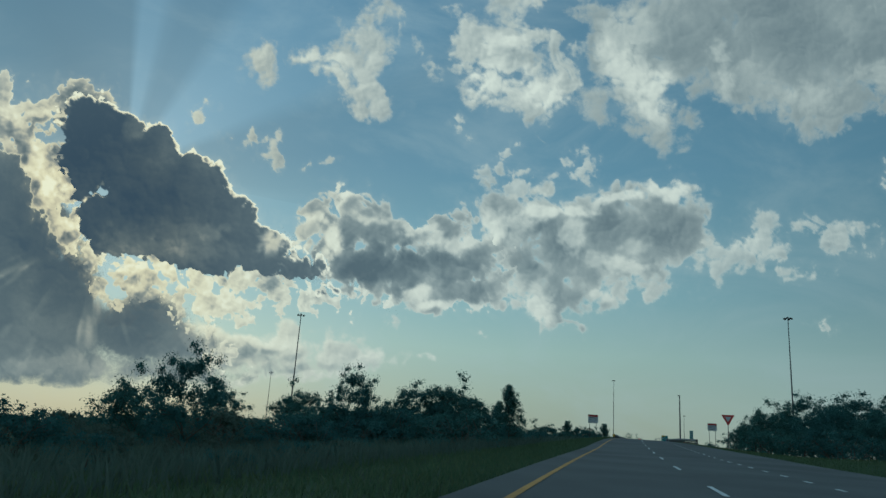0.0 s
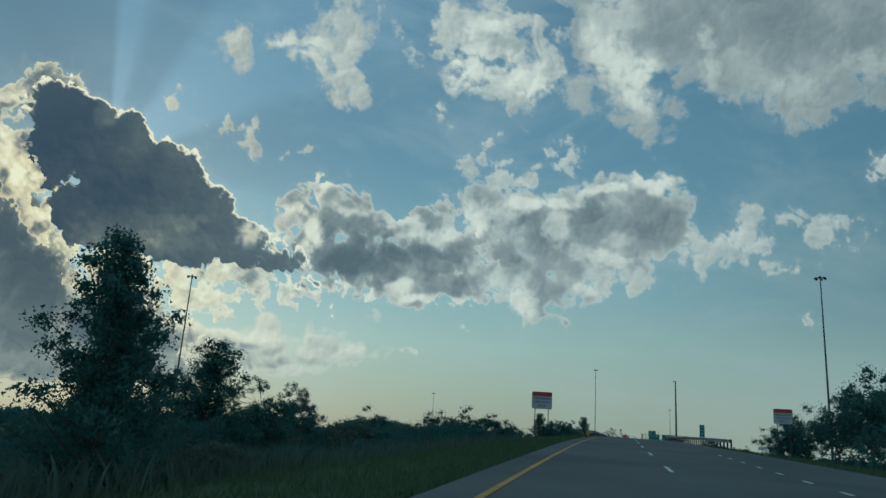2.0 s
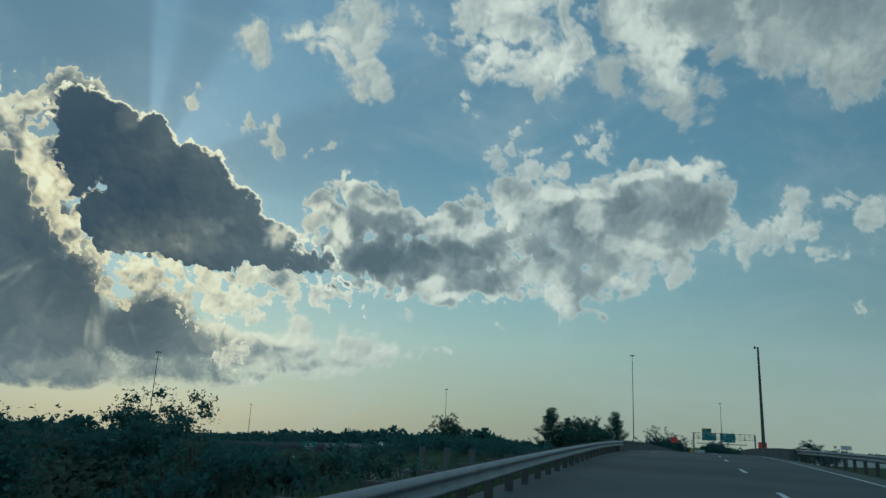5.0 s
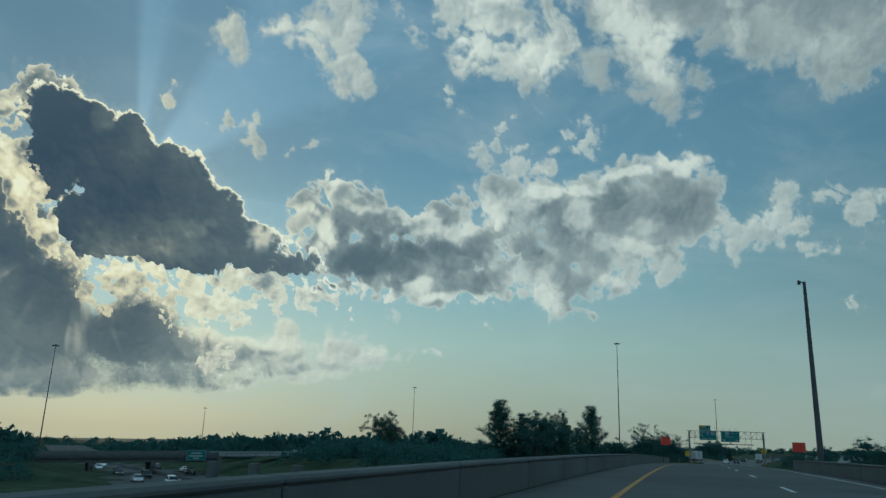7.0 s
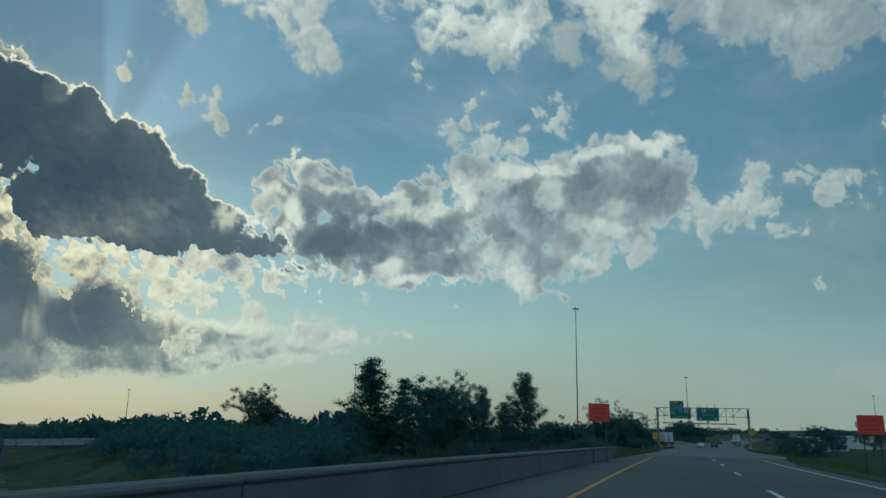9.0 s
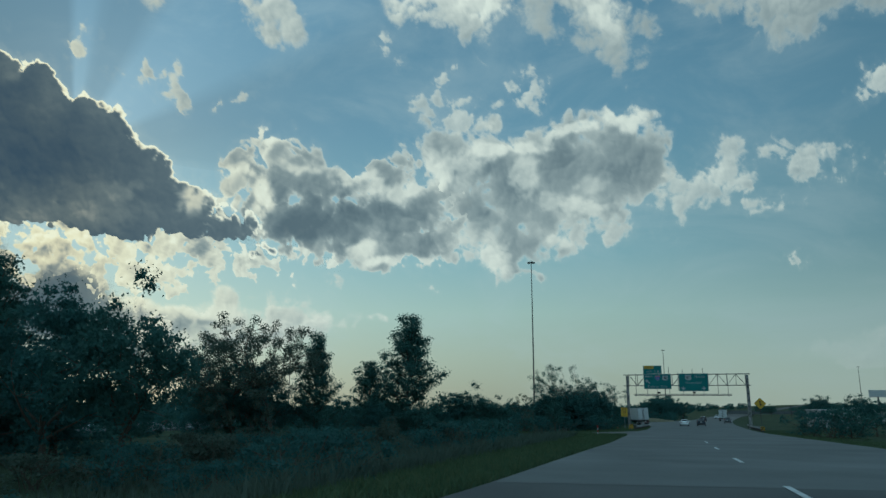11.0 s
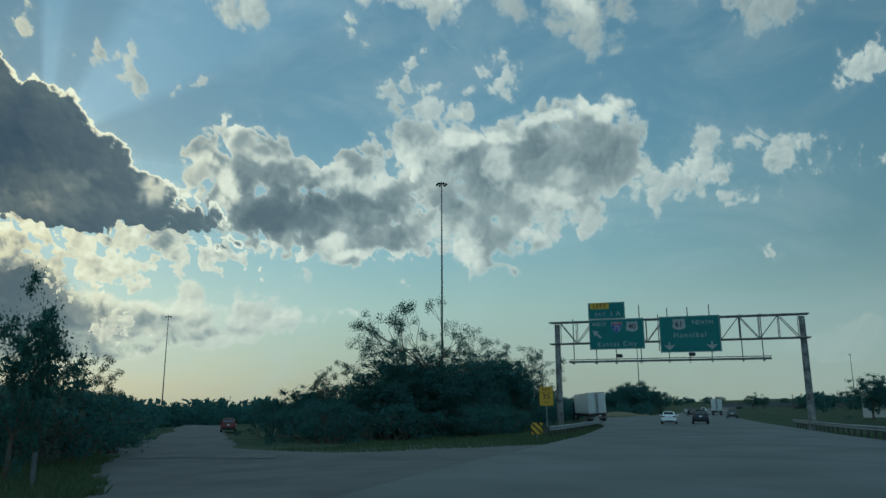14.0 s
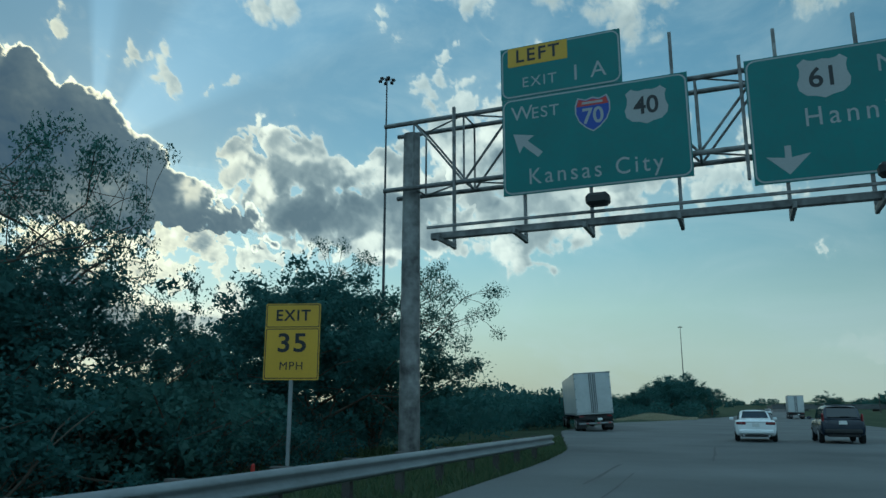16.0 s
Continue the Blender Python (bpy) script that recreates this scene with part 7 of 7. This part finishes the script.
def semi_truck(m, label, trailer_len=14.5, name="semi_truck"):
    ob = thing(name, m, label, "truck")
    w, z0, z1 = 2.55, 1.15, 4.05
    trailer = part("trailer", boxed((0, trailer_len / 2, (z0 + z1) / 2), (w, trailer_len, z1 - z0), 0.03), M["trailer_white"], ob)
    for s in (-1, 1):
        door = part("rear_door", boxed((s * 0.63, -0.02, (z0 + z1) / 2 + 0.02), (1.2, 0.05, z1 - z0 - 0.22), 0.015), M["trailer_white"], ob)
        for x in (0.08, 0.2):
            part("lock_rod", tubed((s * x, -0.07, z0 + 0.12), (s * x, -0.07, z1 - 0.12), 0.022, None, 8), M["dark_steel"], door)
        for k in range(4):
            part("hinge", boxed((s * 1.22, -0.04, z0 + 0.35 + k * 0.72), (0.1, 0.06, 0.08), 0.01), M["steel"], door)
        part("tail_light", boxed((s * 0.98, -0.05, z0 - 0.12), (0.34, 0.06, 0.1), 0.02), M["tail_red"], ob)
        part("mud_flap", boxed((s * 0.93, 0.35, 0.6), (0.62, 0.02, 0.75)), M["plastic_black"], ob)
        part("side_rail", boxed((s * 1.26, trailer_len / 2, z0 + 0.05), (0.06, trailer_len, 0.14), 0.01), M["steel"], ob)
        for y in (1.2, 2.5):
            for k in (0, 1):
                wheel(ob, s * (1.12 - 0.32 * k), y, 0.5, 0.28)
        for y in (trailer_len - 0.6, trailer_len + 0.8, trailer_len + 4.4):
            wheel(ob, s * 1.08, y, 0.5, 0.3)
        part("mirror", boxed((s * 1.45, trailer_len + 3.4, 2.4), (0.12, 0.15, 0.5), 0.03), M["plastic_black"], ob)
    part("rear_frame", boxed((0, 0.02, z1 - 0.05), (w + 0.04, 0.1, 0.12), 0.01), M["steel"], ob)
    part("bumper", boxed((0, 0.0, 0.55), (2.3, 0.1, 0.12), 0.01), M["steel"], ob, "striped under-run bar")
    for k in range(6):
        part("reflector_strip", boxed((-0.95 + k * 0.38, -0.056, 0.55), (0.18, 0.006, 0.07)), M["sign_red"] if k % 2 else M["sign_white"], ob)
    part("underframe", boxed((0, 2.0, 0.95), (2.2, 3.6, 0.35), 0.03), M["plastic_black"], ob)
    part("number_plate", boxed((0.3, -0.06, 0.82), (0.32, 0.02, 0.16)), M["plate"], ob)
    part("cab", loft([(trailer_len + 0.9, hull(1.2, 0.9, 3.6, 0.05, 0.03)), (trailer_len + 2.6, hull(1.2, 0.8, 3.6, 0.06, 0.05)), (trailer_len + 3.4, hull(1.15, 0.7, 2.6, 0.08, 0.05)), (trailer_len + 5.2, hull(1.0, 0.6, 1.9, 0.1, 0.05))]), M["car_navy"], ob, "dark tractor cab")
    part("chassis", boxed((0, trailer_len + 1.0, 0.8), (1.0, 6.5, 0.25), 0.02), M["plastic_black"], ob)
    return ob


def on_lane(y, side_, turn_=0.0):
    p, q = on_road(y, side_), on_road(y + 4, side_)
    pitch = math.degrees(math.atan2(q.z - p.z, 4))
    return pose(*p, pitch, 0, heading(y) + turn_)


sed_y = 466.4
car(pose(43.25, sed_y, float(road_z(sed_y)), -0.9, 0, heading(sed_y)), "car_white", "sedan", "clean white four-door sedan with dark rear glass")
car(pose(46.7, 465.5, float(road_z(465.5)), -0.9, 0, heading(465)), "car_navy", "suv", "dark navy-blue SUV with a tinted rear window")
semi_truck(pose(36.15, 482.5, float(road_z(482.5)) + 0.03, -0.9, -3.2, 5.2), "tall semi-trailer truck with plain white rear doors")
semi_truck(on_lane(568, 8.6), "white box truck far ahead on the highway", 9.0, "box_truck")
car(pose(-10.2, 463, rest(-10.2, 463) + 0.09, 0, 0, 24), "car_red", "suv", "dull red car parked beside the gravel track")
car(on_lane(556, 2.6), "car_black", "suv", "black SUV among the traffic ahead")
car(on_lane(610, -0.2), "car_silver", "sedan", "silver sedan far ahead on the highway")
car(on_lane(640, 3.8), "car_white", "suv", "white SUV far ahead on the highway")
car(on_lane(515, 10.2), "car_grey", "suv", "grey SUV on the outer lane ahead")
for s, o, paint, kind_, label in ((18, -6.0, "car_white", "suv", "white SUV on the lower highway"), (34, -9.5, "car_silver", "sedan", "silver sedan on the lower highway"), (52, -5.5, "car_black", "suv", "black SUV on the lower highway"), (70, -9.0, "car_grey", "sedan", "grey sedan on the lower highway"), (96, -6.5, "car_black", "sedan", "black sedan on the lower highway"), (120, -9.0, "car_white", "sedan", "white sedan on the lower highway"), (150, -5.5, "car_white", "suv", "white SUV on the lower highway"), (135, -9.5, "car_grey", "suv", "grey SUV on the lower highway")):
    car(Matrix.Translation(lower_place(s, o)) @ pose(0, 0, 0, 0, 0, LOW_TURN + 180), paint, kind_, label, group="traffic on the lower highway")
for s, o, paint, kind_, label in ((62, 6.0, "car_black", "suv", "black SUV driving away on the lower highway"), (88, 9.5, "car_white", "sedan", "white sedan driving away on the lower highway"), (110, 6.0, "car_grey", "suv", "grey SUV driving away on the lower highway")):
    car(Matrix.Translation(lower_place(s, o)) @ pose(0, 0, 0, 0, 0, LOW_TURN), paint, kind_, label, group="traffic on the lower highway")

# ---------------------------------------------------------------- far structures
# the overpass across the lower highway
over = thing("overpass", Matrix.Identity(4), "long dark concrete overpass crossing the lower highway", "bridge", kind="structure")
OVER_TURN = math.degrees(math.atan2(OVER_D[1], OVER_D[0]))


def over_place(m, away, lift=0.0):
    """A pose on the overpass: along it, across it (towards the upper road is positive) and above its deck."""
    return pose(OVER_A[0] + OVER_D[0] * m + OVER_D[1] * away, OVER_A[1] + OVER_D[1] * m - OVER_D[0] * away, float(over_z(m)) + lift, 0, -math.degrees(math.atan(0.018)), OVER_TURN)


def over_part(name, m0, m1, away, lift, size, mat_, label=""):
    part(name, boxed((0, 0, 0), ((m1 - m0), *size), 0.04), mat_, over, label).matrix_basis = over_place((m0 + m1) / 2, away, lift)


over_part("deck", -24, 19, 0, -0.25, (10.6, 0.5), M["concrete"])
for k in range(5):
    over_part("girder", -24, 19, -4.4 + 2.2 * k, -1.0, (0.5, 1.0), M["concrete"])
for away in (-5.35, 5.35):
    over_part("parapet", -24, 19, away, 0.4, (0.3, 0.85), M["concrete"])
for m_ in (-9.5, 4.0):
    over_part("pier_cap", m_ - 0.6, m_ + 0.6, 0, -1.95, (9.6, 0.9), M["concrete"])
    for away in (-3.6, 0, 3.6):
        p = over_place(m_, away).translation
        part("pier", tubed((p.x, p.y, p.z - 9.5), (p.x, p.y, p.z - 2.2), 0.5, None, 12), M["concrete"], over)
for m_ in (-24.3, 19.3):
    over_part("abutment", m_ - 0.5, m_ + 0.5, 0, -2.4, (10.6, 4.8), M["concrete"])
for m0, m1 in ((19, 60), (60, 101), (-65, -24)):
    over_part("approach_slab", m0, m1, 0, -0.22, (9.8, 0.3), M["old_asphalt"])
    for away in (-5.0, 5.0):
        over_part("rail_beam", m0, m1, away, 0.5, (0.12, 0.34), M["steel"])
        for k in range(11):
            part("rail_post", boxed((0, 0, 0), (0.14, 0.14, 1.1), 0.01), M["wood_post"], over).matrix_basis = over_place(m0 + (m1 - m0) * (k + 0.5) / 11, away, 0.05)
for m_, paint in ((38, "car_white"), (-30, "car_grey"), (70, "car_silver")):
    car(over_place(m_, 2.2, -0.06) @ pose(0, 0, 0, 0, 0, -90), paint, "sedan", "small sedan crossing the overpass", group="traffic on the overpass")
over_sign = thing("guide_sign", over_place(13.5, 5.75, 0.1) @ pose(0, 0, 0, 0, 0, 0), "dark green guide sign hung on the overpass", "sign")
part("panel", plate_mesh(rounded(4.6, 2.4, 0.15), 0.05), M["sign_green"], over_sign)
part("border", plate_mesh(rounded(4.5, 2.3, 0.14), 0.006), M["sign_white"], over_sign).matrix_basis = pose(0, -0.028, 0)
part("face", plate_mesh(rounded(4.36, 2.16, 0.12), 0.006), M["sign_green"], over_sign).matrix_basis = pose(0, -0.034, 0)
for z, wbar in ((0.5, 2.4), (-0.15, 3.2), (-0.7, 1.4)):
    part("writing_bar", boxed((0, -0.04, z), (wbar, 0.006, 0.3)), M["sign_white"], over_sign)

far_bridge = thing("far_overpass", Matrix.Identity(4), "pale concrete overpass across the highway in the distance", "bridge", kind="structure")
part("deck", boxed((192, 790, -2.9), (150, 10, 1.4), 0.05), M["concrete"], far_bridge)
part("parapet", boxed((192, 785.2, -1.8), (150, 0.25, 0.8), 0.03), M["concrete"], far_bridge)
for k in range(5):
    x = 132 + 30 * k
    part("pier", boxed((x, 790, -5.6), (1.2, 8, 4.6), 0.1), M["concrete"], far_bridge)

tower = thing("water_tower", pose(32.3, 1150, rest(32.3, 1150)) @ Matrix.Scale(0.66, 4), "pale bulbous water tower on thin legs far off", "water tower")
bm = bmesh.new()
bmesh.ops.create_uvsphere(bm, u_segments=20, v_segments=12, radius=8.0)
bmesh.ops.scale(bm, vec=(1, 1, 0.8), verts=bm.verts[:])
bmesh.ops.translate(bm, vec=(0, 0, 25), verts=bm.verts[:])
part("tank", bm, M["building"], tower)
for k in range(6):
    a = k * math.pi / 3
    part("leg", tubed((7.5 * math.cos(a), 7.5 * math.sin(a), -0.5), (6.6 * math.cos(a), 6.6 * math.sin(a), 23), 0.35, None, 6), M["building"], tower)
part("riser", tubed((0, 0, -0.5), (0, 0, 20), 1.0, None, 10), M["building"], tower)


def shed(x, y, w, dpt, h, turn_, label):
    ob = thing("warehouse", pose(x, y, rest(x, y), 0, 0, turn_), label, "building")
    part("wall", boxed((0, 0, h / 2 - 0.3), (w, dpt, h + 0.6), 0.05), M["building"], ob)
    part("roof", boxed((0, 0, h + 0.06), (w + 0.4, dpt + 0.4, 0.2), 0.05), M["sign_back"], ob)
    for k in range(3):
        part("loading_door", boxed((-w / 3 + k * w / 3, -dpt / 2 - 0.03, 1.5), (2.6, 0.06, 3.0), 0.02), M["sign_back"], ob)
    return ob


shed(76, 468, 11, 7, 3.6, 6, "low pale warehouse beside the outer lanes")
shed(120, 560, 30, 14, 4.5, 4, "long pale warehouse in the distance")

board = thing("billboard", pose(104, 520, rest(104, 520)), "small pale billboard on a single post", "billboard")
part("panel", boxed((0, 0, 8.6), (4.6, 0.3, 2.0), 0.03), M["building"], board)
for k in range(2):
    part("writing_bar", boxed((0, -0.16, 8.95 - k * 0.7), (3.0, 0.02, 0.28)), M["sign_back"], board)
part("post", tubed((0, 0, -0.5), (0, 0, 7.7), 0.22, None, 10), M["dark_steel"], board)


def utility_pole(x, y, h):
    ob = thing("utility_pole", pose(x, y, rest(x, y)), "plain wooden utility pole with a cross arm", "pole", "utility poles")
    part("pole", tubed((0, 0, -0.5), (0, 0, h), 0.2, 0.14, 8), M["wood_post"], ob)
    part("cross_arm", boxed((0, 0, h - 0.7), (2.4, 0.12, 0.14), 0.01), M["wood_post"], ob)
    return ob


for x, y, h in ((160, 720, 8), (196, 760, 9), (206, 750, 8), (214, 742, 9.5), (128, 690, 6.5), (-470, 760, 17), (-512, 770, 12)):
    utility_pole(x, y, h)
